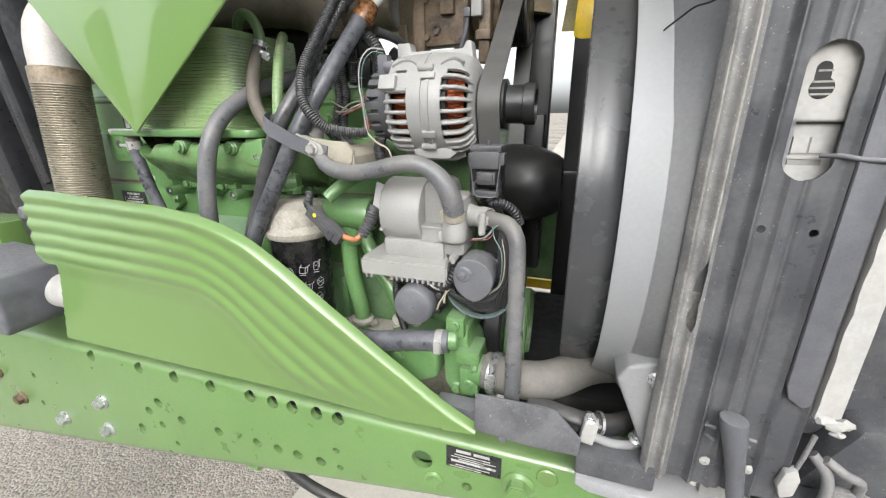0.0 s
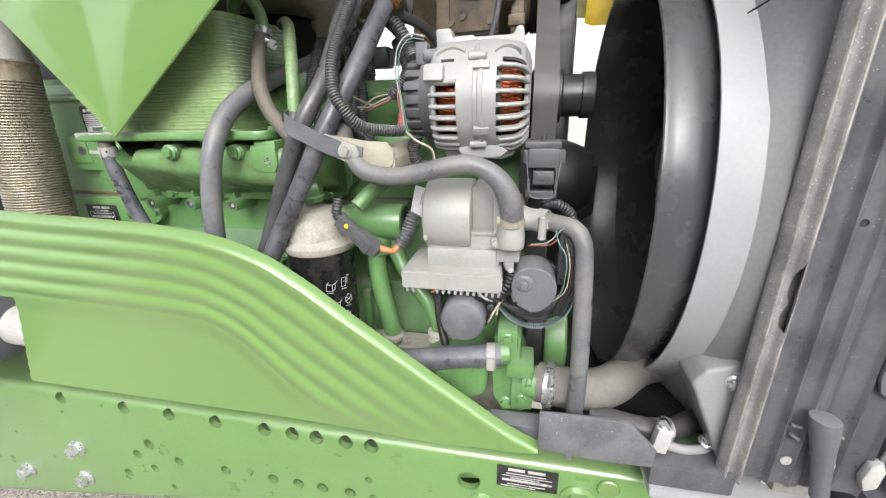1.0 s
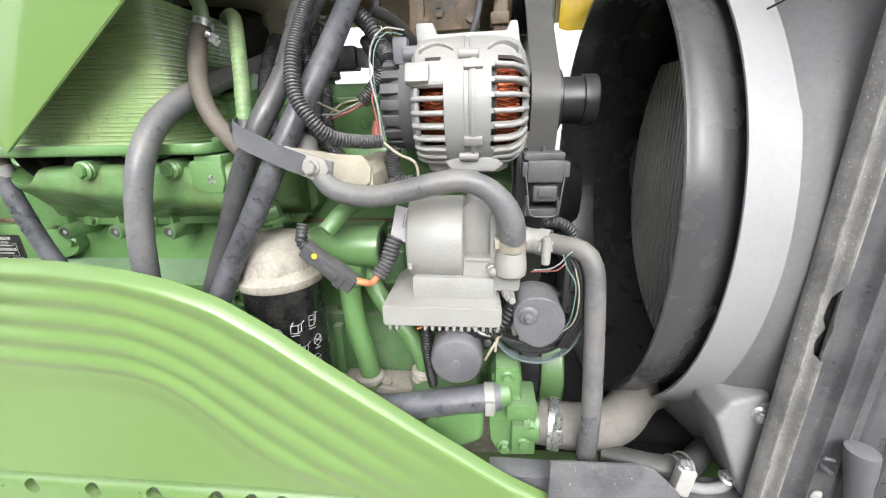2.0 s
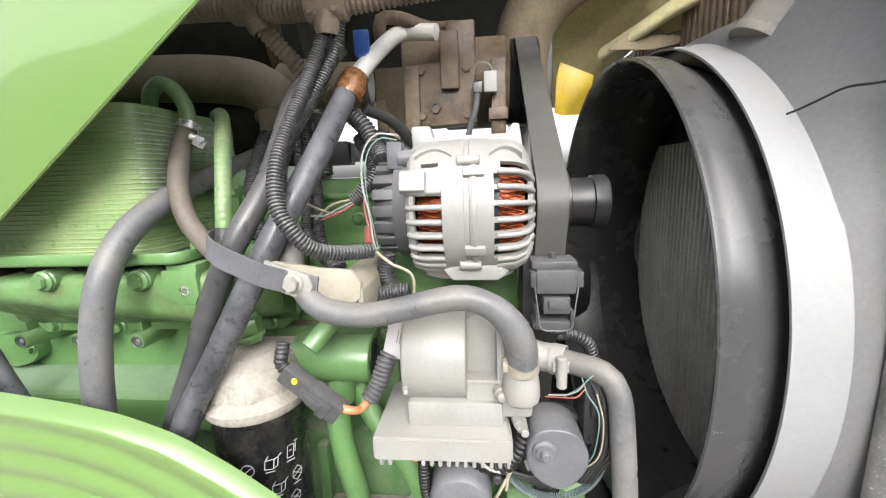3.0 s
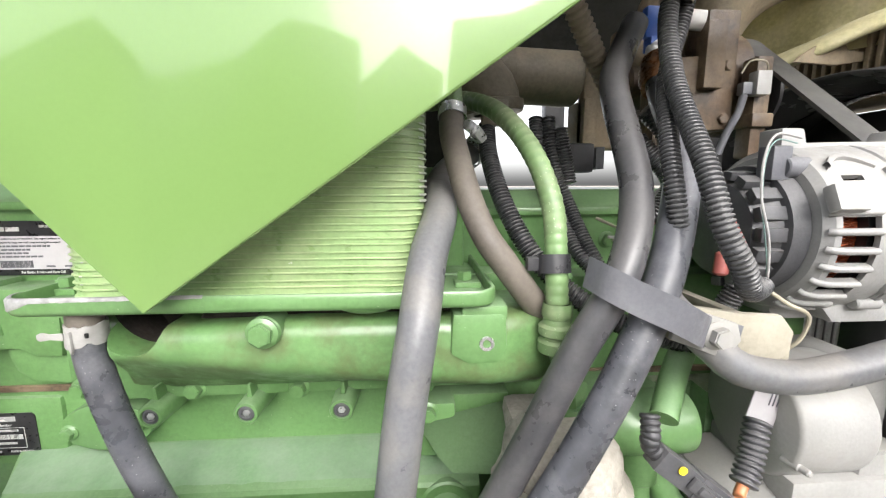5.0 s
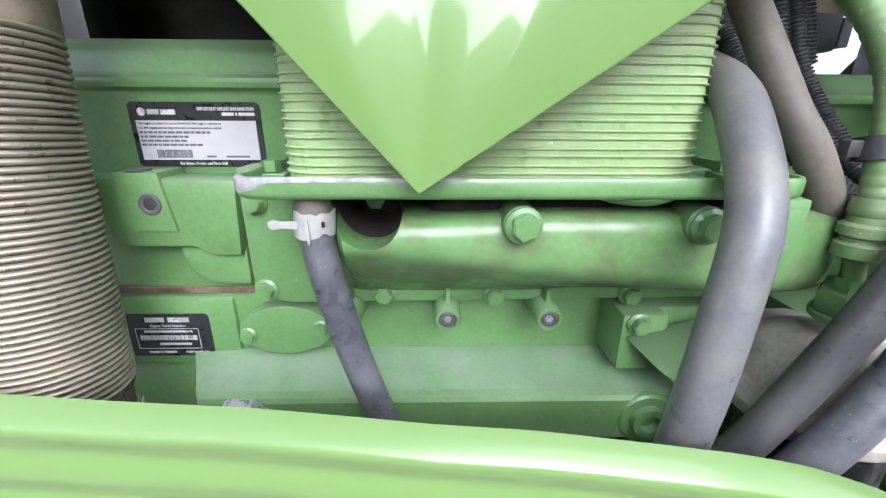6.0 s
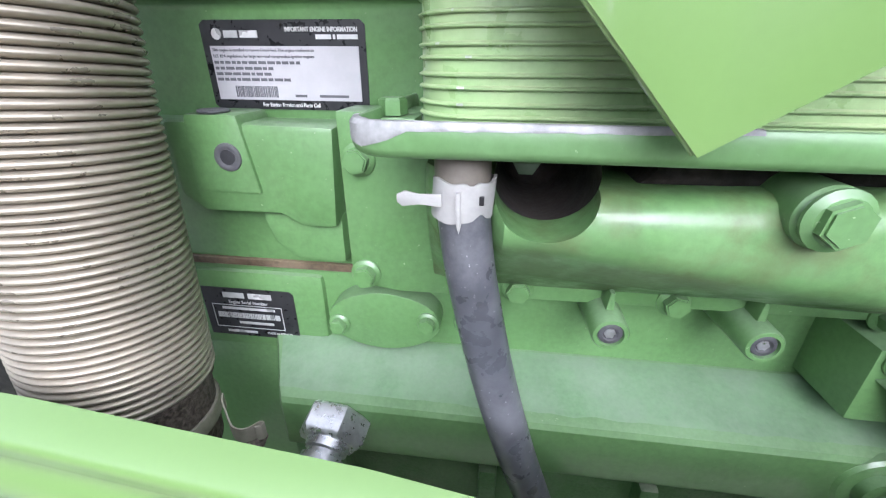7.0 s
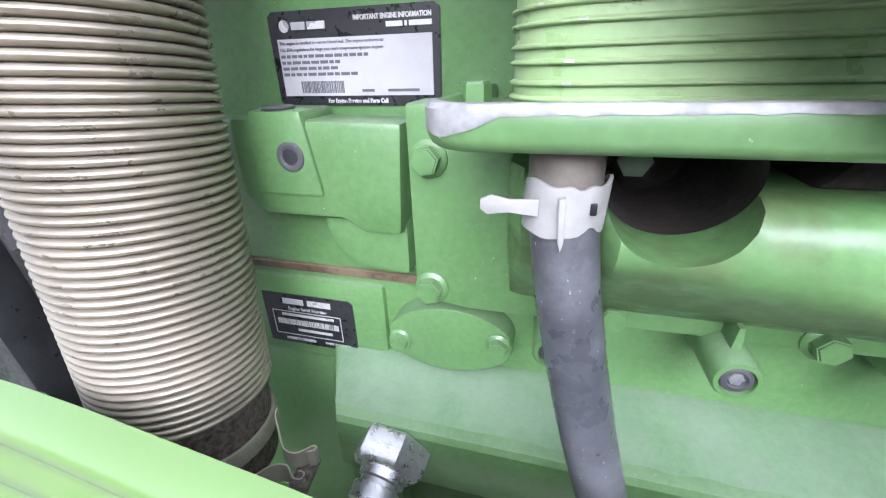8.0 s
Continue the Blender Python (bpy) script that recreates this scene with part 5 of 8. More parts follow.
for dx in (-0.013, 0.013):
    rod(bm, (-0.292 + dx, 0.676, 0.270), (-0.292 + dx, 0.6695, 0.270), 0.003, 10)
part("tee_joint", bm, DIRTY, wh)
bm = bmesh.new()
lathe(bm, [(-0.020, 0.012), (-0.018, 0.017), (0.018, 0.017), (0.020, 0.012)], (-0.388, 0.705, 0.290), (1, -0.05, -0.04), 20)
lathe(bm, [(0, 0.015), (0.018, 0.014), (0.024, 0.011)], (-0.384, 0.705, 0.286), (0.45, 0.1, -1), 20)
part("tee_joint", bm, DIRTY, wh)
bm = bmesh.new()
tube(bm, [(-0.384, 0.708, 0.280), (-0.365, 0.718, 0.255), (-0.338, 0.735, 0.222), (-0.315, 0.75, 0.198)], 0.0095, 12, ribs=0.006, depth=0.10)
part("branch", bm, DIRTY, wh)
for dx in (0.0, 0.014):
    hose("corrugated_conduit", [(-0.380 + dx, 0.785, 0.176), (-0.379 + dx, 0.778, 0.150), (-0.374 + dx, 0.768, 0.115), (-0.364 + dx, 0.758, 0.086), (-0.357 + dx, 0.735, 0.055), (-0.349 + dx, 0.715, 0.034 - 0.3 * dx), (-0.325, 0.695 + dx, 0.010), (-0.300, 0.675 + dx, -0.004)], 0.0066, CONDUIT, "black corrugated conduit bundled behind the green pipe", "conduit", seg=14, ribs=0.0052)
hose("corrugated_conduit", [(-0.352, 0.79, 0.165), (-0.347, 0.785, 0.135), (-0.343, 0.778, 0.105)], 0.0085, CONDUIT, "short black corrugated conduit on the rocker cover", "conduit", seg=12, ribs=0.0052)
hose("battery_cable", [(-0.275, 0.80, 0.158), (-0.240, 0.80, 0.135), (-0.183, 0.80, 0.1014)], 0.0105, RUBBER, "black cable crossing behind the alternator", "cable", seg=14)
hose("battery_cable", [(-0.268, 0.775, 0.070), (-0.245, 0.778, 0.084), (-0.215, 0.78, 0.110), (-0.195, 0.785, 0.140)], 0.0095, RUBBER, "black cable rising behind the alternator", "cable", seg=14)
hose("battery_cable", [(-0.289, 0.73, 0.176), (-0.272, 0.728, 0.160), (-0.258, 0.722, 0.135), (-0.246, 0.705, 0.118)], 0.0098, CONDUIT, "black cable with a moulded boot behind the alternator", "cable", seg=14, ribs=0.007, depth=0.07)
hose("battery_cable", [(-0.272, 0.735, 0.182), (-0.246, 0.77, 0.170), (-0.222, 0.80, 0.140)], 0.0075, RUBBER, "black cable arching over the engine", "cable", seg=14)
ap = thing("air_pipe", "thick dusty brown air pipe with a flanged end", "pipe", (-0.42, 0.83, 0.18))
bm = bmesh.new()
tube(bm, [(-1.0, 0.90, 0.27), (-0.75, 0.86, 0.262), (-0.60, 0.84, 0.256), (-0.51, 0.83, 0.248), (-0.455, 0.828, 0.236), (-0.425, 0.828, 0.212), (-0.420, 0.828, 0.195)], 0.033, 28, 0.01)
part("tube", bm, PIPEBROWN, ap)
bm = bmesh.new()
lathe(bm, [(0, 0.02), (0, 0.036), (0.004, 0.038), (0.012, 0.038), (0.014, 0.034)], (-0.420, 0.828, 0.186), (-0.1, 0, 1), 32)
box(bm, -0.437, -0.408, 0.788, 0.80, 0.168, 0.196, 0.003)
part("end_flange", bm, PIPEBROWN, ap)
bm = bmesh.new()
rod(bm, (-0.44, 0.875, 0.243), (-0.30, 0.885, 0.240), 0.034, 28, 0.004)
lathe(bm, [(0, 0.034), (0, 0.039), (0.022, 0.039), (0.022, 0.034)], (-0.412, 0.877, 0.242), (1, 0.05, 0), 32)
solo("joint_pipe", bm, PIPEBROWN, "brown pipe with a raised collar behind the harness", "pipe")
# connector and tubes on the rocker cover
cb = thing("harness_plug", "black multi-pin plug on the rocker cover", "connector", (-0.34, 0.80, 0.115))
bm = bmesh.new()
box(bm, -0.362, -0.312, 0.785, 0.815, 0.118, 0.150, 0.004)
part("body", bm, PLASTIC, cb)
for k in range(6):
    bm = bmesh.new()
    box(bm, -0.310, -0.300, 0.787 + 0.0045 * k, 0.790 + 0.0045 * k, 0.122, 0.146, 0.0006, 1)
    part("pin", bm, GREYPLAST, cb)
bm = bmesh.new()
tube(bm, [(-0.22, 0.99, 0.245), (-0.15, 0.995, 0.25), (-0.05, 1.0, 0.25)], 0.034, 24, 0.02)
solo("muffler_pipe", bm, HOODIN, "dark pipe lying behind the engine", "pipe")

# hose from the strap bracket to the actuator, with clamps
vh = hose("vent_hose", [(-0.335, 0.640, 0.040), (-0.322, 0.612, 0.014), (-0.302, 0.595, -0.008), (-0.286, 0.590, -0.0205), (-0.249, 0.587, -0.0262), (-0.205, 0.586, -0.019), (-0.179, 0.586, -0.0125), (-0.150, 0.588, -0.0100), (-0.124, 0.590, -0.021), (-0.106, 0.592, -0.042), (-0.0985, 0.597, -0.066), (-0.0980, 0.604, -0.088)], 0.0118, GREYHOSE, "grey dusty hose bending into the pale actuator", seg=22, flare=1.28)
bm = bmesh.new()
band(bm, (-0.0982, 0.6035, -0.0830), (0, 0.15, -1), 0.0153, 0.0105, 0.0016, 40)
box(bm, -0.1170, -0.1120, 0.594, 0.604, -0.087, -0.076, 0.001)
part("clamp", bm, PALEDUST, vh, "tan band clamp")
dh = hose("drain_hose", [(-0.066, 0.635, -0.089), (-0.043, 0.620, -0.090), (-0.021, 0.606, -0.092), (-0.0080, 0.599, -0.110), (-0.0040, 0.591, -0.160), (-0.0010, 0.579, -0.256), (0.0, 0.577, -0.309), (0.0, 0.58, -0.36)], 0.0116, GREYHOSE, "grey rubber hose bent down beside the shroud", seg=22)
bm = bmesh.new()
band(bm, (-0.0585, 0.629, -0.0900), (1, -0.45, -0.05), 0.0140, 0.013, 0.002)
rod(bm, (-0.0590, 0.6085, -0.110), (-0.0590, 0.6085, -0.077), 0.0052, 16, 0.0015)
box(bm, -0.0640, -0.0540, 0.6085, 0.618, -0.103, -0.081, 0.0015)
box(bm, -0.0675, -0.0500, 0.612, 0.6185, -0.096, -0.084, 0.0015)
part("clamp", bm, WHITE, dh, "pale clamp with a screw block")

# drain hose below the tray with its spring clamp
dn = hose("drain_hose", [(-0.750, 0.640, 0.018), (-0.750, 0.639, 0.004), (-0.7475, 0.638, -0.02), (-0.743, 0.638, -0.046), (-0.731, 0.640, -0.099), (-0.715, 0.645, -0.157), (-0.695, 0.652, -0.22), (-0.675, 0.66, -0.29)], 0.0112, CLEANHOSE, "black rubber drain hose under the worn tray", seg=22)
bm = bmesh.new()
tube(bm, [(-0.750, 0.640, 0.0178), (-0.750, 0.6395, 0.012), (-0.7498, 0.639, 0.004)], 0.01145, 24, 0.003)
part("hose_end", bm, TANHOSE, dn, "brown dusty hose end above the clamp")
sp = thing("spring_clamp", "white spring band clamp with a tail tab", "hose clamp", (-0.75, 0.638, -0.008))
bm = bmesh.new()
rings = []
for k in range(49):
    a = -math.pi / 2 + 2 * math.pi * k / 48
    u = ((a + math.pi / 2 + math.pi) % (2 * math.pi) - math.pi) / math.pi
    hi = 0.0078 - 0.0022 * math.exp(-((u - 0.10) / 0.06) ** 2) + 0.0008 * math.cos(5 * a)
    lo = -0.0080 + 0.0030 * math.exp(-((u - 0.22) / 0.07) ** 2) - 0.0010 * math.exp(-((u + 0.12) / 0.1) ** 2)
    rings.append([bm.verts.new((-0.7494 - 0.06 * -z + r * math.cos(a), 0.6388 + r * math.sin(a), z)) for r, z in ((0.0116, lo), (0.0128, lo), (0.0128, 0.0), (0.0128, hi), (0.0116, hi))])
for a, b in zip(rings, rings[1:]):
    for k in range(4):
        bm.faces.new((a[k], a[k + 1], b[k + 1], b[k]))
part("band", bm, WHITE, sp)
bm = bmesh.new()
prism(bm, [(-0.7725, -0.0026), (-0.7748, -0.001), (-0.7748, 0.0022), (-0.7715, 0.0038), (-0.766, 0.0026), (-0.757, 0.0030), (-0.757, -0.0024), (-0.766, -0.0016)], 0.6276, 0.6288, "y", 0.0004)
part("tab", bm, WHITE, sp)
bm = bmesh.new()
prism(bm, [(-0.7515, 0.0045), (-0.7495, 0.0050), (-0.7490, -0.0085), (-0.7498, -0.0118), (-0.7508, -0.0085)], 0.6235, 0.6262, "y", 0.0004)
part("ear", bm, WHITE, sp)
bm = bmesh.new()
box(bm, -0.7425, -0.7405, 0.6275, 0.6290, -0.001, 0.0026, 0.0004, m=None)
part("slot", bm, BLACK, sp, "dark slot in the clamp")

# strap that holds the two long hoses
st = thing("hose_strap", "grey steel strap bolted to a dusty bracket", "strap", (-0.33, 0.60, -0.01))
bm = bmesh.new()
line = [(-0.394, 0.600, 0.0475), (-0.388, 0.581, 0.044), (-0.372, 0.572, 0.036), (-0.350, 0.570, 0.026), (-0.335, 0.572, 0.018), (-0.322, 0.580, 0.011), (-0.312, 0.588, 0.006), (-0.29, 0.590, 0.0)]
rings = []
for p in spline(line, 0.004):
    rings.append([bm.verts.new(p + Vector((dx * 0.4, dy, dz))) for dx, dy, dz in ((0.005, 0, 0.0105), (-0.005, 0, -0.0105), (-0.005, 0.0022, -0.0105), (0.005, 0.0022, 0.0105))])
for a, b in zip(rings, rings[1:]):
    for k in range(4):
        bm.faces.new((a[k], a[(k + 1) % 4], b[(k + 1) % 4], b[k]))
bm.faces.new(rings[0])
bm.faces.new(rings[-1][::-1])
part("band", bm, GREYPLAST, st)
bm = bmesh.new()
prism(bm, [(-0.336, 0.026), (-0.338, 0.001), (-0.30, -0.012), (-0.262, -0.020), (-0.250, -0.012), (-0.248, 0.004), (-0.258, 0.016), (-0.285, 0.018)], 0.5925, 0.600, "y", 0.002)
prism(bm, [(-0.272, 0.010), (-0.256, 0.007), (-0.2475, -0.004), (-0.2475, -0.030), (-0.2525, -0.030), (-0.2535, -0.006), (-0.262, 0.001), (-0.272, 0.003)], 0.5945, 0.72, "y", 0.0015)
part("bracket", bm, PALEDUST, st, "bracket covered in pale dust")
bm = bmesh.new()
prism(bm, [(-0.337, 0.0285), (-0.341, 0.004), (-0.302, -0.011), (-0.292, 0.002), (-0.296, 0.014), (-0.32, 0.022)], 0.5855, 0.590, "y", 0.0012)
part("strap_end", bm, CREAM, st)
bolt(st, (-0.3105, 0.5855, 0.0063), CREAM, 0.0125, turn=15)


# ---------- oil filter ----------
def build_filter():
    flt = thing("oil_filter", "black spin-on oil filter under a dusty head", "oil filter", (-0.385, 0.636, -0.31))
    c = Vector((-0.3925, 0.636, -0.006))
    bm = bmesh.new()
    lathe(bm, [(-0.315, 0), (-0.315, 0.040), (-0.308, 0.0485), (-0.150, 0.0495), (-0.143, 0.0510), (-0.1385, 0.0510), (-0.137, 0.046), (-0.137, 0)], c, (0, 0, 1), 48)
    can = part("canister", bm, CANBLACK, flt)
    bm = bmesh.new()
    lathe(bm, [(-0.138, 0), (-0.138, 0.0535), (-0.134, 0.0565), (-0.127, 0.0565), (-0.124, 0.0525), (-0.116, 0.048), (-0.116, 0)], c, (0, 0, 1), 40)
    sub = bmesh.new()
    rings = []
    for z, r in ((-0.120, 0.050), (-0.094, 0.047), (-0.080, 0.035), (-0.0755, 0.024)):
        rings.append([sub.verts.new(c + Vector((r * math.cos(radians(22 + 45 * k)), 1.05 * r * math.sin(radians(22 + 45 * k)), z))) for k in range(8)])
    for a, b in zip(rings, rings[1:]):
        for k in range(8):
            sub.faces.new((a[k], a[(k + 1) % 8], b[(k + 1) % 8], b[k]))
    sub.faces.new(rings[0][::-1])
    sub.faces.new(rings[-1])
    bmesh.ops.bevel(sub, geom=list(sub.edges), offset=0.003, segments=2, affect="EDGES")
    merge(bm, sub)
    box(bm, -0.43, -0.352, 0.64, 0.70, -0.124, -0.092, 0.01)
    part("head", bm, DUSTY, flt, "pale dust-covered filter head")
    bm = bmesh.new()
    prism(bm, [(c.x + 0.014 * math.cos(math.pi / 3 * k), c.y + 0.014 * math.sin(math.pi / 3 * k)) for k in range(6)], -0.073, -0.058, "z", 0.0015)
    rod(bm, (c.x, c.y, -0.060), (c.x, c.y + 0.004, -0.040), 0.0095, 18, 0.002)
    part("plug_nut", bm, GREEN, flt, "green hexagon plug")
    # plain marks printed round the can
    for k, (a, z) in enumerate(((-80, -0.192), (-53, -0.187), (-27, -0.185), (-22, -0.216), (-48, -0.219), (-28, -0.243), (-74, -0.222))):
        bm = bmesh.new()
        ang = radians(a)
        m = Matrix.Translation(c + Vector((0.0499 * math.cos(ang), 0.0499 * math.sin(ang), z))) @ Matrix.Rotation(ang + math.pi / 2, 4, "Z") @ Matrix.Rotation(radians(8), 4, "Y")

        def line(x0, z0, x1, z1, t=0.0009):
            d = Vector((x1 - x0, 0, z1 - z0))
            turn = Matrix.Translation(((x0 + x1) / 2, 0, (z0 + z1) / 2)) @ Matrix.Rotation(math.atan2(-d.z, d.x), 4, "Y")
            box(bm, -d.length / 2, d.length / 2, -0.0003, 0, -t / 2, t / 2, m=turn)

        if k in (0, 6):
            lathe(bm, [(0, 0.0062), (0.0003, 0.0062), (0.0003, 0.0074), (0, 0.0074)], (0, 0, 0), (0, -1, 0), 20)
            line(-0.004, -0.004, 0.004, 0.004)
        elif k in (1, 4):
            # open carton
            for q in ((-0.006, -0.008, 0.003, -0.009), (-0.006, -0.008, -0.006, 0.002), (0.003, -0.009, 0.003, 0.002), (-0.006, 0.002, 0.003, 0.002), (0.003, -0.009, 0.007, -0.006), (0.007, -0.006, 0.007, 0.004), (0.003, 0.002, 0.007, 0.004), (-0.006, 0.002, -0.003, 0.007), (0.007, 0.004, 0.010, 0.008)):
                line(*q)
        elif k == 2:
            for q in ((-0.005, -0.008, 0.003, -0.008), (-0.005, -0.008, -0.005, 0.006), (0.003, -0.008, 0.003, 0.006), (-0.005, 0.006, 0.003, 0.006), (-0.003, 0.000, 0.001, 0.000), (0.005, -0.004, 0.005, 0.009), (0.003, 0.009, 0.008, 0.009)):
                line(*q)
        else:
            for q in ((-0.006, -0.004, 0.0, -0.009), (0.0, -0.009, 0.006, -0.004), (-0.006, -0.004, -0.006, 0.003), (0.006, -0.004, 0.006, 0.003), (-0.006, 0.003, 0.0, 0.008), (0.0, 0.008, 0.006, 0.003), (-0.006, 0.003, 0.006, -0.004), (-0.006, -0.004, 0.006, 0.003)):
                line(*q)
        line(-0.005, -0.0118, 0.005, -0.0118, 0.0012)
        bmesh.ops.transform(bm, matrix=m, verts=bm.verts)
        part("printed_mark", bm, STICK_W, can)


build_filter()


# ---------- thermostat cylinder and its two pipes ----------
def build_thermo():
    th = thing("coolant_manifold", "green coolant manifold with two bent pipes", "coolant manifold", (-0.3, 0.67, -0.32))
    bm = bmesh.new()
    lathe(bm, [(0, 0), (0, 0.020), (0.02, 0.022), (0.03, 0.0285), (0.092, 0.0285), (0.097, 0.027), (0.0985, 0.0235), (0.0965, 0.0225), (0.0955, 0.016), (0.094, 0)], (-0.362, 0.672, -0.110), (1, 0, 0), 32)
    box(bm, -0.37, -0.27, 0.675, 0.74, -0.126, -0.090, 0.008)
    rod(bm, (-0.305, 0.672, -0.11), (-0.309, 0.668, -0.165), 0.0185, 24, 0.003)
    part("housing", bm, GREEN, th)
    bm = bmesh.new()
    lathe(bm, [(0.0968, 0.0215), (0.0998, 0.0215), (0.0998, 0.0175), (0.0972, 0.0168), (0.0972, 0)], (-0.362, 0.672, -0.110), (1, 0, 0), 28)
    part("end_seal", bm, BLACK, th, "black ring in the open end")
    bm = bmesh.new()
    tube(bm, [(-0.310, 0.668, -0.140), (-0.312, 0.664, -0.175), (-0.306, 0.660, -0.225), (-0.296, 0.660, -0.280), (-0.294, 0.666, -0.330)], 0.0145, 20, 0.006)
    part("pipe", bm, GREEN, th)
    bm = bmesh.new()
    tube(bm, [(-0.300, 0.690, -0.12), (-0.286, 0.684, -0.165), (-0.262, 0.674, -0.205), (-0.232, 0.664, -0.240), (-0.214, 0.660, -0.275), (-0.210, 0.665, -0.320)], 0.0130, 20, 0.006)
    part("pipe", bm, GREEN, th)
    for x, y, z in ((-0.295, 0.663, -0.315), (-0.2105, 0.662, -0.300)):
        bm = bmesh.new()
        lathe(bm, [(0, 0.014), (0, 0.021), (0.006, 0.021), (0.009, 0.018), (0.010, 0.014)], (x, y, z), (0, 0, 1), 24)
        part("flange_ring", bm, DUSTY, th)
        bolt(th, (x + 0.024, y, z - 0.004), DUSTY, 0.011, (0, 0, 1))
    bm = bmesh.new()
    tube(bm, [(-0.318, 0.62, -0.075), (-0.300, 0.640, -0.055), (-0.275, 0.665, -0.040), (-0.24, 0.69, -0.032)], 0.0105, 18, 0.006)
    part("upper_pipe", bm, GREEN, th)


build_thermo()

# sensor plug and its wire
pl = thing("sensor_plug", "black sensor plug with a yellow dot and orange wire", "connector", (-0.315, 0.60, -0.13))
pm = Matrix.Translation((-0.3065, 0.596, -0.1120)) @ Matrix.Rotation(radians(38), 4, "Y") @ Matrix.Rotation(radians(-4), 4, "Z")
bm = bmesh.new()
box(bm, -0.038, 0.016, -0.0085, 0.0085, -0.0088, 0.0088, 0.0016, m=pm)
box(bm, -0.004, 0.034, -0.0095, 0.0095, -0.0100, 0.0100, 0.0018, m=pm)
box(bm, -0.012, 0.022, -0.0125, -0.009, -0.004, 0.006, 0.001, m=pm)
box(bm, -0.006, 0.014, -0.0150, -0.0115, -0.002, 0.004, 0.001, m=pm)
box(bm, 0.012, 0.022, -0.0112, 0.0112, -0.0112, -0.002, 0.001, m=pm)
part("body", bm, RELAY, pl)
bm = bmesh.new()
rod(bm, pm @ Vector((-0.022, -0.0095, 0.004)), pm @ Vector((-0.022, -0.0101, 0.004)), 0.0032, 14)
part("yellow_dot", bm, YELLOW, pl)
bm = bmesh.new()
tube(bm, [pm @ Vector((-0.030, 0, 0)), pm @ Vector((-0.045, 0.001, 0.003)), (-0.3395, 0.601, -0.074), (-0.338, 0.608, -0.058)], 0.0066, 14, 0.004, ribs=0.0042, depth=0.08)
part("boot", bm, PLASTIC, pl)
bm = bmesh.new()
tube(bm, [pm @ Vector((0.026, 0, 0.003)), pm @ Vector((0.040, 0, 0.010)), (-0.262, 0.605, -0.134), (-0.251, 0.612, -0.122)], 0.0042, 12, 0.003)
part("wire", bm, CU_WIRE, pl)
bm = bmesh.new()
tube(bm, [(-0.255, 0.610, -0.128), (-0.245, 0.617, -0.112), (-0.238, 0.623, -0.092), (-0.232, 0.628, -0.080)], 0.0088, 14, ribs=0.0048)
part("conduit", bm, RELAY, pl)


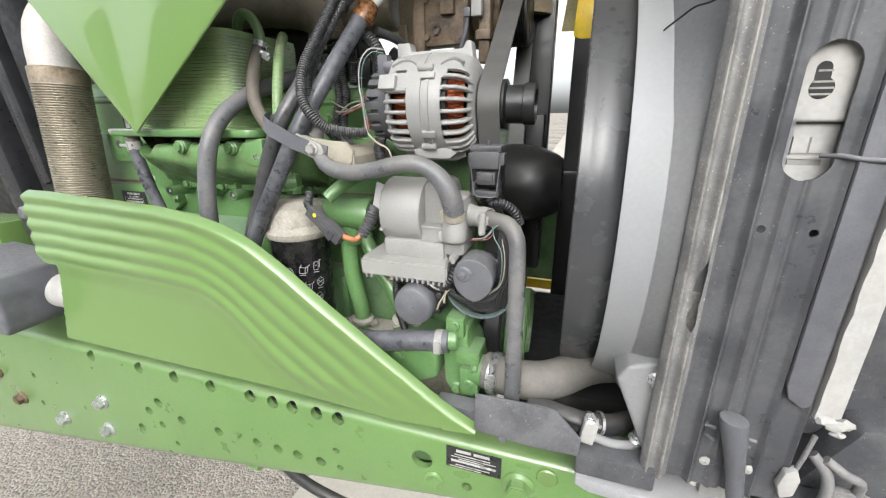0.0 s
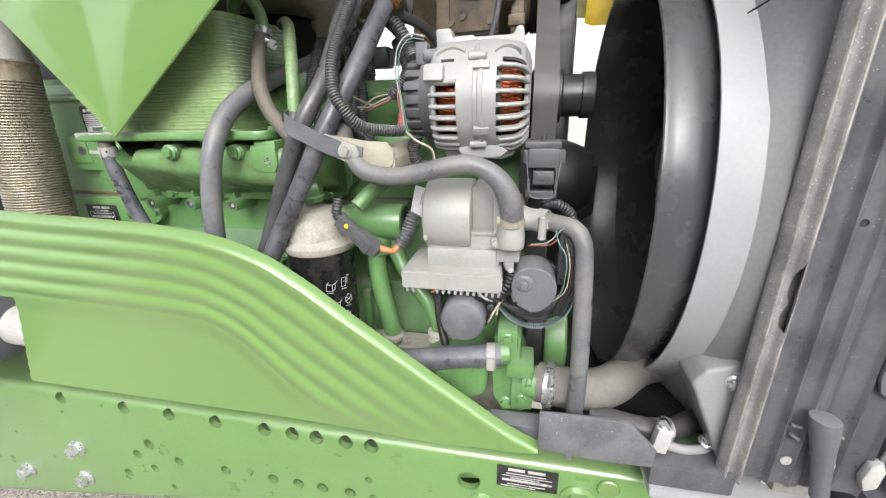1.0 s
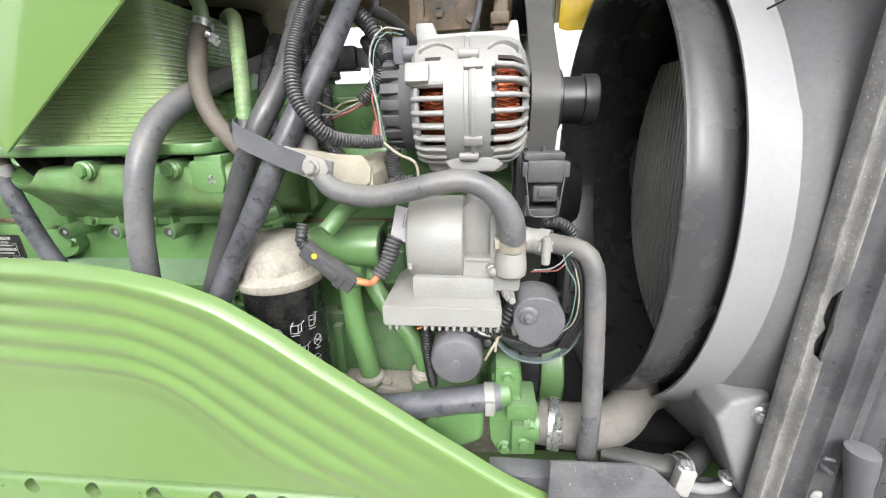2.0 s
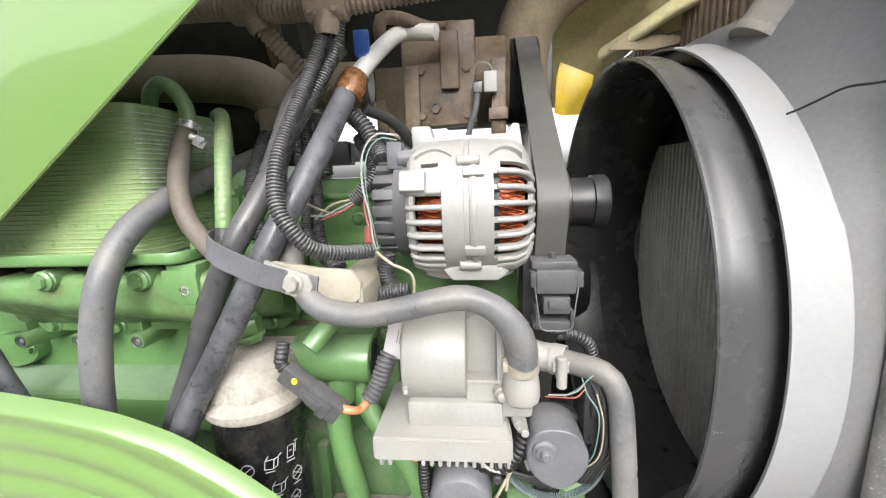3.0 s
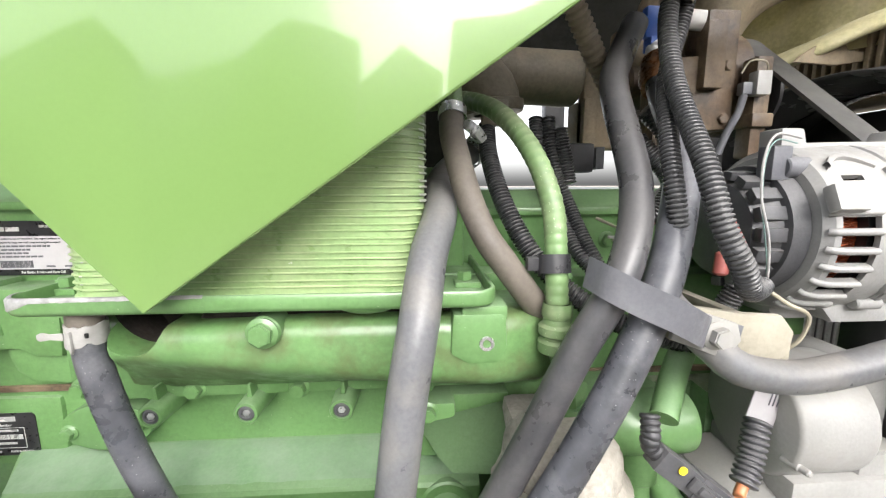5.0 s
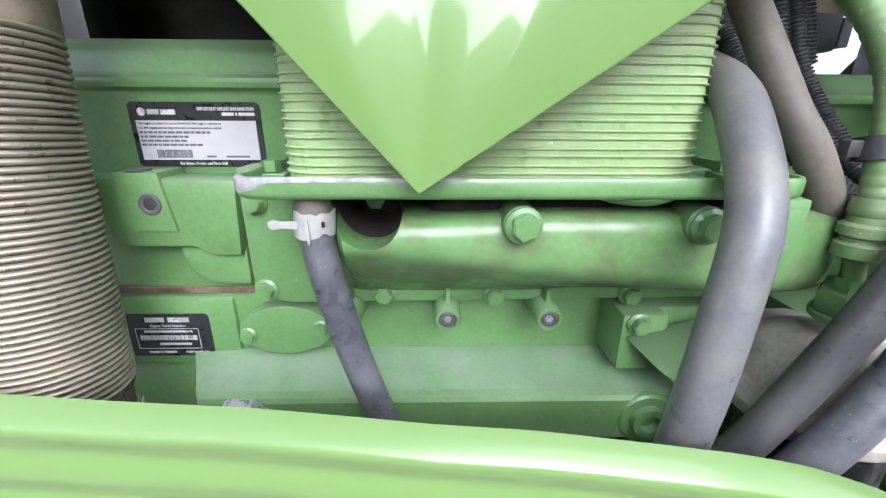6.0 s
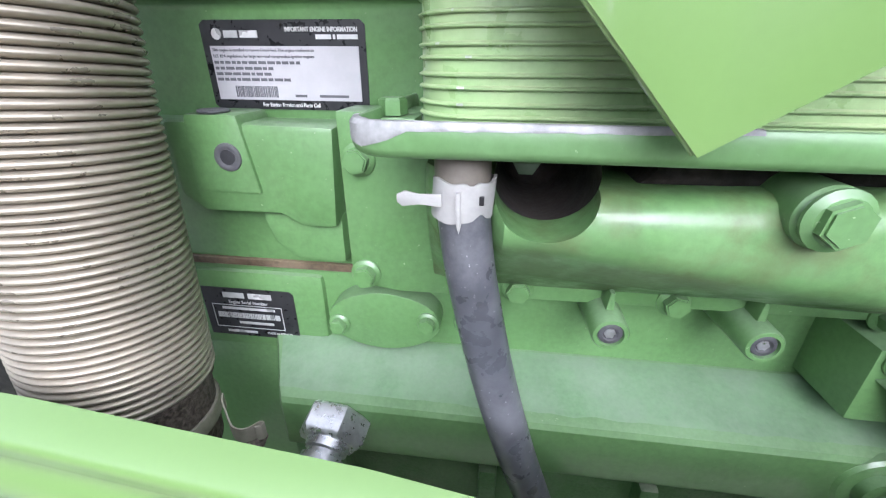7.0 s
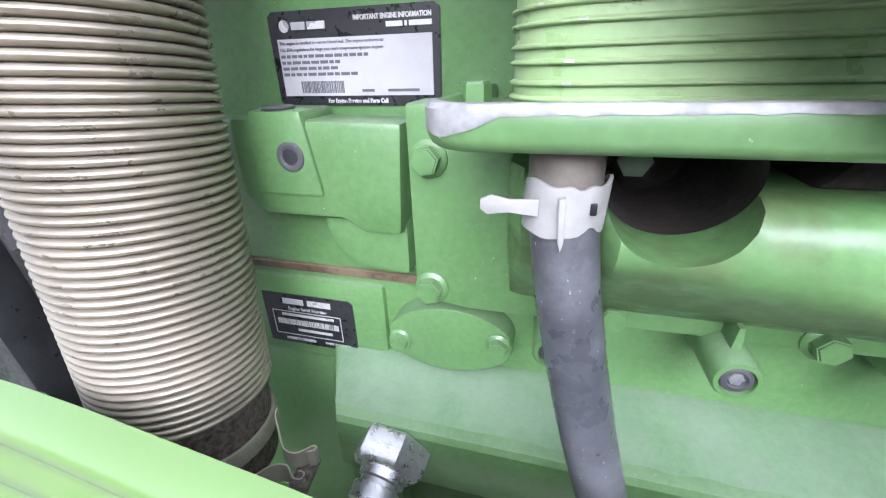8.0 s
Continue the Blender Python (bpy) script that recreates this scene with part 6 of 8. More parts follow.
# ---------- alternator ----------
def build_alternator():
    alt = thing("alternator", "pale cast alternator with copper windings behind slots", "alternator", (-0.145, 0.684, -0.01))
    ax, ay, az = -0.145, 0.684, 0.066
    o = Vector((ax, ay, az))
    # housing as a shell of angular sectors, open at the slots
    bm = bmesh.new()
    seg = 72
    prof = [(-0.063, 0.046), (-0.0625, 0.062), (-0.058, 0.068), (-0.050, 0.0705), (-0.030, 0.0712), (-0.016, 0.0722), (-0.006, 0.0728), (-0.0055, 0.0712), (-0.001, 0.0712), (0.0, 0.0728), (0.012, 0.0722), (0.026, 0.0712), (0.045, 0.0690), (0.054, 0.064), (0.060, 0.054), (0.0635, 0.042), (0.0635, 0.016)]
    stations = []
    for (a0, r0), (a1, r1) in zip(prof, prof[1:]):
        k = max(1, int(math.hypot(a1 - a0, r1 - r0) / 0.003))
        stations += [(a0 + (a1 - a0) * t / k, r0 + (r1 - r0) * t / k) for t in range(k)]
    stations.append(prof[-1])
    seg = 360
    # cooling slots: (angle, half height in degrees, from, to along the shaft)
    slots = [(9.5 - 11.6 * k, 3.8, -0.0550, -0.0255) for k in range(5)] + [(38, 2.2, -0.048, -0.031)]
    slots += [(24.5 - 12.6 * k, 4.2, 0.0240, 0.0600) for k in range(6)] + [(37, 2.6, 0.030, 0.0590)]

    def slot(along, k):
        a = ((k + 0.5) / seg * 360 + 180) % 360 - 180
        return any(abs(a - c) < h and x0 < along < x1 for c, h, x0, x1 in slots)

    rings = [[bm.verts.new((ax + a, ay - r * math.cos(2 * math.pi * k / seg), az + r * math.sin(2 * math.pi * k / seg))) for k in range(seg)] for a, r in stations]
    for i, (p, q) in enumerate(zip(rings, rings[1:])):
        mid = (stations[i][0] + stations[i + 1][0]) / 2
        for k in range(seg):
            if not slot(mid, k):
                j = (k + 1) % seg
                bm.faces.new((p[k], p[j], q[j], q[k]))
    bmesh.ops.recalc_face_normals(bm, faces=bm.faces)
    out = sum((Vector((0, f.calc_center_median().y - ay, f.calc_center_median().z - az))).dot(f.normal) for f in bm.faces)
    if out < 0:
        bmesh.ops.reverse_faces(bm, faces=bm.faces)
    bmesh.ops.solidify(bm, geom=bm.faces[:], thickness=0.0045)
    part("housing", bm, ALLOY, alt, sharp=32, clean=False)
    # rounded bars between the slots, running over the shoulders
    reach = [(p, q) for p, q in stations]
    for angles, lo, hi in (((15.5, 3.7, -7.9, -19.5, -31.1, -42.7, -53, -63), -0.0610, -0.0255), ((30.8, 18.2, 5.6, -7.0, -19.6, -32.2, -44.8, -55, -65), 0.0240, 0.0615)):
        for c in angles:
            bm = bmesh.new()
            t = radians(c)
            tube(bm, [(ax + a, ay - (r + 0.0004) * math.cos(t), az + (r + 0.0004) * math.sin(t)) for a, r in reach if lo <= a <= hi], 0.0027, 10, 0.004)
            part("bar", bm, ALLOY, alt, sharp=60)
    bm = bmesh.new()
    lathe(bm, [(-0.050, 0.050), (-0.050, 0.0535), (-0.034, 0.0565), (-0.022, 0.0560), (-0.022, 0.05)], o, (1, 0, 0), 48)
    lathe(bm, [(0.022, 0.05), (0.022, 0.0560), (0.034, 0.0565), (0.050, 0.0530), (0.050, 0.05)], o, (1, 0, 0), 48)
    for side in (-0.040, 0.040):
        for k in range(150):
            a, lean = 2 * math.pi * k / 150, (0.055 if k % 2 else -0.055)
            line = []
            for u, r in ((-1, 0.0555), (0, 0.0578), (1, 0.0555)):
                b = a + lean * u
                line.append(o + Vector((side + 0.012 * u, -r * math.cos(b), r * math.sin(b))))
            tube(bm, line, 0.0009, 5, 0.008)
    part("winding", bm, COPPER, alt, "copper windings")
    bm = bmesh.new()
    lathe(bm, [(-0.028, 0.03), (-0.028, 0.064), (0.028, 0.064), (0.028, 0.03)], o, (1, 0, 0), 40)
    part("stator", bm, BLACK, alt)
    # mounting ears, through bolts and ribs
    bm = bmesh.new()
    prism(bm, [(-0.205, 0.120), (-0.206, 0.151), (-0.186, 0.151), (-0.183, 0.139), (-0.150, 0.140), (-0.106, 0.1405), (-0.102, 0.150), (-0.094, 0.150), (-0.089, 0.118), (-0.145, 0.112)], 0.668, 0.692, "y", 0.003)
    part("mounting_ear", bm, ALLOY, alt)
    bm = bmesh.new()
    prism(bm, [(-0.200, 0.010), (-0.196, -0.010), (-0.178, -0.014), (-0.115, -0.014), (-0.100, -0.008), (-0.098, 0.010)], 0.668, 0.705, "y", 0.003)
    for k in range(4):
        a = radians(40 + 90 * k)
        p = o + Vector((0, -0.0735 * math.cos(a), 0.0735 * math.sin(a)))
        sub = bmesh.new()
        rod(sub, p + Vector((-0.012, 0, 0)), p + Vector((0.010, 0, 0)), 0.0052, 14, 0.001)
        part("through_bolt", sub, ALLOY, alt)
    part("mounting_ear", bm, ALLOY, alt)
    # cast shoulders over the windows, the clamped seam and its lugs
    for x0, x1 in ((-0.198, -0.162), (-0.126, -0.095)):
        bm = bmesh.new()
        rows = []
        for k in range(13):
            u = k / 12
            a = radians(47 + 9 * math.sin(math.pi * u))
            p = Vector((x0 + (x1 - x0) * u, 0, 0))
            q = [o + Vector((p.x - ax, -r * math.cos(b), r * math.sin(b))) for r, b in ((0.066, a + 0.045), (0.0742, a + 0.035), (0.0748, a), (0.0742, a - 0.035), (0.066, a - 0.045))]
            rows.append([bm.verts.new(v) for v in q])
        for p, q in zip(rows, rows[1:]):
            for t in range(4):
                bm.faces.new((p[t], p[t + 1], q[t + 1], q[t]))
        part("shoulder", bm, ALLOY, alt)
    bm = bmesh.new()
    for k in range(28):
        a = radians(-50 + 3.4 * k)
        p = o + Vector((0.004, -0.0728 * math.cos(a), 0.0728 * math.sin(a)))
        box(bm, -0.0022, 0.0022, -0.0014, 0.0014, -0.0024, 0.0024, 0.0003, 1, Matrix.Translation(p) @ Matrix.Rotation(-a, 4, "X"))
    part("seam_bead", bm, ALLOY, alt)
    for a in (-32, 30):
        p = o + Vector((0.0, -0.0735 * math.cos(radians(a)), 0.0735 * math.sin(radians(a))))
        bm = bmesh.new()
        box(bm, -0.006, 0.014, -0.003, 0.003, -0.005, 0.005, 0.0012, m=Matrix.Translation(p) @ Matrix.Rotation(radians(-a), 4, "X"))
        part("seam_lug", bm, ALLOY, alt)
    bm = bmesh.new()
    prism(bm, [(-0.176, 0.004), (-0.150, 0.010), (-0.118, 0.007), (-0.106, 0.0), (-0.118, -0.009), (-0.165, -0.009)], 0.642, 0.67, "y", 0.003)
    part("lower_web", bm, ALLOY, alt)
    bm = bmesh.new()
    t = radians(23)
    m = Matrix.Translation(o + Vector((0, -0.0725 * math.cos(t), 0.0725 * math.sin(t)))) @ Matrix.Rotation(-t, 4, "X")
    box(bm, -0.066, -0.041, -0.0065, 0.004, -0.0105, 0.0105, 0.003, m=m)
    part("regulator_boss", bm, CREAM, alt)
    # black rear cover
    bm = bmesh.new()
    lathe(bm, [(-0.101, 0), (-0.101, 0.030), (-0.098, 0.040), (-0.084, 0.0465), (-0.078, 0.0475), (-0.0775, 0.0545), (-0.064, 0.0560), (-0.062, 0.05)], o, (1, 0, 0), 40)
    for k in range(9):
        a = radians(-80 + 20 * k)
        p = o + Vector((-0.086, -0.047 * math.cos(a), 0.047 * math.sin(a)))
        m = Matrix.Translation(p) @ Matrix.Rotation(-a, 4, "X")
        sub = bmesh.new()
        box(sub, -0.013, 0.016, -0.0035, 0.004, -0.0055, 0.0055, 0.001, m=m)
        part("cover_rib", sub, RELAY, alt)
    part("rear_cover", bm, RELAY, alt, "dark grey slotted rear cover")
    bm = bmesh.new()
    rod(bm, (-0.218, 0.652, 0.118), (-0.198, 0.652, 0.118), 0.0085, 16, 0.001)
    box(bm, -0.229, -0.213, 0.648, 0.664, 0.108, 0.135, 0.002)
    part("terminal", bm, GREYPLAST, alt)
    # pulley with its cap
    bm = bmesh.new()
    prof = [(0.060, 0.012), (0.064, 0.030), (0.065, 0.0345)]
    for k in range(7):
        prof += [(0.0665 + 0.0043 * k, 0.0318), (0.0685 + 0.0043 * k, 0.0336)]
    prof += [(0.0985, 0.0345), (0.101, 0.0345), (0.1025, 0.031), (0.1035, 0.0262), (0.126, 0.0262), (0.127, 0.0285), (0.1405, 0.0285), (0.1425, 0.027), (0.1425, 0.021), (0.137, 0.0195), (0.137, 0)]
    lathe(bm, prof, o, (1, 0, 0), 48)
    part("pulley", bm, BLACK, alt, "black grooved pulley with a cap")
    return alt


build_alternator()


def belt_loop(circles, n=28):
    """The taut outline round circles (y, z, r) given in anticlockwise order in the y-z plane."""
    pts = []
    m = len(circles)
    for i in range(m):
        (y0, z0, r0), (y1, z1, r1), (y2, z2, r2) = circles[i - 1], circles[i], circles[(i + 1) % m]

        def out_normal(ya, za, ra, yb, zb, rb):
            d = math.hypot(yb - ya, zb - za)
            base = math.atan2(zb - za, yb - ya)
            return base - math.pi / 2 - math.asin((rb - ra) / d) * 1.0

        a0, a1 = out_normal(y0, z0, r0, y1, z1, r1), out_normal(y1, z1, r1, y2, z2, r2)
        while a1 < a0:
            a1 += 2 * math.pi
        for k in range(n + 1):
            a = a0 + (a1 - a0) * k / n
            pts.append((y1 + r1 * math.cos(a), z1 + r1 * math.sin(a)))
    return pts


def build_belt():
    circles = [(0.684, 0.066, 0.0355), (0.80, -0.20, 0.055), (0.93, 0.244, 0.058)]
    outer = belt_loop([(y, z, r + 0.004) for y, z, r in circles])
    inner = belt_loop(circles)
    bm = bmesh.new()
    x0, x1 = -0.0785, -0.0475
    loops = [[bm.verts.new((x, y, z)) for y, z in pts] for x, pts in ((x0, inner), (x0, outer), (x1, outer), (x1, inner))]
    for i in range(4):
        a, b = loops[i], loops[(i + 1) % 4]
        for k in range(len(a)):
            j = (k + 1) % len(a)
            bm.faces.new((a[k], a[j], b[j], b[k]))
    solo("drive_belt", bm, BELT, "flat black ribbed drive belt", "belt")
    for (y, z, r), name in ((circles[2], "idler_pulley"), (circles[1], "pump_pulley")):
        bm = bmesh.new()
        prof = [(-0.082, 0), (-0.082, r + 0.003)]
        for k in range(7):
            prof += [(-0.0775 + 0.0043 * k, r - 0.003), (-0.0755 + 0.0043 * k, r - 0.0005)]
        prof += [(-0.046, r + 0.003), (-0.044, r + 0.003), (-0.044, r - 0.008), (-0.058, r - 0.012), (-0.058, 0)]
        lathe(bm, prof, (0, y, z), (1, 0, 0), 44)
        solo(name, bm, BLACK, "black grooved belt pulley", "pulley")


build_belt()


# ---------- compressor and its brown bracket ----------
def build_compressor():
    comp = thing("compressor", "rusty brown compressor behind the alternator", "compressor", (-0.17, 0.90, 0.14))
    bm = bmesh.new()
    rod(bm, (-0.190, 0.90, 0.235), (-0.09, 0.90, 0.235), 0.066, 36, 0.006)
    rod(bm, (-0.232, 0.90, 0.235), (-0.188, 0.90, 0.235), 0.030, 28, 0.004)
    part("body", bm, BROWN, comp)
    bm = bmesh.new()
    prism(bm, [(-0.2235, 0.165), (-0.2235, 0.247), (-0.1765, 0.251), (-0.1765, 0.300), (-0.138, 0.300), (-0.138, 0.232), (-0.137, 0.168)], 0.812, 0.85, "y", 0.004)
    box(bm, -0.1845, -0.160, 0.800, 0.82, 0.212, 0.285, 0.003)
    box(bm, -0.236, -0.214, 0.806, 0.84, 0.14, 0.246, 0.004)
    part("plate", bm, BROWN, comp)
    bm = bmesh.new()
    box(bm, -0.292, -0.236, 0.875, 0.895, 0.150, 0.262, 0.004)
    box(bm, -0.292, -0.274, 0.870, 0.930, 0.150, 0.215, 0.004)
    box(bm, -0.250, -0.185, 0.880, 0.900, 0.225, 0.300, 0.004)
    part("rear_bracket", bm, TANK, comp, "tan dusty bracket")
    bm = bmesh.new()
    box(bm, -0.118, -0.098, 0.806, 0.83, 0.135, 0.250, 0.004)
    box(bm, -0.122, -0.096, 0.80, 0.83, 0.170, 0.186, 0.003)
    part("clutch_lug", bm, BROWN, comp)
    for x, z in ((-0.1932, 0.188), (-0.2118, 0.238), (-0.1500, 0.239), (-0.2118, 0.180), (-0.1500, 0.180)):
        bolt(comp, (x, 0.812, z), BROWN, 0.010, flange=False, high=0.5)
    bm = bmesh.new()
    lathe(bm, [(-0.004, 0), (-0.004, 0.0035), (0.003, 0.0035), (0.003, 0.007), (0, 0.007)], (-0.1932, 0.811, 0.1915), (0, -1, 0), 16)
    part("port", bm, BLACK, comp)
    bm = bmesh.new()
    prof = [(-0.092, 0.02)]
    for k in range(12):
        prof += [(-0.09 + 0.0035 * k, 0.050), (-0.088 + 0.0035 * k, 0.053)]
    prof += [(-0.045, 0.053), (-0.045, 0.0)]
    lathe(bm, prof, (0, 0.90, 0.222), (1, 0, 0), 40)
    part("clutch_pulley", bm, BLACK, comp)
    cn = thing("clutch_connector", "cream plug with a short grey lead on the compressor", "connector", (-0.12, 0.80, 0.205))
    bm = bmesh.new()
    box(bm, -0.1275, -0.1105, 0.792, 0.806, 0.204, 0.230, 0.0015)
    part("body", bm, CREAM, cn)
    bm = bmesh.new()
    tube(bm, [(-0.136, 0.80, 0.205), (-0.139, 0.802, 0.185), (-0.146, 0.806, 0.165), (-0.152, 0.81, 0.14)], 0.0042, 10, 0.006)
    box(bm, -0.141, -0.130, 0.795, 0.805, 0.205, 0.218, 0.001)
    part("lead", bm, GREYPLAST, cn)
    bm = bmesh.new()
    tube(bm, [(-0.113, 0.796, 0.226), (-0.122, 0.79, 0.238), (-0.136, 0.795, 0.240), (-0.141, 0.80, 0.228)], 0.0011, 6, 0.004)
    part("wire", bm, CREAM_W, cn)
    hose("copper_pipe", [(-0.262, 0.80, 0.276), (-0.258, 0.79, 0.298), (-0.235, 0.80, 0.302), (-0.20, 0.82, 0.295), (-0.165, 0.84, 0.300)], 0.0085, BROWN, "brown bent metal pipe above the compressor", "pipe", seg=14)


build_compressor()


# ---------- actuator with its electronics box ----------
def build_actuator():
    act = thing("valve_actuator", "pale cast valve actuator above a finned electronics box", "actuator", (-0.165, 0.65, -0.185))
    bm = bmesh.new()
    # motor drum with its axis along the engine, on a foot
    lathe(bm, [(0, 0), (0, 0.0480), (0.0012, 0.0500), (0.0035, 0.0515), (0.062, 0.0515), (0.065, 0.0505), (0.0665, 0.048), (0.0665, 0)], (-0.2185, 0.654, -0.091), (1, 0, 0), 64)
    box(bm, -0.214, -0.116, 0.6085, 0.70, -0.156, -0.128, 0.004)
    part("motor_case", bm, CREAM, act)
    bm = bmesh.new()
    # housing beside the drum: a hollow above a ledge, a flat face below
    prism(bm, [(-0.154, -0.106), (-0.154, -0.048), (-0.148, -0.042), (-0.128, -0.040), (-0.118, -0.046), (-0.114, -0.060), (-0.114, -0.106)], 0.628, 0.70, "y", 0.004)
    box(bm, -0.154, -0.1135, 0.6135, 0.70, -0.154, -0.107, 0.004)
    box(bm, -0.154, -0.1095, 0.6100, 0.64, -0.108, -0.1035, 0.0015)
    box(bm, -0.122, -0.1135, 0.6100, 0.66, -0.112, -0.052, 0.003)
    part("gear_case", bm, CREAM, act)
    for x, y, z, r in ((-0.1095, 0.602, -0.1165, 0.0046), (-0.1010, 0.602, -0.1480, 0.0036), (-0.2145, 0.606, -0.112, 0.0028), (-0.1185, 0.606, -0.1165, 0.0050)):
        sub = bmesh.new()
        lathe(sub, [(-0.012, 0), (-0.012, r * 1.3), (0, r * 1.3), (0.001, r), (0.007, r), (0.008, r * 0.7), (0.008, 0)], (x, y, z), (0.2, -1, 0), 18)
        part("screw_boss", sub, CREAM, act)
    bm = bmesh.new()
    # rounded valve body: neck under the hose, bowl, side outlet with a flange
    lathe(bm, [(0.012, 0), (0.012, 0.0150), (0.0, 0.0165), (-0.010, 0.0180), (-0.020, 0.0185), (-0.0265, 0.0172), (-0.0300, 0.013), (-0.0310, 0)], (-0.0985, 0.6070, -0.094), (0, 0.05, 1), 36)
    lathe(bm, [(0, 0.0), (0, 0.0300), (0.004, 0.0330), (0.010, 0.0330), (0.013, 0.0300), (0.016, 0.0180), (0.028, 0.0150), (0.040, 0.0150)], (-0.1010, 0.645, -0.090), (1, -0.28, -0.02), 36)
    box(bm, -0.122, -0.0855, 0.612, 0.68, -0.147, -0.060, 0.006)
    rod(bm, (-0.0965, 0.612, -0.1475), (-0.0965, 0.588, -0.1475), 0.0040, 16, 0.001)
    part("valve_body", bm, CREAM, act)
    bm = bmesh.new()
    bottom, top = -0.186, -0.143
    lo = [(-0.2495, 0.594), (-0.1075, 0.594), (-0.1075, 0.70), (-0.2495, 0.70)]
    hi = [(-0.222, 0.645), (-0.114, 0.645), (-0.114, 0.70), (-0.222, 0.70)]
    sub = bmesh.new()
    a = [sub.verts.new((x, y, bottom)) for x, y in lo]
    b = [sub.verts.new((x, y, bottom + 0.026)) for x, y in lo]
    c = [sub.verts.new((x, y, top)) for x, y in hi]
    sub.faces.new(a)
    sub.faces.new(c[::-1])
    for p, q in ((a, b), (b, c)):
        for k in range(4):
            sub.faces.new((p[k], p[(k + 1) % 4], q[(k + 1) % 4], q[k]))
    bmesh.ops.recalc_face_normals(sub, faces=sub.faces)
    bmesh.ops.bevel(sub, geom=list(sub.edges), offset=0.002, segments=2, affect="EDGES")
    merge(bm, sub)
    for k in range(16):
        x = -0.244 + 0.0087 * k
        if 0.0 <= k <= 15 and k not in (2, 3, 4):
            sub = bmesh.new()
            box(sub, x, x + 0.004, 0.5955, 0.69, -0.1925, -0.185, 0.0008, 1)
            part("fin", sub, CREAM, act)
    part("electronics_box", bm, CREAM, act, "pale finned electronics box")
    # paper tag
    tag = bmesh.new()
    box(tag, -0.0105, 0.0125, -0.0008, 0.0008, -0.022, 0.020, 0.0006, 1, Matrix.Translation((-0.227, 0.629, -0.067)) @ Matrix.Rotation(radians(14), 4, "Y") @ Matrix.Rotation(radians(-10), 4, "Z"))
    t = part("paper_tag", tag, STICK_W, act, "white tag with faint print")
    bars = bmesh.new()
    m = Matrix.Translation((-0.227, 0.6278, -0.067)) @ Matrix.Rotation(radians(14), 4, "Y") @ Matrix.Rotation(radians(-10), 4, "Z")
    for k in range(3):
        box(bars, 0.002 + 0.0030 * k, 0.0027 + 0.0030 * k, -0.0005, 0.0, -0.004, 0.012 - 0.003 * (k % 2), 0, 1, m)
    part("print_block", bars, GREYPLAST, t)


build_actuator()


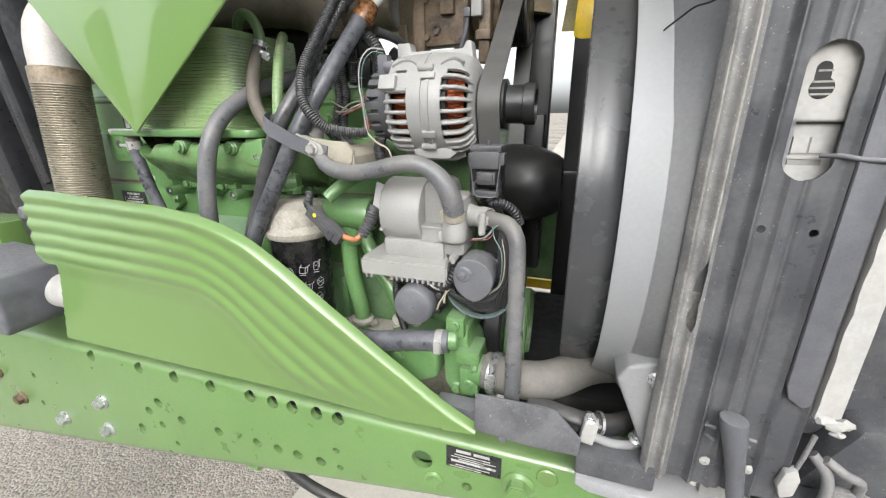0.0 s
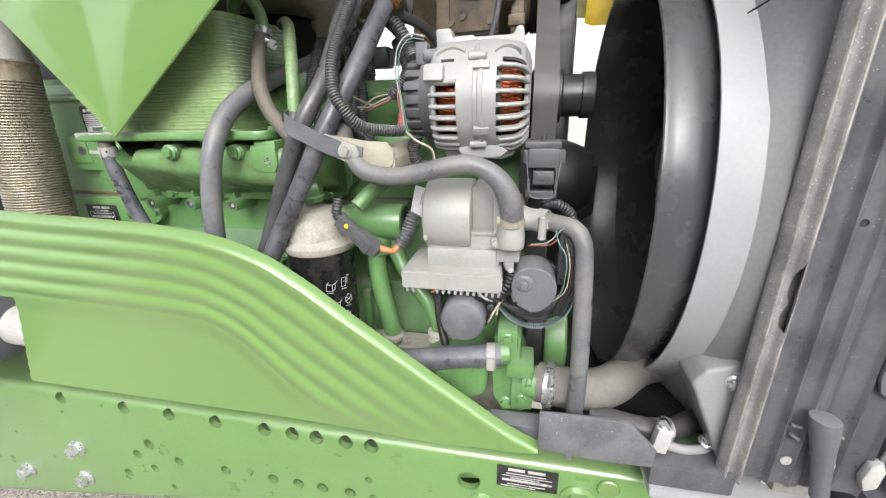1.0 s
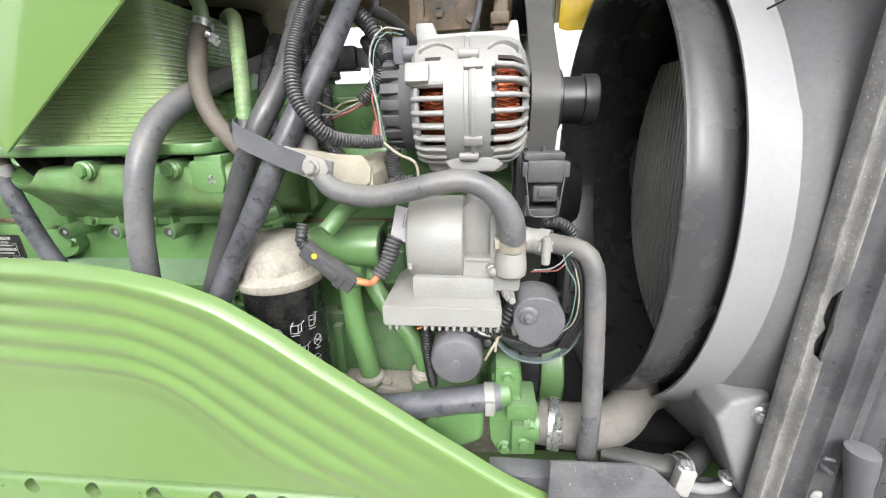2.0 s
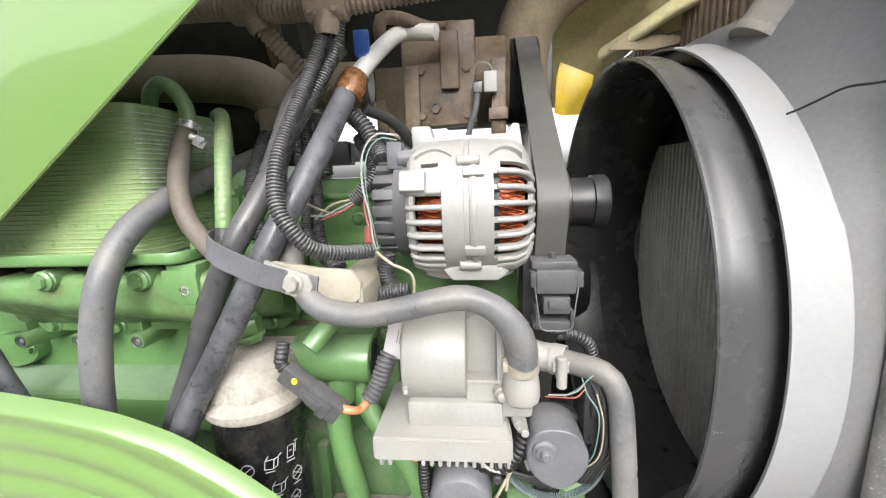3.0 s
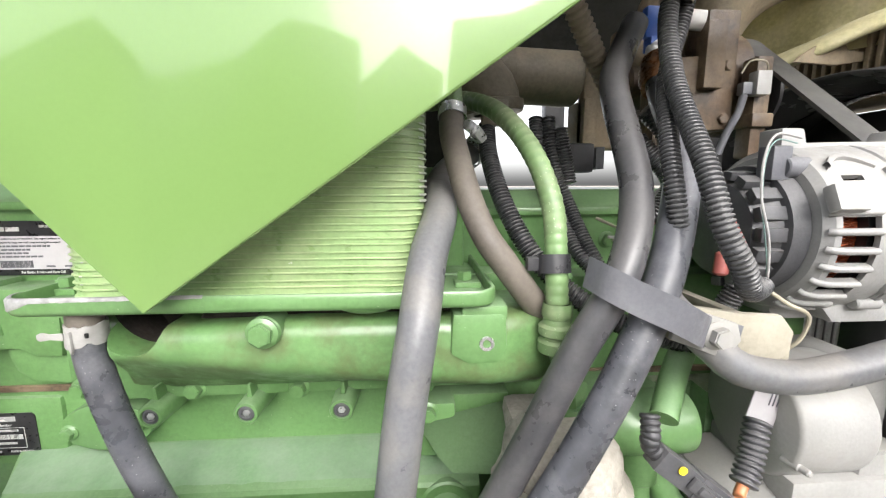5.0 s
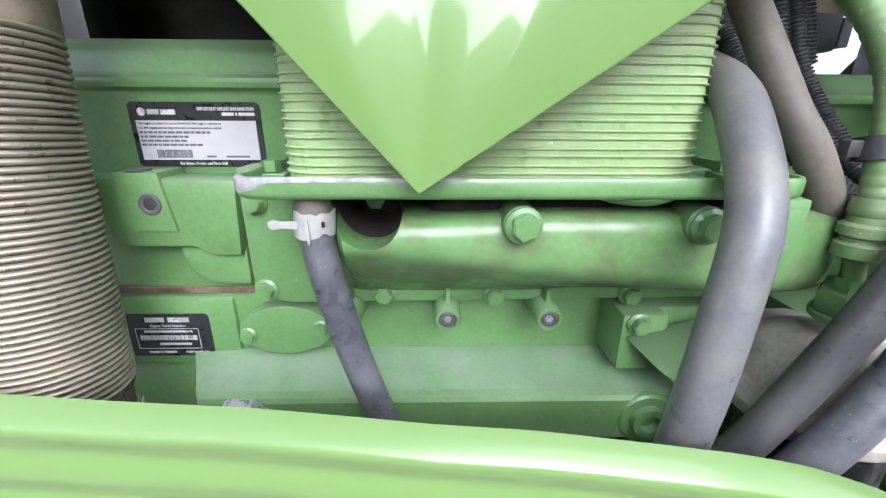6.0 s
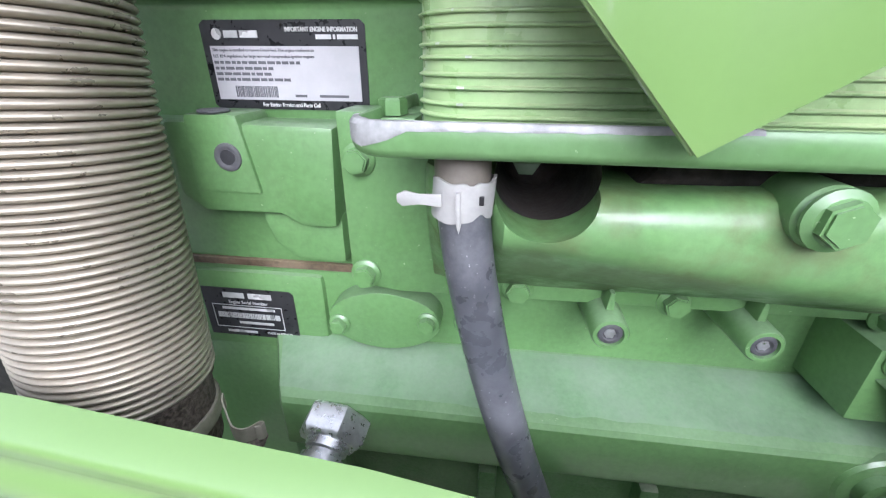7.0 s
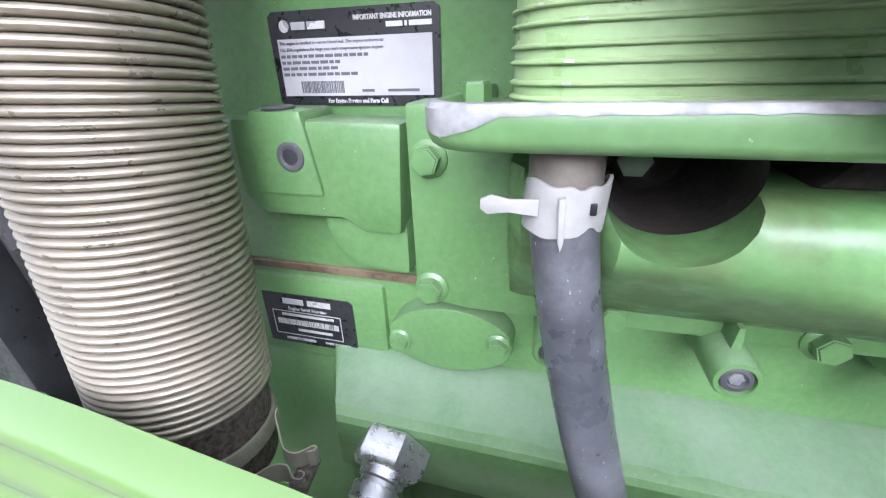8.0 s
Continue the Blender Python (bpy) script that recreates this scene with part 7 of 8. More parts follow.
# ---------- two round covers below the actuator ----------
def build_caps():
    cap = thing("solenoid_cover", "round dark grey cover on a black housing", "solenoid", (-0.159, 0.61, -0.25))
    bm = bmesh.new()
    lathe(bm, [(0, 0), (0, 0.0305), (0.003, 0.032), (0.045, 0.032), (0.052, 0.030), (0.0535, 0.028), (0.0538, 0.004), (0.0552, 0.0035), (0.0552, 0)], (-0.1610, 0.638, -0.2285), (0, -1, 0), 40)
    part("cover", bm, GREYPLAST, cap)
    bm = bmesh.new()
    lathe(bm, [(0, 0), (0, 0.035), (0.012, 0.035), (0.014, 0.033), (0.014, 0)], (-0.158, 0.652, -0.230), (0, -1, 0), 36)
    box(bm, -0.168, -0.13, 0.63, 0.66, -0.259, -0.250, 0.002)
    rod(bm, (-0.123, 0.645, -0.211), (-0.123, 0.600, -0.211), 0.005, 12, 0.001)
    part("housing", bm, PLASTIC, cap)
    cap2 = thing("motor_cover", "round dark grey motor cover with a stud and black ring", "motor", (-0.065, 0.62, -0.2))
    bm = bmesh.new()
    pts = []
    for k in range(40):
        a = 2 * math.pi * k / 40
        r = 0.0292 + 0.0028 * max(0.0, math.cos(a - radians(130))) ** 8 + 0.003 * max(0.0, math.cos(a - radians(275))) ** 12
        pts.append((-0.0655 + r * math.cos(a), -0.1720 + r * 1.05 * math.sin(a)))
    prism(bm, pts, 0.586, 0.635, "y", 0.0035, 3)
    part("cover", bm, GREYPLAST, cap2)
    bm = bmesh.new()
    lathe(bm, [(0, 0.0115), (0.003, 0.0115), (0.0045, 0.009), (0.0065, 0.0085), (0.0065, 0.005), (0.011, 0.0045), (0.012, 0.0035), (0.012, 0)], (-0.0785, 0.5865, -0.1630), (0, -1, 0), 28)
    part("stud", bm, GREYPLAST, cap2)
    bm = bmesh.new()
    lathe(bm, [(0, 0.0), (0, 0.047), (0.010, 0.049), (0.018, 0.049), (0.0195, 0.047), (0.0195, 0.044), (0.017, 0.043), (0.017, 0)], (-0.064, 0.650, -0.196), (0, -1, 0), 56)
    part("disc", bm, PLASTIC, cap2)
    bm = bmesh.new()
    for k in range(62):
        a = radians(190 + 2.7 * k)
        p = Vector((-0.064 + 0.0530 * math.cos(a), 0.622, -0.194 + 0.0530 * math.sin(a)))
        box(bm, -0.0016, 0.0016, -0.005, 0.005, -0.0008, 0.0008, 0, 1, Matrix.Translation(p) @ Matrix.Rotation(-a, 4, "Y"))
    part("toothed_ring", bm, TEETH, cap2, "grey toothed ring")
    bm = bmesh.new()
    prism(bm, [(-0.100, -0.178), (-0.090, -0.186), (-0.086, -0.200), (-0.092, -0.203)], 0.606, 0.609, "y", 0.0005)
    box(bm, -0.078, -0.056, 0.600, 0.604, -0.212, -0.2045, 0.001, m=Matrix.Translation((-0.065, 0, -0.19)) @ Matrix.Rotation(radians(28), 4, "Y") @ Matrix.Translation((0.065, 0, 0.19)))
    part("white_clip", bm, WHITE, cap2)
    bm = bmesh.new()
    box(bm, -0.036, -0.018, 0.612, 0.66, -0.175, -0.100, 0.003)
    box(bm, -0.03, -0.014, 0.606, 0.62, -0.142, -0.118, 0.002)
    part("side_block", bm, PLASTIC, cap2)
    for name, mat, pts in (("wire", TEAL_W, [(-0.058, 0.605, -0.118), (-0.045, 0.598, -0.104), (-0.037, 0.594, -0.092), (-0.033, 0.596, -0.090)]), ("wire", TEAL_W, [(-0.042, 0.60, -0.094), (-0.038, 0.594, -0.108), (-0.028, 0.592, -0.125), (-0.026, 0.596, -0.15), (-0.030, 0.600, -0.18), (-0.042, 0.602, -0.193)]), ("wire", RED_W, [(-0.075, 0.606, -0.118), (-0.060, 0.598, -0.114), (-0.048, 0.594, -0.111), (-0.040, 0.596, -0.104)]), ("wire", WHITE, [(-0.072, 0.606, -0.116), (-0.056, 0.598, -0.111), (-0.046, 0.593, -0.103), (-0.042, 0.592, -0.096)]), ("wire", CU_WIRE, [(-0.018, 0.606, -0.135), (-0.013, 0.601, -0.150), (-0.016, 0.602, -0.165), (-0.012, 0.603, -0.18)]), ("wire", CREAM_W, [(-0.028, 0.598, -0.11), (-0.022, 0.594, -0.14), (-0.026, 0.594, -0.175), (-0.044, 0.600, -0.197)])):
        bm = bmesh.new()
        tube(bm, pts, 0.0008, 8, 0.003)
        part(name, bm, mat, cap2)
    rnd = random.Random(8)
    for k in range(9):
        bm = bmesh.new()
        d = 0.0035 * k
        if k < 5:
            line = [(-0.125 + d, 0.628, -0.186), (-0.112 + d, 0.612 + 0.002 * k, -0.205 - d), (-0.085 + d, 0.610, -0.214 - 0.5 * d + 0.004 * rnd.random()), (-0.045, 0.612, -0.212 + 0.6 * d), (-0.026 + 0.4 * d, 0.616, -0.185), (-0.024, 0.62, -0.15)]
        else:
            x = -0.034 + 0.004 * (k - 5)
            line = [(x, 0.62, -0.095), (x + 0.010, 0.604, -0.120), (x + 0.013, 0.600, -0.150 - 0.003 * k), (x + 0.006, 0.604, -0.190), (x - 0.002, 0.62, -0.225)]
        tube(bm, line, 0.0016 + 0.0012 * rnd.random(), 8, 0.005)
        part("wire", bm, PLASTIC, cap2)
    # loom that links the box and the covers
    lo = thing("wire_loom", "black taped wire loom under the electronics box", "wiring", (-0.18, 0.62, -0.30))
    bm = bmesh.new()
    tube(bm, [(-0.200, 0.622, -0.190), (-0.202, 0.620, -0.225), (-0.199, 0.622, -0.262), (-0.197, 0.635, -0.30)], 0.0062, 12, ribs=0.004, depth=0.1)
    tube(bm, [(-0.200, 0.622, -0.197), (-0.165, 0.618, -0.198), (-0.140, 0.612, -0.199), (-0.117, 0.606, -0.196), (-0.101, 0.604, -0.178), (-0.090, 0.608, -0.150)], 0.0088, 12, ribs=0.0055, depth=0.08)
    part("conduit", bm, BLACK, lo)
    for mat, pts in ((WHITE, [(-0.142, 0.604, -0.190), (-0.130, 0.600, -0.197), (-0.115, 0.600, -0.199), (-0.112, 0.603, -0.190)]), (CU_WIRE, [(-0.207, 0.62, -0.186), (-0.212, 0.612, -0.190), (-0.204, 0.610, -0.194), (-0.211, 0.612, -0.199)]), (CREAM_W, [(-0.105, 0.606, -0.196), (-0.115, 0.602, -0.212), (-0.122, 0.600, -0.225), (-0.126, 0.604, -0.236)]), (CREAM_W, [(-0.108, 0.606, -0.192), (-0.112, 0.602, -0.206), (-0.114, 0.602, -0.222)])):
        bm = bmesh.new()
        tube(bm, pts, 0.0017, 8, 0.003)
        part("wire", bm, mat, lo)


build_caps()

# relay block beside the alternator
rl = thing("relay_block", "dark grey stacked relay connectors on a bracket", "connector", (-0.06, 0.66, -0.075))
bm = bmesh.new()
box(bm, -0.0810, -0.0420, 0.628, 0.662, -0.020, 0.0040, 0.0022)
box(bm, -0.0850, -0.0400, 0.634, 0.668, 0.0040, 0.0120, 0.0020)
box(bm, -0.0865, -0.0800, 0.630, 0.650, -0.0140, 0.0020, 0.0012)
box(bm, -0.0425, -0.0350, 0.630, 0.650, -0.0140, 0.0020, 0.0012)
rod(bm, (-0.0620, 0.650, 0.010), (-0.0620, 0.650, 0.018), 0.0035, 12)
part("upper_plug", bm, RELAY, rl)
bm = bmesh.new()
box(bm, -0.0740, -0.0470, 0.6300, 0.662, -0.0420, -0.0240, 0.0025)
box(bm, -0.0690, -0.0500, 0.6270, 0.632, -0.0360, -0.0270, 0.0015)
box(bm, -0.0700, -0.0490, 0.6400, 0.662, -0.0250, -0.0180, 0.0015)
box(bm, -0.0810, -0.0770, 0.6340, 0.660, -0.0600, -0.0400, 0.0010)
box(bm, -0.0460, -0.0425, 0.6340, 0.660, -0.0600, -0.0400, 0.0010)
box(bm, -0.0830, -0.0420, 0.6360, 0.664, -0.0610, -0.0520, 0.0015)
part("lower_plug", bm, RELAY, rl)
bm = bmesh.new()
tube(bm, [(-0.0825, 0.630, -0.012), (-0.0800, 0.629, -0.032), (-0.0760, 0.631, -0.057), (-0.0610, 0.632, -0.0600), (-0.0460, 0.631, -0.057), (-0.0425, 0.629, -0.032), (-0.0400, 0.630, -0.012)], 0.0008, 8, 0.004)
part("wire_bail", bm, GREYPLAST, rl)
bm = bmesh.new()
box(bm, -0.0920, -0.0440, 0.660, 0.70, -0.062, 0.010, 0.004)
part("bracket", bm, BLACK, rl)
bm = bmesh.new()
tube(bm, [(-0.058, 0.65, -0.055), (-0.054, 0.648, -0.07), (-0.040, 0.652, -0.072), (-0.022, 0.66, -0.085), (-0.012, 0.67, -0.11)], 0.0065, 12, ribs=0.005)
part("conduit", bm, PLASTIC, rl)

# loose wires at the alternator
wr = thing("alternator_wires", "thin coloured wires looping behind the alternator", "wiring", (-0.25, 0.65, 0.0))
for mat, r, pts in ((WHITE, 0.0010, [(-0.214, 0.642, 0.140), (-0.236, 0.640, 0.142), (-0.249, 0.634, 0.125), (-0.251, 0.630, 0.095), (-0.245, 0.626, 0.065), (-0.242, 0.626, 0.035), (-0.240, 0.632, 0.022)]), (TEAL_W, 0.0006, [(-0.216, 0.643, 0.136), (-0.234, 0.642, 0.138), (-0.246, 0.636, 0.122), (-0.248, 0.632, 0.09), (-0.242, 0.629, 0.05), (-0.239, 0.63, 0.030)]), (RED_W, 0.0012, [(-0.256, 0.655, 0.082), (-0.255, 0.645, 0.072), (-0.249, 0.636, 0.050), (-0.243, 0.630, 0.028)]), (CREAM_W, 0.0016, [(-0.241, 0.628, 0.026), (-0.224, 0.624, 0.014), (-0.206, 0.624, 0.004), (-0.205, 0.630, -0.018), (-0.216, 0.638, -0.034)]), (CREAM_W, 0.0014, [(-0.285, 0.712, 0.072), (-0.305, 0.70, 0.060), (-0.325, 0.695, 0.066), (-0.345, 0.70, 0.075)]), (WHITE, 0.0014, [(-0.283, 0.712, 0.074), (-0.300, 0.70, 0.066), (-0.318, 0.696, 0.058), (-0.335, 0.695, 0.058)]), (RED_W, 0.0014, [(-0.283, 0.71, 0.070), (-0.302, 0.698, 0.060), (-0.322, 0.694, 0.053)]), (CREAM_W, 0.0014, [(-0.285, 0.71, 0.076), (-0.31, 0.70, 0.070), (-0.33, 0.695, 0.054)])):
    bm = bmesh.new()
    tube(bm, pts, r, 8, 0.003)
    part("wire", bm, mat, wr)
bm = bmesh.new()
lathe(bm, [(0, 0.004), (0.002, 0.006), (0.018, 0.0055), (0.02, 0.003)], (-0.256, 0.656, 0.030), (0.1, 0.1, 1), 12)
part("boot", bm, RED_W, wr, "red rubber boot")


# ---------- water pump and lower hoses ----------
def build_pump():
    wp = thing("water_pump", "green water pump housing with bolted flange", "water pump", (-0.12, 0.66, -0.42))
    bm = bmesh.new()
    prism(bm, [(-0.112, -0.262), (-0.118, -0.268), (-0.116, -0.300), (-0.122, -0.315), (-0.118, -0.375), (-0.105, -0.400), (-0.068, -0.400), (-0.062, -0.36), (-0.072, -0.315), (-0.080, -0.30), (-0.078, -0.268), (-0.084, -0.262)], 0.618, 0.70, "y", 0.006)
    rod(bm, (-0.122, 0.604, -0.290), (-0.095, 0.612, -0.289), 0.0165, 24, 0.003)
    lathe(bm, [(0, 0.026), (0.02, 0.026), (0.024, 0.022), (0.06, 0.021)], (-0.070, 0.630, -0.349), (1, -0.2, 0), 28)
    part("housing", bm, GREEN, wp)
    for x, z, dx, dz in ((-0.098, -0.266, 0.015, 0.018), (-0.078, -0.318, 0.020, 0.012), (-0.074, -0.362, 0.016, 0.024)):
        bm = bmesh.new()
        box(bm, x - dx, x + dx, 0.606, 0.66, z - dz, z + dz, 0.004)
        part("lug", bm, GREEN, wp)
    bolt(wp, (-0.098, 0.606, -0.262), GREEN, 0.011, turn=8)
    bolt(wp, (-0.074, 0.606, -0.366), GREEN, 0.011, turn=20)
    bm = bmesh.new()
    prism(bm, [(-0.228, -0.312), (-0.205, -0.302), (-0.140, -0.308), (-0.126, -0.328), (-0.128, -0.368), (-0.160, -0.384), (-0.215, -0.378), (-0.232, -0.350)], 0.606, 0.70, "y", 0.016, 4)
    part("scroll", bm, GREEN, wp)
    bolt(wp, (-0.196, 0.607, -0.330), GREEN, 0.015)
    bolt(wp, (-0.068, 0.610, -0.335), GREEN, 0.013, (1, -0.3, 0))
    bolt(wp, (-0.098, 0.618, -0.385), GREEN, 0.013)
    ph = hose("pump_hose", [(-0.29, 0.625, -0.328), (-0.257, 0.603, -0.3155), (-0.20, 0.598, -0.302), (-0.16, 0.598, -0.294), (-0.106, 0.602, -0.289)], 0.0172, CLEANHOSE, "short black hose clamped to the water pump", seg=22)
    bm = bmesh.new()
    band(bm, (-0.1200, 0.601, -0.2905), (1, 0.05, 0.08), 0.0178, 0.012, 0.0015)
    box(bm, -0.1255, -0.1145, 0.580, 0.586, -0.302, -0.282, 0.001)
    part("clamp", bm, WHITE, ph, "white clamp")
    # crank pulley and black belt behind
    bm = bmesh.new()
    lathe(bm, [(-0.075, 0), (-0.075, 0.10), (-0.07, 0.105), (-0.045, 0.105), (-0.04, 0.10), (-0.04, 0.06), (-0.02, 0.055), (-0.02, 0)], (0, 0.80, -0.33), (1, 0, 0), 48)
    solo("crank_pulley", bm, BLACK, "black crankshaft pulley below the pump", "pulley")
    bm = bmesh.new()
    lathe(bm, [(-0.038, 0.0), (-0.038, 0.082), (-0.030, 0.086), (-0.004, 0.086), (0.0, 0.082), (0.0, 0.07), (-0.01, 0.068), (-0.01, 0)], (0, 0.805, -0.365), (1, 0, 0), 44)
    solo("damper_wheel", bm, GREEN, "green damper wheel on the crankshaft", "pulley")
    # made-up black boxes that keep the gap under the radiator hose dark
    bm = bmesh.new()
    box(bm, -0.02, 0.24, 0.715, 1.15, -0.66, -0.43, 0.012)
    box(bm, 0.02, 0.20, 0.70, 0.75, -0.62, -0.46, 0.01)
    solo("cross_member", bm, BLACK, "black box added to darken the gap between the rails", "cross member")
    # large elbow to the radiator
    lh = thing("radiator_hose", "large grey moulded radiator hose with steel clamps", "hose", (0.03, 0.64, -0.42))
    bm = bmesh.new()
    tube(bm, [(-0.050, 0.632, -0.350), (-0.024, 0.625, -0.349), (0.008, 0.622, -0.348), (0.038, 0.630, -0.350), (0.065, 0.652, -0.353), (0.090, 0.685, -0.358), (0.12, 0.72, -0.365), (0.17, 0.76, -0.38)], 0.0305, 32, 0.008)
    part("tube", bm, RADHOSE, lh)
    bm = bmesh.new()
    band(bm, (-0.0330, 0.6268, -0.3495), (1, -0.2, 0), 0.0322, 0.012, 0.0022, 40)
    box(bm, -0.0395, -0.0275, 0.586, 0.600, -0.347, -0.326, 0.002)
    rod(bm, (-0.0335, 0.592, -0.327), (-0.0335, 0.592, -0.305), 0.005, 6)
    rod(bm, (-0.0335, 0.592, -0.360), (-0.0335, 0.592, -0.347), 0.0035, 12)
    part("clamp", bm, ZINC, lh, "steel T-bolt clamp")
    lw = thing("lower_hose", "black corrugated lower hose with a spring clamp", "hose", (0.12, 0.62, -0.43))
    bm = bmesh.new()
    tube(bm, [(0.025, 0.602, -0.374), (0.080, 0.590, -0.375), (0.115, 0.592, -0.380), (0.145, 0.612, -0.391), (0.175, 0.645, -0.405), (0.21, 0.68, -0.42)], 0.0155, 22, 0.006)
    part("tube", bm, RUBBER, lw)
    bm = bmesh.new()
    for dx in (-0.0075, 0.0075):
        band(bm, (0.120 + dx, 0.5950 + 0.35 * dx, -0.3815), (0.93, 0.32, -0.2), 0.0158, 0.0042, 0.0018)
    box(bm, 0.1105, 0.1295, 0.5750, 0.5785, -0.3720, -0.3670, 0.0008)
    box(bm, 0.1105, 0.1295, 0.5750, 0.5785, -0.3940, -0.3895, 0.0008)
    part("clamp", bm, ZINC, lw, "steel double-band clamp")
    # black guard plate on the rail, and the dark bar beside it
    bm = bmesh.new()
    prism(bm, [(-0.049, -0.3345), (-0.049, -0.398), (0.035, -0.405), (0.100, -0.402), (0.102, -0.374), (0.095, -0.366), (0.067, -0.336), (0.05, -0.3325)], 0.546, 0.551, "y", 0.0012)
    box(bm, -0.04, 0.09, 0.550, 0.60, -0.404, -0.398, 0.001)
    solo("guard_plate", bm, GUARD, "dark grey scuffed guard plate on the rail", "guard plate")
    bm = bmesh.new()
    box(bm, -0.012, -0.002, 0.545, 0.549, -0.4085, -0.399, 0.001)
    prism(bm, [(-0.12, -0.385), (-0.12, -0.408), (-0.04, -0.412), (-0.04, -0.385)], 0.57, 0.60, "y", 0.003)
    solo("cross_bar", bm, GREYPLAST, "dark grey bar lying behind the shield tip", "bar")
    bm = bmesh.new()
    box(bm, 0.098, 0.20, 0.545, 0.60, -0.432, -0.398, 0.004)
    solo("support_bracket", bm, COOLER, "dark grey steel support on the rail", "bracket")
    bm = bmesh.new()
    prism(bm, [(0.100, -0.432), (0.100, -0.447), (0.12, -0.456), (0.33, -0.462), (0.33, -0.445), (0.20, -0.440)], 0.54, 0.60, "y", 0.003)
    solo("pale_ledge", bm, SHROUD, "pale grey worn ledge along the rail", "ledge")
    wb = thing("hose_bracket", "white plastic bracket with a bolt beside the hose", "bracket", (0.11, 0.59, -0.40))
    bm = bmesh.new()
    box(bm, 0.103, 0.122, 0.560, 0.575, -0.390, -0.352, 0.002, m=Matrix.Translation((0.11, 0, -0.37)) @ Matrix.Rotation(radians(8), 4, "Y") @ Matrix.Translation((-0.11, 0, 0.37)))
    part("arm", bm, OFFWHITE, wb)
    bm = bmesh.new()
    tube(bm, [(0.115, 0.572, -0.383), (0.145, 0.575, -0.392), (0.175, 0.585, -0.395), (0.19, 0.60, -0.392)], 0.0065, 14, 0.006)
    part("bar", bm, CORNER, wb, "grey bar")
    bolt(wb, (0.112, 0.568, -0.352), STEEL, 0.011, (0, -0.3, 1))
    bolt(wb, (0.178, 0.588, -0.386), STEEL, 0.014, (0, -0.2, 1))


build_pump()


# ---------- fan shroud, fan and radiator ----------
def build_shroud():
    yc, zc = 0.909, -0.084
    sh = thing("fan_shroud", "pale grey fan shroud with a black inner ring", "fan shroud", (0.15, yc, zc - 0.38))
    bm = bmesh.new()
    lathe(bm, [(0.150, 0.318), (0.100, 0.324), (0.065, 0.3325), (0.062, 0.3345), (0.0615, 0.3365), (0.063, 0.3382), (0.067, 0.3384), (0.070, 0.3374), (0.076, 0.3380), (0.084, 0.3384), (0.092, 0.3378), (0.100, 0.3358), (0.108, 0.332), (0.118, 0.327), (0.150, 0.322), (0.150, 0.318)], (0, yc, zc), (1, 0, 0), 128)
    part("inner_ring", bm, RING, sh, "glossy black plastic ring", sharp=45)
    bm = bmesh.new()
    lathe(bm, [(0.1136, 0.3432), (0.1136, 0.3455), (0.1466, 0.3475), (0.156, 0.3500), (0.156, 0.3460), (0.1466, 0.344), (0.1136, 0.3425)], (0, yc, zc), (1, 0, 0), 128)
    part("outer_band", bm, BANDGREY, sh, "pale grey band round the ring", sharp=45)
    bm = bmesh.new()
    lathe(bm, [(0.135, 0.325), (0.135, 0.3425), (0.139, 0.3425), (0.139, 0.325), (0.135, 0.325)], (0, yc, zc), (1, 0, 0), 96)
    part("step_ring", bm, BLACK, sh)
    # shroud wall: from the ring out to a rounded rectangle at the radiator
    bm = bmesh.new()
    n = 128
    rings = []
    for t in np.linspace(0, 1, 12):
        ring = []
        for k in range(n):
            a = 2 * math.pi * k / n
            c, s = math.cos(a), math.sin(a)
            e = 2 + 5 * t
            rr = (abs(c) ** e + abs(s) ** e) ** (-1 / e)
            ry = 0.347 - 0.004 * t
            rz = 0.347 + (0.43 - 0.347) * t
            x = 0.150 + 0.108 * t ** 1.3
            z = zc + 0.02 * t + rz * s * (1 + (rr - 1) * t)
            ring.append(bm.verts.new((x, yc + ry * c * (1 + (rr - 1) * t), min(z, 0.264 + 0.008 * t))))
        rings.append(ring)
    for a, b in zip(rings, rings[1:]):
        for k in range(n):
            bm.faces.new((a[k], a[(k + 1) % n], b[(k + 1) % n], b[k]))
    bmesh.ops.solidify(bm, geom=bm.faces[:], thickness=0.003)
    part("wall", bm, SHROUD, sh, sharp=60)
    bm = bmesh.new()
    lathe(bm, [(0.150, 0.3185), (0.175, 0.322), (0.21, 0.333), (0.2545, 0.352), (0.2545, 0.349), (0.21, 0.330), (0.175, 0.319), (0.150, 0.3155)], (0, yc, zc), (1, 0, 0), 96)
    part("inner_duct", bm, RING, sh, "dark duct leading to the radiator", sharp=60)
    for x, y, z in ((0.2045, 0.632, 0.144), (0.1848, 0.576, -0.274)):
        bm = bmesh.new()
        lathe(bm, [(-0.03, 0.026), (0.0, 0.016), (0.003, 0.0135), (0.003, 0)], (x, y, z), (-0.25, -1, 0), 24)
        part("bolt_boss", bm, SHROUD, sh)
        bolt(sh, (x - 0.001, y - 0.003, z), ZINC, 0.013, (-0.25, -1, 0))
    bm = bmesh.new()
    prism(bm, [(0.138, -0.285), (0.150, -0.262), (0.190, -0.248), (0.202, -0.30), (0.202, -0.405), (0.190, -0.405), (0.160, -0.335)], 0.574, 0.66, "y", 0.008, 3)
    part("corner_block", bm, CORNER, sh)
    bm = bmesh.new()
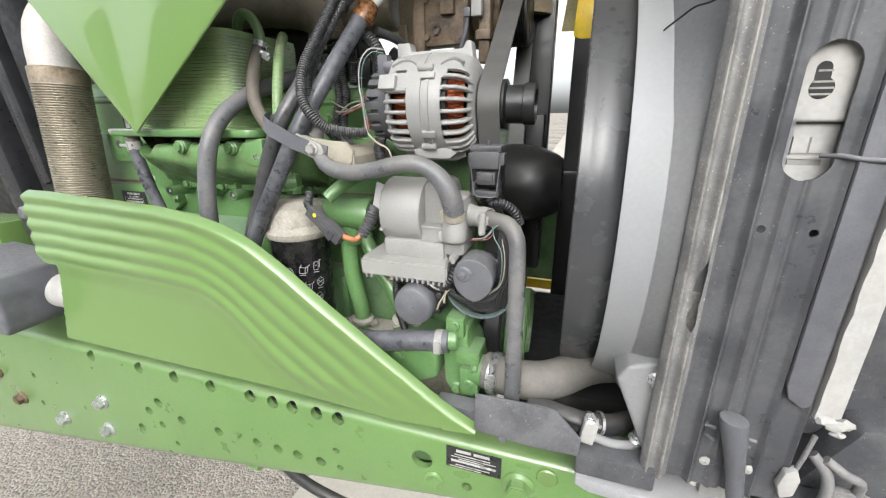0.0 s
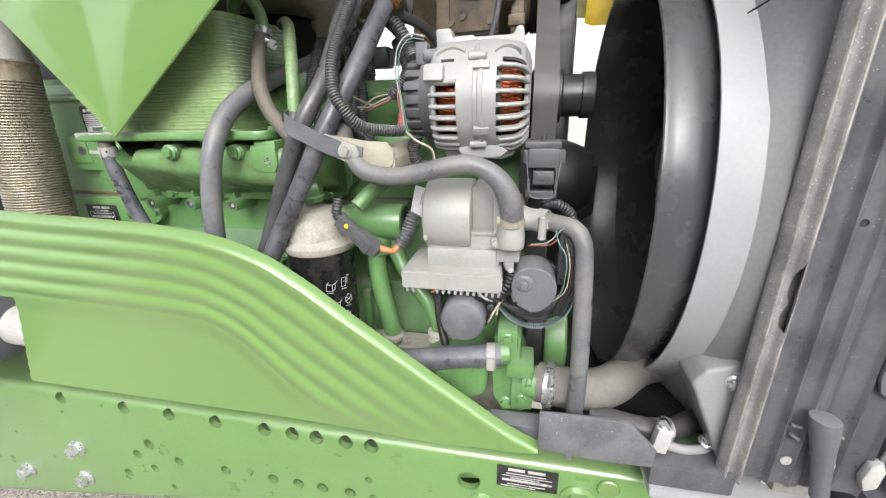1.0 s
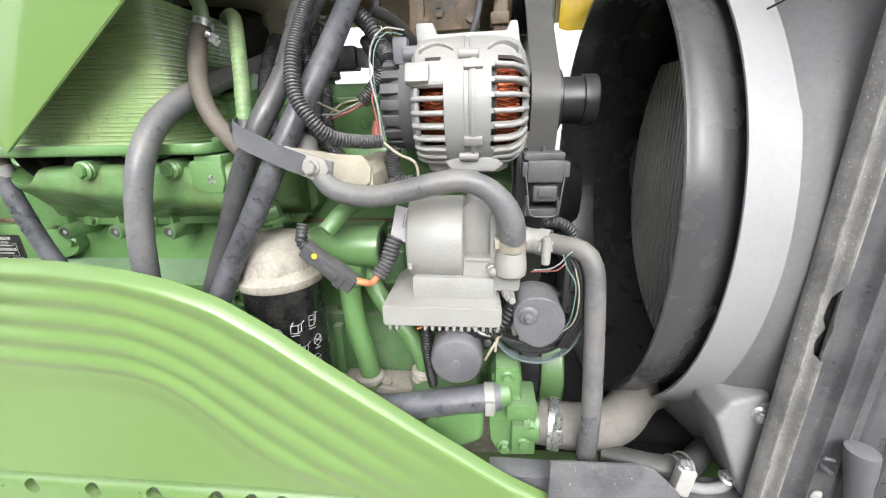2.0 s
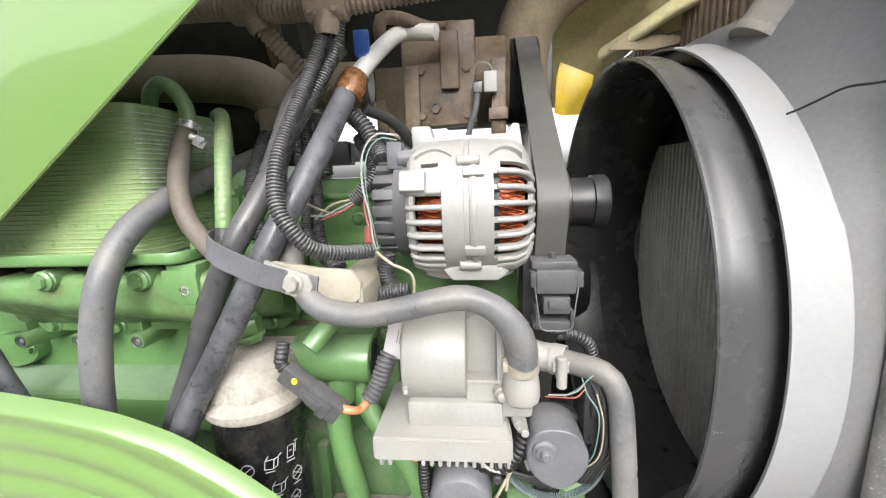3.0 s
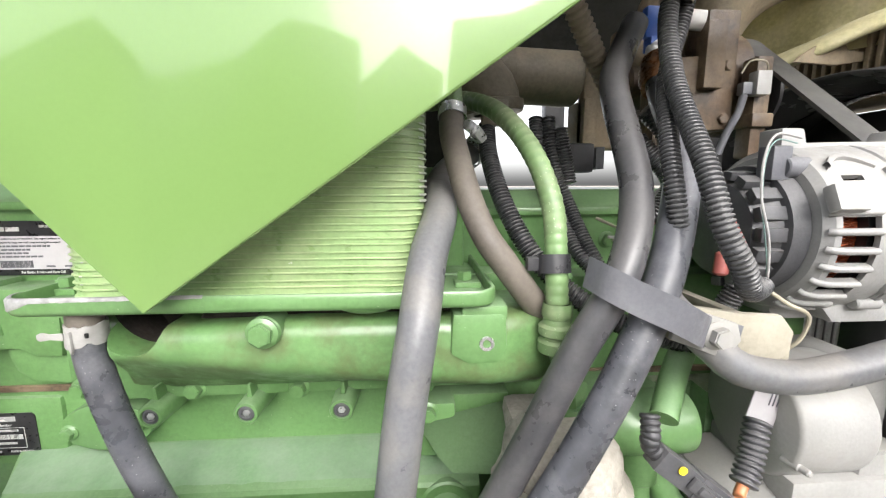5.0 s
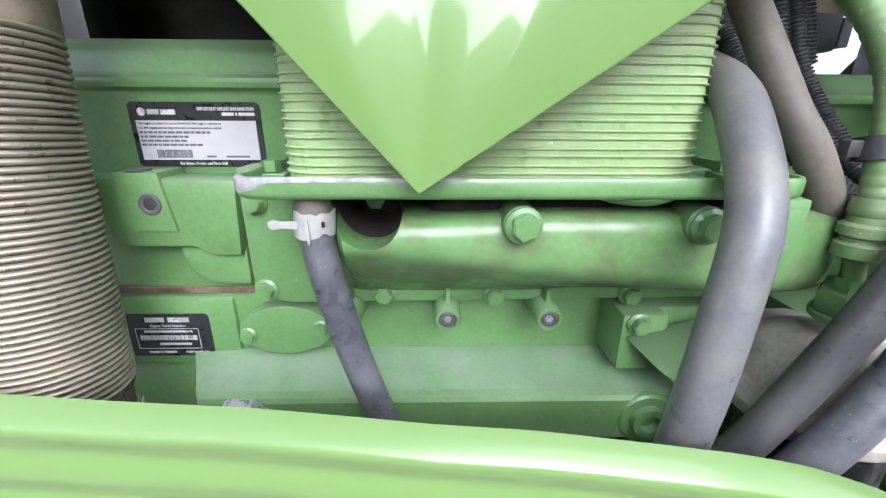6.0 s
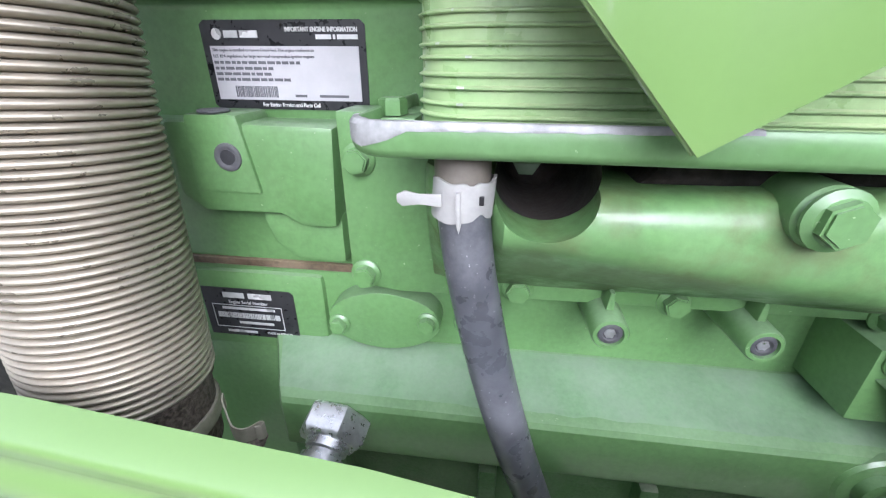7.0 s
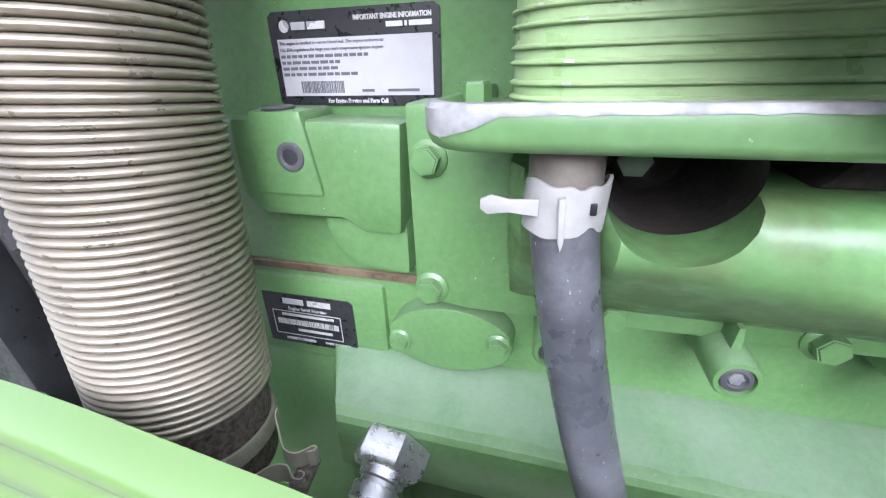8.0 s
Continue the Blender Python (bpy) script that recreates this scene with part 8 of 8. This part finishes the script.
    tube(bm, [(0.140, 0.640, 0.143), (0.1436, 0.630, 0.1458), (0.152, 0.620, 0.152), (0.1615, 0.608, 0.1585), (0.170, 0.590, 0.158), (0.180, 0.572, 0.160), (0.20, 0.563, 0.165)], 0.0011, 8, 0.004)
    part("wire", bm, BLACK, sh)
    fan = thing("fan_drive", "black tapered fan drive hub inside the shroud", "fan drive", (0.10, yc, zc))
    bm = bmesh.new()
    lathe(bm, [(-0.088, 0), (-0.088, 0.074), (-0.084, 0.078), (-0.055, 0.078), (-0.020, 0.076), (0.004, 0.068), (0.022, 0.060), (0.034, 0.052), (0.037, 0.016), (0.037, 0)], (0, yc, zc), (1, 0, 0), 44)
    part("hub", bm, BLACK, fan)
    rad = thing("radiator", "dark finned radiator core behind the fan", "radiator", (0.26, yc, -0.5))
    bm = bmesh.new()
    box(bm, 0.262, 0.31, 0.575, 1.275, -0.49, 0.225, 0.003)
    part("core", bm, FANBLACK, rad)
    bm = bmesh.new()
    box(bm, 0.2535, 0.2625, 0.0, 0.0062, -0.48, 0.142, 0.0015, 1)
    fin = link_mesh("fin", bm, FINDARK)
    for k in range(45):
        placed("fin", fin, rad, Matrix.Translation((0, 0.585 + 0.0153 * k, 0)))
    bm = bmesh.new()
    box(bm, 0.2480, 0.2625, 0.60, 1.26, 0.142, 0.148, 0.0015)
    box(bm, 0.2530, 0.2625, 0.60, 1.26, 0.148, 0.222, 0.002)
    part("top_channel", bm, BLACK, rad, "dark channel above the fins")
    bm = bmesh.new()
    box(bm, 0.205, 0.33, 0.70, 1.275, 0.235, 0.345, 0.008)
    part("end_tank", bm, TANK, rad, "dusty ribbed end tank")
    bm = bmesh.new()
    box(bm, 0.192, 0.206, 0.0, 0.008, 0.238, 0.342, 0.002)
    rib = link_mesh("tank_rib", bm, TANK)
    for k in range(32):
        placed("tank_rib", rib, rad, Matrix.Translation((0, 0.71 + 0.0168 * k, 0)))
    bm = bmesh.new()
    box(bm, 0.215, 0.33, 0.575, 1.275, -0.53, -0.49, 0.008)
    part("lower_tank", bm, TANK, rad)
    # inner side of the far hood panel, cream above and yellow at its foot
    foot = [(-0.005, 1.16, 0.232), (0.06, 1.15, 0.230), (0.098, 1.13, 0.245), (0.1250, 1.07, 0.290), (0.1512, 1.0, 0.310), (0.2129, 0.95, 0.318), (0.2507, 0.90, 0.350), (0.33, 0.84, 0.40)]
    line = spline(foot, 0.006)
    far = thing("inner_panel", "cream and yellow moulded inner panel above the shroud", "panel", (0.12, 1.08, 0.23))
    bm = bmesh.new()
    rows = []
    for p in line:
        row = []
        for k in range(15):
            u = k / 14
            bulge = 0.028 * math.sin(math.pi * min(1.0, u * 2.2)) - 0.012 * math.exp(-((u - 0.28) / 0.07) ** 2)
            top = Vector((0.10 + 0.9 * (p.x - 0.03), p.y - 0.10, 0.56))
            q = p.lerp(top, u) + Vector((-0.012 * math.sin(math.pi * u), bulge, 0))
            row.append(bm.verts.new(q))
        rows.append(row)
    for a, b in zip(rows, rows[1:]):
        for k in range(14):
            bm.faces.new((a[k], a[k + 1], b[k + 1], b[k]))
    bmesh.ops.solidify(bm, geom=bm.faces[:], thickness=0.004)
    part("moulding", bm, OLIVE, far, sharp=60)
    bm = bmesh.new()
    prism(bm, [(0.024, 0.218), (0.040, 0.212), (0.100, 0.212), (0.110, 0.285), (0.075, 0.300), (0.034, 0.318), (0.027, 0.290)], 1.138, 1.142, "y", 0.001)
    part("stripe", bm, YELLOW, far, "yellow stripe at the panel's foot")
    bm = bmesh.new()
    prism(bm, [(0.080, 0.292), (0.088, 0.300), (0.112, 0.316), (0.140, 0.324), (0.160, 0.321), (0.170, 0.310), (0.198, 0.309), (0.200, 0.296), (0.150, 0.288)], 0.972, 0.978, "y", 0.002)
    part("lobe", bm, TANK, far, "dark moulded lobe over the ring")
    bm = bmesh.new()
    tube(bm, [(0.090, 1.030, 0.300), (0.128, 0.985, 0.318), (0.165, 0.955, 0.338), (0.205, 0.925, 0.352), (0.25, 0.91, 0.357), (0.33, 0.89, 0.362)], 0.024, 20, 0.006, flat=0.5)
    part("rim", bm, OLIVE, far, "raised pale rim")
    bm = bmesh.new()
    tube(bm, [(-0.060, 0.985, 0.235), (-0.060, 0.985, 0.295), (-0.045, 0.985, 0.350), (-0.002, 0.985, 0.400), (0.07, 0.99, 0.440), (0.16, 1.0, 0.455)], 0.054, 28, 0.01, flat=0.75)
    solo("air_duct", bm, TANK, "dusty brown moulded duct rising behind the belt", "duct", sharp=60)
    cp = thing("charge_pipe", "thick grey dusty pipe rising beside the shroud", "pipe", (0.165, 0.74, 0.225))
    bm = bmesh.new()
    tube(bm, [(0.172, 0.742, 0.228), (0.188, 0.738, 0.252), (0.210, 0.735, 0.288), (0.25, 0.73, 0.345), (0.30, 0.73, 0.40)], 0.0315, 28, 0.008)
    part("tube", bm, PIPEGREY, cp)
    bm = bmesh.new()
    lathe(bm, [(-0.002, 0.030), (-0.002, 0.0328), (0.004, 0.0334), (0.008, 0.0322)], (0.172, 0.742, 0.228), (0.6, -0.1, 0.8), 32)
    part("lip", bm, PIPEGREY, cp)


build_shroud()


# ---------- radiator side frame ----------
def build_frame():
    fr = thing("radiator_support", "dark grey pressed steel radiator side frame with ribs", "radiator frame", (0.26, 0.555, -0.41))
    # pressed profile (x, y), swept upwards: soft ridges on a flat sheet
    def sheet_y(x):
        y = 0.5565
        for c, w, h in ((0.1865, 0.0034, 0.0095), (0.2035, 0.0044, 0.0105), (0.1945, 0.0100, 0.0030), (0.2385, 0.0032, 0.0055), (0.2605, 0.0034, 0.0045), (0.2680, 0.0060, 0.0025), (0.2765, 0.0026, -0.0030), (0.3055, 0.0030, 0.0050), (0.336, 0.0030, 0.005)):
            y -= h * math.exp(-((x - c) / w) ** 2)
        return y + 0.004 / (1 + math.exp(-(x - 0.214) / 0.0015)) / (1 + math.exp((x - 0.234) / 0.0015))

    prof = [(0.1805, 0.5592)] + [(float(x), sheet_y(x)) for x in np.linspace(0.181, 0.338, 84)]
    prof.append((0.3385, 0.5585))
    for name, keep, mat, label in (("ridged_edge", lambda x: x <= 0.2135, RIDGE, "grey dusty ridged edge"), ("pressed_sheet", lambda x: x >= 0.2115, COOLER, "")):
        side = [p for p in prof if keep(p[0])]
        loop = side + [(x, y + 0.0025) for x, y in side][::-1]
        bm = bmesh.new()
        rows = [[bm.verts.new((x, y, z)) for x, y in loop] for z in (-0.408, -0.2, 0.0, 0.2, 0.46)]
        for a, b in zip(rows, rows[1:]):
            for k in range(len(loop)):
                j = (k + 1) % len(loop)
                bm.faces.new((a[k], a[j], b[j], b[k]))
        bm.faces.new(rows[0])
        bm.faces.new(rows[-1][::-1])
        if name == "ridged_edge":
            edge = part(name, bm, mat, fr, label, sharp=30)
    sheet = part("pressed_sheet", bm, COOLER, fr, sharp=30)
    cut = bmesh.new()
    prism(cut, [(0.2550 + 0.0205 * math.cos(t) + 0.0165, 0.1155 - 0.021 + 0.021 * math.sin(t)) for t in np.linspace(0, math.pi, 12)] + [(0.2715 + 0.0205 * math.cos(t), 0.011 + 0.021 * math.sin(t)) for t in np.linspace(math.pi, 2 * math.pi, 12)], 0.53, 0.58, "y")
    rod(cut, (0.2483, 0.53, -0.0607), (0.2483, 0.58, -0.0607), 0.0042, 16)
    rod(cut, (0.2934, 0.53, -0.0616), (0.2934, 0.58, -0.0616), 0.0042, 16)
    carve(sheet, cut)
    cut = bmesh.new()
    prism(cut, [(0.1985, -0.118), (0.1975, -0.140), (0.2000, -0.150), (0.1970, -0.168), (0.1985, -0.180), (0.203, -0.186), (0.2080, -0.178), (0.2065, -0.160), (0.2045, -0.150), (0.2075, -0.140), (0.2085, -0.112), (0.206, -0.092)], 0.53, 0.58, "y")
    carve(edge, cut)
    bm = bmesh.new()
    prism(bm, [(0.190, -0.20), (0.190, -0.08), (0.214, -0.08), (0.214, -0.20)], 0.5665, 0.570, "y")
    part("backing_strip", bm, EDGE, fr)
    # pale plate behind the long slot, with a keyhole and cuts
    bm = bmesh.new()
    box(bm, 0.243, 0.297, 0.574, 0.578, -0.02, 0.043)
    low = part("slot_plate", bm, OFFWHITE, fr, "off-white plate behind the slot")
    cut = bmesh.new()
    box(cut, 0.249, 0.290, 0.56, 0.60, 0.0035, 0.0095)
    carve(low, cut)
    for z0, z1, x0, x1 in ((0.013, 0.0155, 0.249, 0.290), (0.0155, 0.031, 0.2605, 0.2625), (0.0155, 0.031, 0.2755, 0.2775)):
        cut = bmesh.new()
        box(cut, x0, x1, 0.56, 0.60, z0, z1)
        carve(low, cut)
    bm = bmesh.new()
    prism(bm, [(0.243, 0.125), (0.243, 0.045), (0.297, 0.045), (0.297, 0.125)], 0.566, 0.578, "y", 0.004, 3)
    pale = part("keyhole_plate", bm, OFFWHITE, fr, "off-white plate with a keyhole")
    bm = bmesh.new()
    rod(bm, (0.2702, 0.5662, 0.0755), (0.2702, 0.5655, 0.0755), 0.0098, 28)
    part("keyhole", bm, BLACK, pale, "dark round keyhole")
    bm = bmesh.new()
    prism(bm, [(0.2686 + 0.0062 * math.cos(t), 0.0925 + 0.0062 * math.sin(t)) for t in np.linspace(0, math.pi, 12)] + [(0.2628, 0.080), (0.2752, 0.080)], 0.5656, 0.5662, "y")
    part("keyhole_slot", bm, BLACK, pale)
    for z, half in ((0.0700, 0.0080), (0.0755, 0.0094), (0.0810, 0.0080), (0.0905, 0.0056)):
        bm = bmesh.new()
        box(bm, 0.2700 - half, 0.2700 + half, 0.5650, 0.5654, z - 0.0009, z + 0.0009)
        part("louvre_edge", bm, EDGE, pale)
    bm = bmesh.new()
    for k in range(22):
        box(bm, 0.24, 0.30, 0.582, 0.584, -0.02 + 0.0065 * k, -0.017 + 0.0065 * k)
    box(bm, 0.24, 0.30, 0.585, 0.588, -0.03, 0.13)
    part("dark_louvre", bm, BLACK, fr)
    for x0, x1 in ((0.1850, 0.1878), (0.2012, 0.2052)):
        bm = bmesh.new()
        rows = []
        for z in np.linspace(-0.405, 0.458, 150):
            if 0.195 < x0 < 0.21 and -0.195 < z < -0.088:
                rows.append(None)
                continue
            w = 0.0007 * noise.noise((x0 * 50, 0, z * 45)) + 0.0010 * noise.noise((x0 * 90, 3, z * 160))
            c, half = (x0 + x1) / 2, max(0.0003, (x1 - x0) / 2 + w)
            xs_ = (c - half, c - half / 3, c + half / 3, c + half)
            rows.append([bm.verts.new((x, sheet_y(x) - 0.0003, z)) for x in xs_])
        for a, b in zip(rows, rows[1:]):
            if a and b:
                for k in range(3):
                    bm.faces.new((a[k], a[k + 1], b[k + 1], b[k]))
        part("worn_ridge", bm, EDGE, fr, "ridge worn to bare metal", clean=False)
    # rubber stop with its saddle
    bm = bmesh.new()
    rings = []
    for z, r in ((-0.2856, 0.0132), (-0.2862, 0.0144), (-0.2880, 0.0150), (-0.3100, 0.0142), (-0.3300, 0.0122), (-0.3520, 0.0108), (-0.375, 0.0100), (-0.405, 0.0098)):
        rings.append([bm.verts.new((0.2640 + 0.20 * (-0.2856 - z) + r * math.cos(t), 0.540 - r * math.sin(t), z)) for t in np.linspace(0, 2 * math.pi, 28, endpoint=False)])
    for a, b in zip(rings, rings[1:]):
        for k in range(28):
            bm.faces.new((a[k], a[(k + 1) % 28], b[(k + 1) % 28], b[k]))
    bm.faces.new(rings[0])
    bm.faces.new(rings[-1][::-1])
    part("stop", bm, GREYPLAST, fr, "blunt grey rubber stop")
    for x0, z0, x1, z1 in ((0.252, -0.312, 0.240, -0.309), (0.254, -0.330, 0.243, -0.322), (0.281, -0.318, 0.296, -0.320), (0.278, -0.332, 0.292, -0.330)):
        bm = bmesh.new()
        tube(bm, [(x0, 0.550, z0), (x1, 0.550, z1)], 0.0022, 8)
        part("clip", bm, GREYPLAST, fr)
    for x, z in ((0.2525, -0.3690), (0.3005, -0.3680)):
        bm = bmesh.new()
        lathe(bm, [(0, 0.0066), (0.0012, 0.0066), (0.0026, 0.0030), (0.0031, 0.0012), (0.0022, 0.001), (0.0022, 0)], (x, 0.556, z), (0, -1, 0), 20)
        part("rivet", bm, OFFWHITE, fr, "white push rivet")
    # second bluish channel and the foam seal
    bm = bmesh.new()
    prism(bm, [(0.306, 0.46), (0.307, -0.235), (0.312, -0.252), (0.326, -0.262), (0.334, -0.258), (0.334, 0.46)], 0.5475, 0.5535, "y", 0.002)
    part("channel", bm, GREYPLAST, fr, "blue-grey channel strip")
    bm = bmesh.new()
    rows, rnd = [], random.Random(3)
    for z in np.linspace(-0.272, 0.46, 40):
        w = 0.0012 * rnd.uniform(-1, 1)
        rows.append([bm.verts.new((0.341 + w, 0.548, z)), bm.verts.new((0.366 + w * 0.5, 0.552 + w, z)), bm.verts.new((0.370, 0.585, z)), bm.verts.new((0.340, 0.585, z))])
    for a, b in zip(rows, rows[1:]):
        for k in range(4):
            bm.faces.new((a[k], a[(k + 1) % 4], b[(k + 1) % 4], b[k]))
    bm.faces.new(rows[0])
    bm.faces.new(rows[-1][::-1])
    part("foam_seal", bm, OFFWHITE, fr, "off-white foam seal strip")
    bm = bmesh.new()
    rnd = random.Random(5)
    for k in range(7):
        c = Vector((0.350 + 0.0026 * k + 0.002 * rnd.random(), 0.546 + 0.004 * rnd.random(), -0.272 - 0.0035 * k * rnd.random()))
        sub = bmesh.new()
        bmesh.ops.create_icosphere(sub, subdivisions=2, radius=0.0045 + 0.003 * rnd.random(), matrix=Matrix.Translation(c) @ Matrix.Diagonal((1.4, 0.7, 0.8, 1)))
        for v in sub.verts:
            v.co += Vector(noise.noise_vector(v.co * 300)) * 0.003
        part("torn_seal", sub, OFFWHITE, fr, "torn crumbled foam end")
    prism(bm, [(0.331, -0.352), (0.327, -0.375), (0.333, -0.392), (0.346, -0.385), (0.348, -0.36), (0.342, -0.345)], 0.545, 0.556, "y", 0.003)
    part("torn_seal", bm, OFFWHITE, fr, "torn crumbled foam end")
    # battery tray side beyond the seal
    bm = bmesh.new()
    box(bm, 0.37, 1.0, 0.62, 0.66, -0.35, 0.5, 0.01)
    box(bm, 0.34, 1.0, 0.52, 0.66, -0.47, -0.40, 0.01)
    prism(bm, [(0.36, -0.40), (0.41, -0.30), (0.60, -0.24), (0.60, -0.40)], 0.58, 0.64, "y", 0.01)
    part("side_sheet", bm, COOLER, fr)
    ws = thing("steel_hook", "worn bare steel hook and linkage at the frame foot", "hook", (0.38, 0.55, -0.41))
    bm = bmesh.new()
    tube(bm, [(0.352, 0.556, -0.300), (0.346, 0.552, -0.33), (0.340, 0.551, -0.36), (0.335, 0.552, -0.385)], 0.0026, 8, 0.006)
    tube(bm, [(0.355, 0.556, -0.325), (0.370, 0.548, -0.345), (0.374, 0.545, -0.375), (0.368, 0.545, -0.40)], 0.006, 12, 0.005)
    tube(bm, [(0.365, 0.550, -0.325), (0.385, 0.546, -0.338), (0.400, 0.546, -0.345), (0.405, 0.55, -0.365), (0.425, 0.55, -0.375)], 0.0055, 12, 0.005)
    box(bm, 0.376, 0.405, 0.545, 0.556, -0.40, -0.362, 0.004)
    part("hook", bm, RIDGE, ws)
    # strip between the sheet and the shroud
    bm = bmesh.new()
    box(bm, 0.222, 0.34, 0.592, 0.60, -0.405, 0.46, 0.003)
    part("inner_post", bm, BLACK, fr)
    lead = thing("frame_cable", "grey cable leading out of the frame slot", "cable", (0.30, 0.55, 0.01))
    bm = bmesh.new()
    tube(bm, [(0.284, 0.566, 0.014), (0.296, 0.555, 0.015), (0.310, 0.548, 0.013), (0.335, 0.545, 0.012), (0.37, 0.546, 0.010)], 0.0024, 10, 0.005)
    part("wire", bm, GREYPLAST, lead)


build_frame()


# ---------- rear end: posts, step cylinder, dark tank ----------
def build_rear():
    post = thing("cab_post", "dark grey bent post behind the exhaust pipe", "post", (-1.28, 0.75, -0.45))
    bm = bmesh.new()
    prism(bm, [(-1.36, 0.50), (-1.325, 0.50), (-1.245, -0.11), (-1.275, -0.12)], 0.745, 0.775, "y", 0.004)
    prism(bm, [(-1.52, 0.50), (-1.45, 0.50), (-1.30, -0.46), (-1.36, -0.46)], 0.73, 0.78, "y", 0.005)
    part("bar", bm, PLASTIC, post)
    bm = bmesh.new()
    box(bm, -1.9, -1.02, 0.85, 0.90, -0.50, 0.50, 0.01)
    part("side_wall", bm, BLACK, post, "black wall of the cab front")
    bm = bmesh.new()
    box(bm, -1.95, -1.46, 0.70, 0.80, -0.37, -0.23, 0.01)
    solo("side_cover", bm, PANEL, "green side cover beside the posts", "side panel")
    cyl = thing("steering_cylinder", "white rod with a grey end block on the rail", "hydraulic cylinder", (-1.03, 0.53, -0.40))
    bm = bmesh.new()
    rod(bm, (-1.14, 0.606, -0.330), (-0.968, 0.606, -0.330), 0.040, 36, 0.004)
    part("rod", bm, OFFWHITE, cyl)
    bm = bmesh.new()
    prism(bm, [(-1.30, -0.25), (-1.058, -0.262), (-1.044, -0.30), (-1.047, -0.375), (-1.058, -0.392), (-1.30, -0.40)], 0.49, 0.66, "y", 0.008, 3)
    part("block", bm, GREYPLAST, cyl)
    bm = bmesh.new()
    rod(bm, (-1.6, 1.02, 0.36), (-0.43, 1.04, 0.37), 0.135, 40, 0.02)
    et = thing("exhaust_tank", "dark brown dusty tank lying behind the engine", "tank", (-0.95, 1.04, 0.04))
    part("drum", bm, HOODIN, et)
    bm = bmesh.new()
    box(bm, -1.7, -0.45, 1.0, 1.1, 0.04, 0.40, 0.02)
    part("saddle", bm, HOODIN, et)
    for x in (-1.2, -0.75, -0.46):
        bm = bmesh.new()
        band(bm, (x, 1.03, 0.364), (1, 0.015, 0.008), 0.1355, 0.03, 0.003, 40)
        part("band", bm, BROWN, et)
    bm = bmesh.new()
    box(bm, -0.60, -0.045, 1.10, 1.16, -0.70, -0.06, 0.01)
    box(bm, -0.60, -0.06, 1.11, 1.15, -0.70, 0.07, 0.01)
    solo("far_cover", bm, BLACK, "black cover on the far side of the engine", "cover")
    bm = bmesh.new()
    box(bm, -0.16, 0.08, 1.30, 1.34, -0.455, -0.12, 0.006)
    solo("far_box", bm, CAST, "dark green box on the far side", "box")
    bm = bmesh.new()
    box(bm, -0.055, -0.006, 0.985, 1.03, -0.30, 0.34, 0.008)
    box(bm, -0.050, -0.012, 0.965, 0.99, -0.20, 0.05, 0.006)
    solo("belt_bracket", bm, BLACK, "black upright steel bracket behind the belt", "bracket")
    bm = bmesh.new()
    box(bm, 0.0, 0.08, 1.97, 2.03, -1.49, 0.95, 0.01)
    solo("marker_post", bm, BLACK, "black upright post on the far side of the tractor", "post")
    bm = bmesh.new()
    box(bm, 0.020, 0.095, 1.20, 1.24, -0.78, -0.10, 0.006)
    solo("far_post", bm, BLACK, "black post on the far side of the fan", "post")
    bm = bmesh.new()
    rod(bm, (-0.2, 1.32, -0.532), (0.12, 1.32, -0.532), 0.022, 24)
    solo("far_pipe", bm, OFFWHITE, "white pipe on the far side", "pipe")
    bm = bmesh.new()
    box(bm, -0.2, 0.12, 1.34, 1.36, -0.507, -0.475, 0.003)
    solo("far_strip", bm, YELLOW, "yellow strip on the far side", "strip")
    bm = bmesh.new()
    tube(bm, [(-0.62, 0.66, -0.62), (-0.55, 0.66, -0.74), (-0.46, 0.68, -0.83), (-0.30, 0.70, -0.87), (-0.1, 0.72, -0.80)], 0.013, 14, 0.02)
    solo("brake_hose", bm, RUBBER, "black hose hanging below the rail", "hose")
    bm = bmesh.new()
    rod(bm, (-0.60, 0.62, -0.72), (-0.57, 0.62, -0.72), 0.012, 12, 0.002)
    rod(bm, (-0.615, 0.645, -0.70), (-0.60, 0.62, -0.725), 0.009, 12)
    solo("pipe_fitting", bm, RAIL, "green pipe fitting under the rail", "fitting")


build_rear()
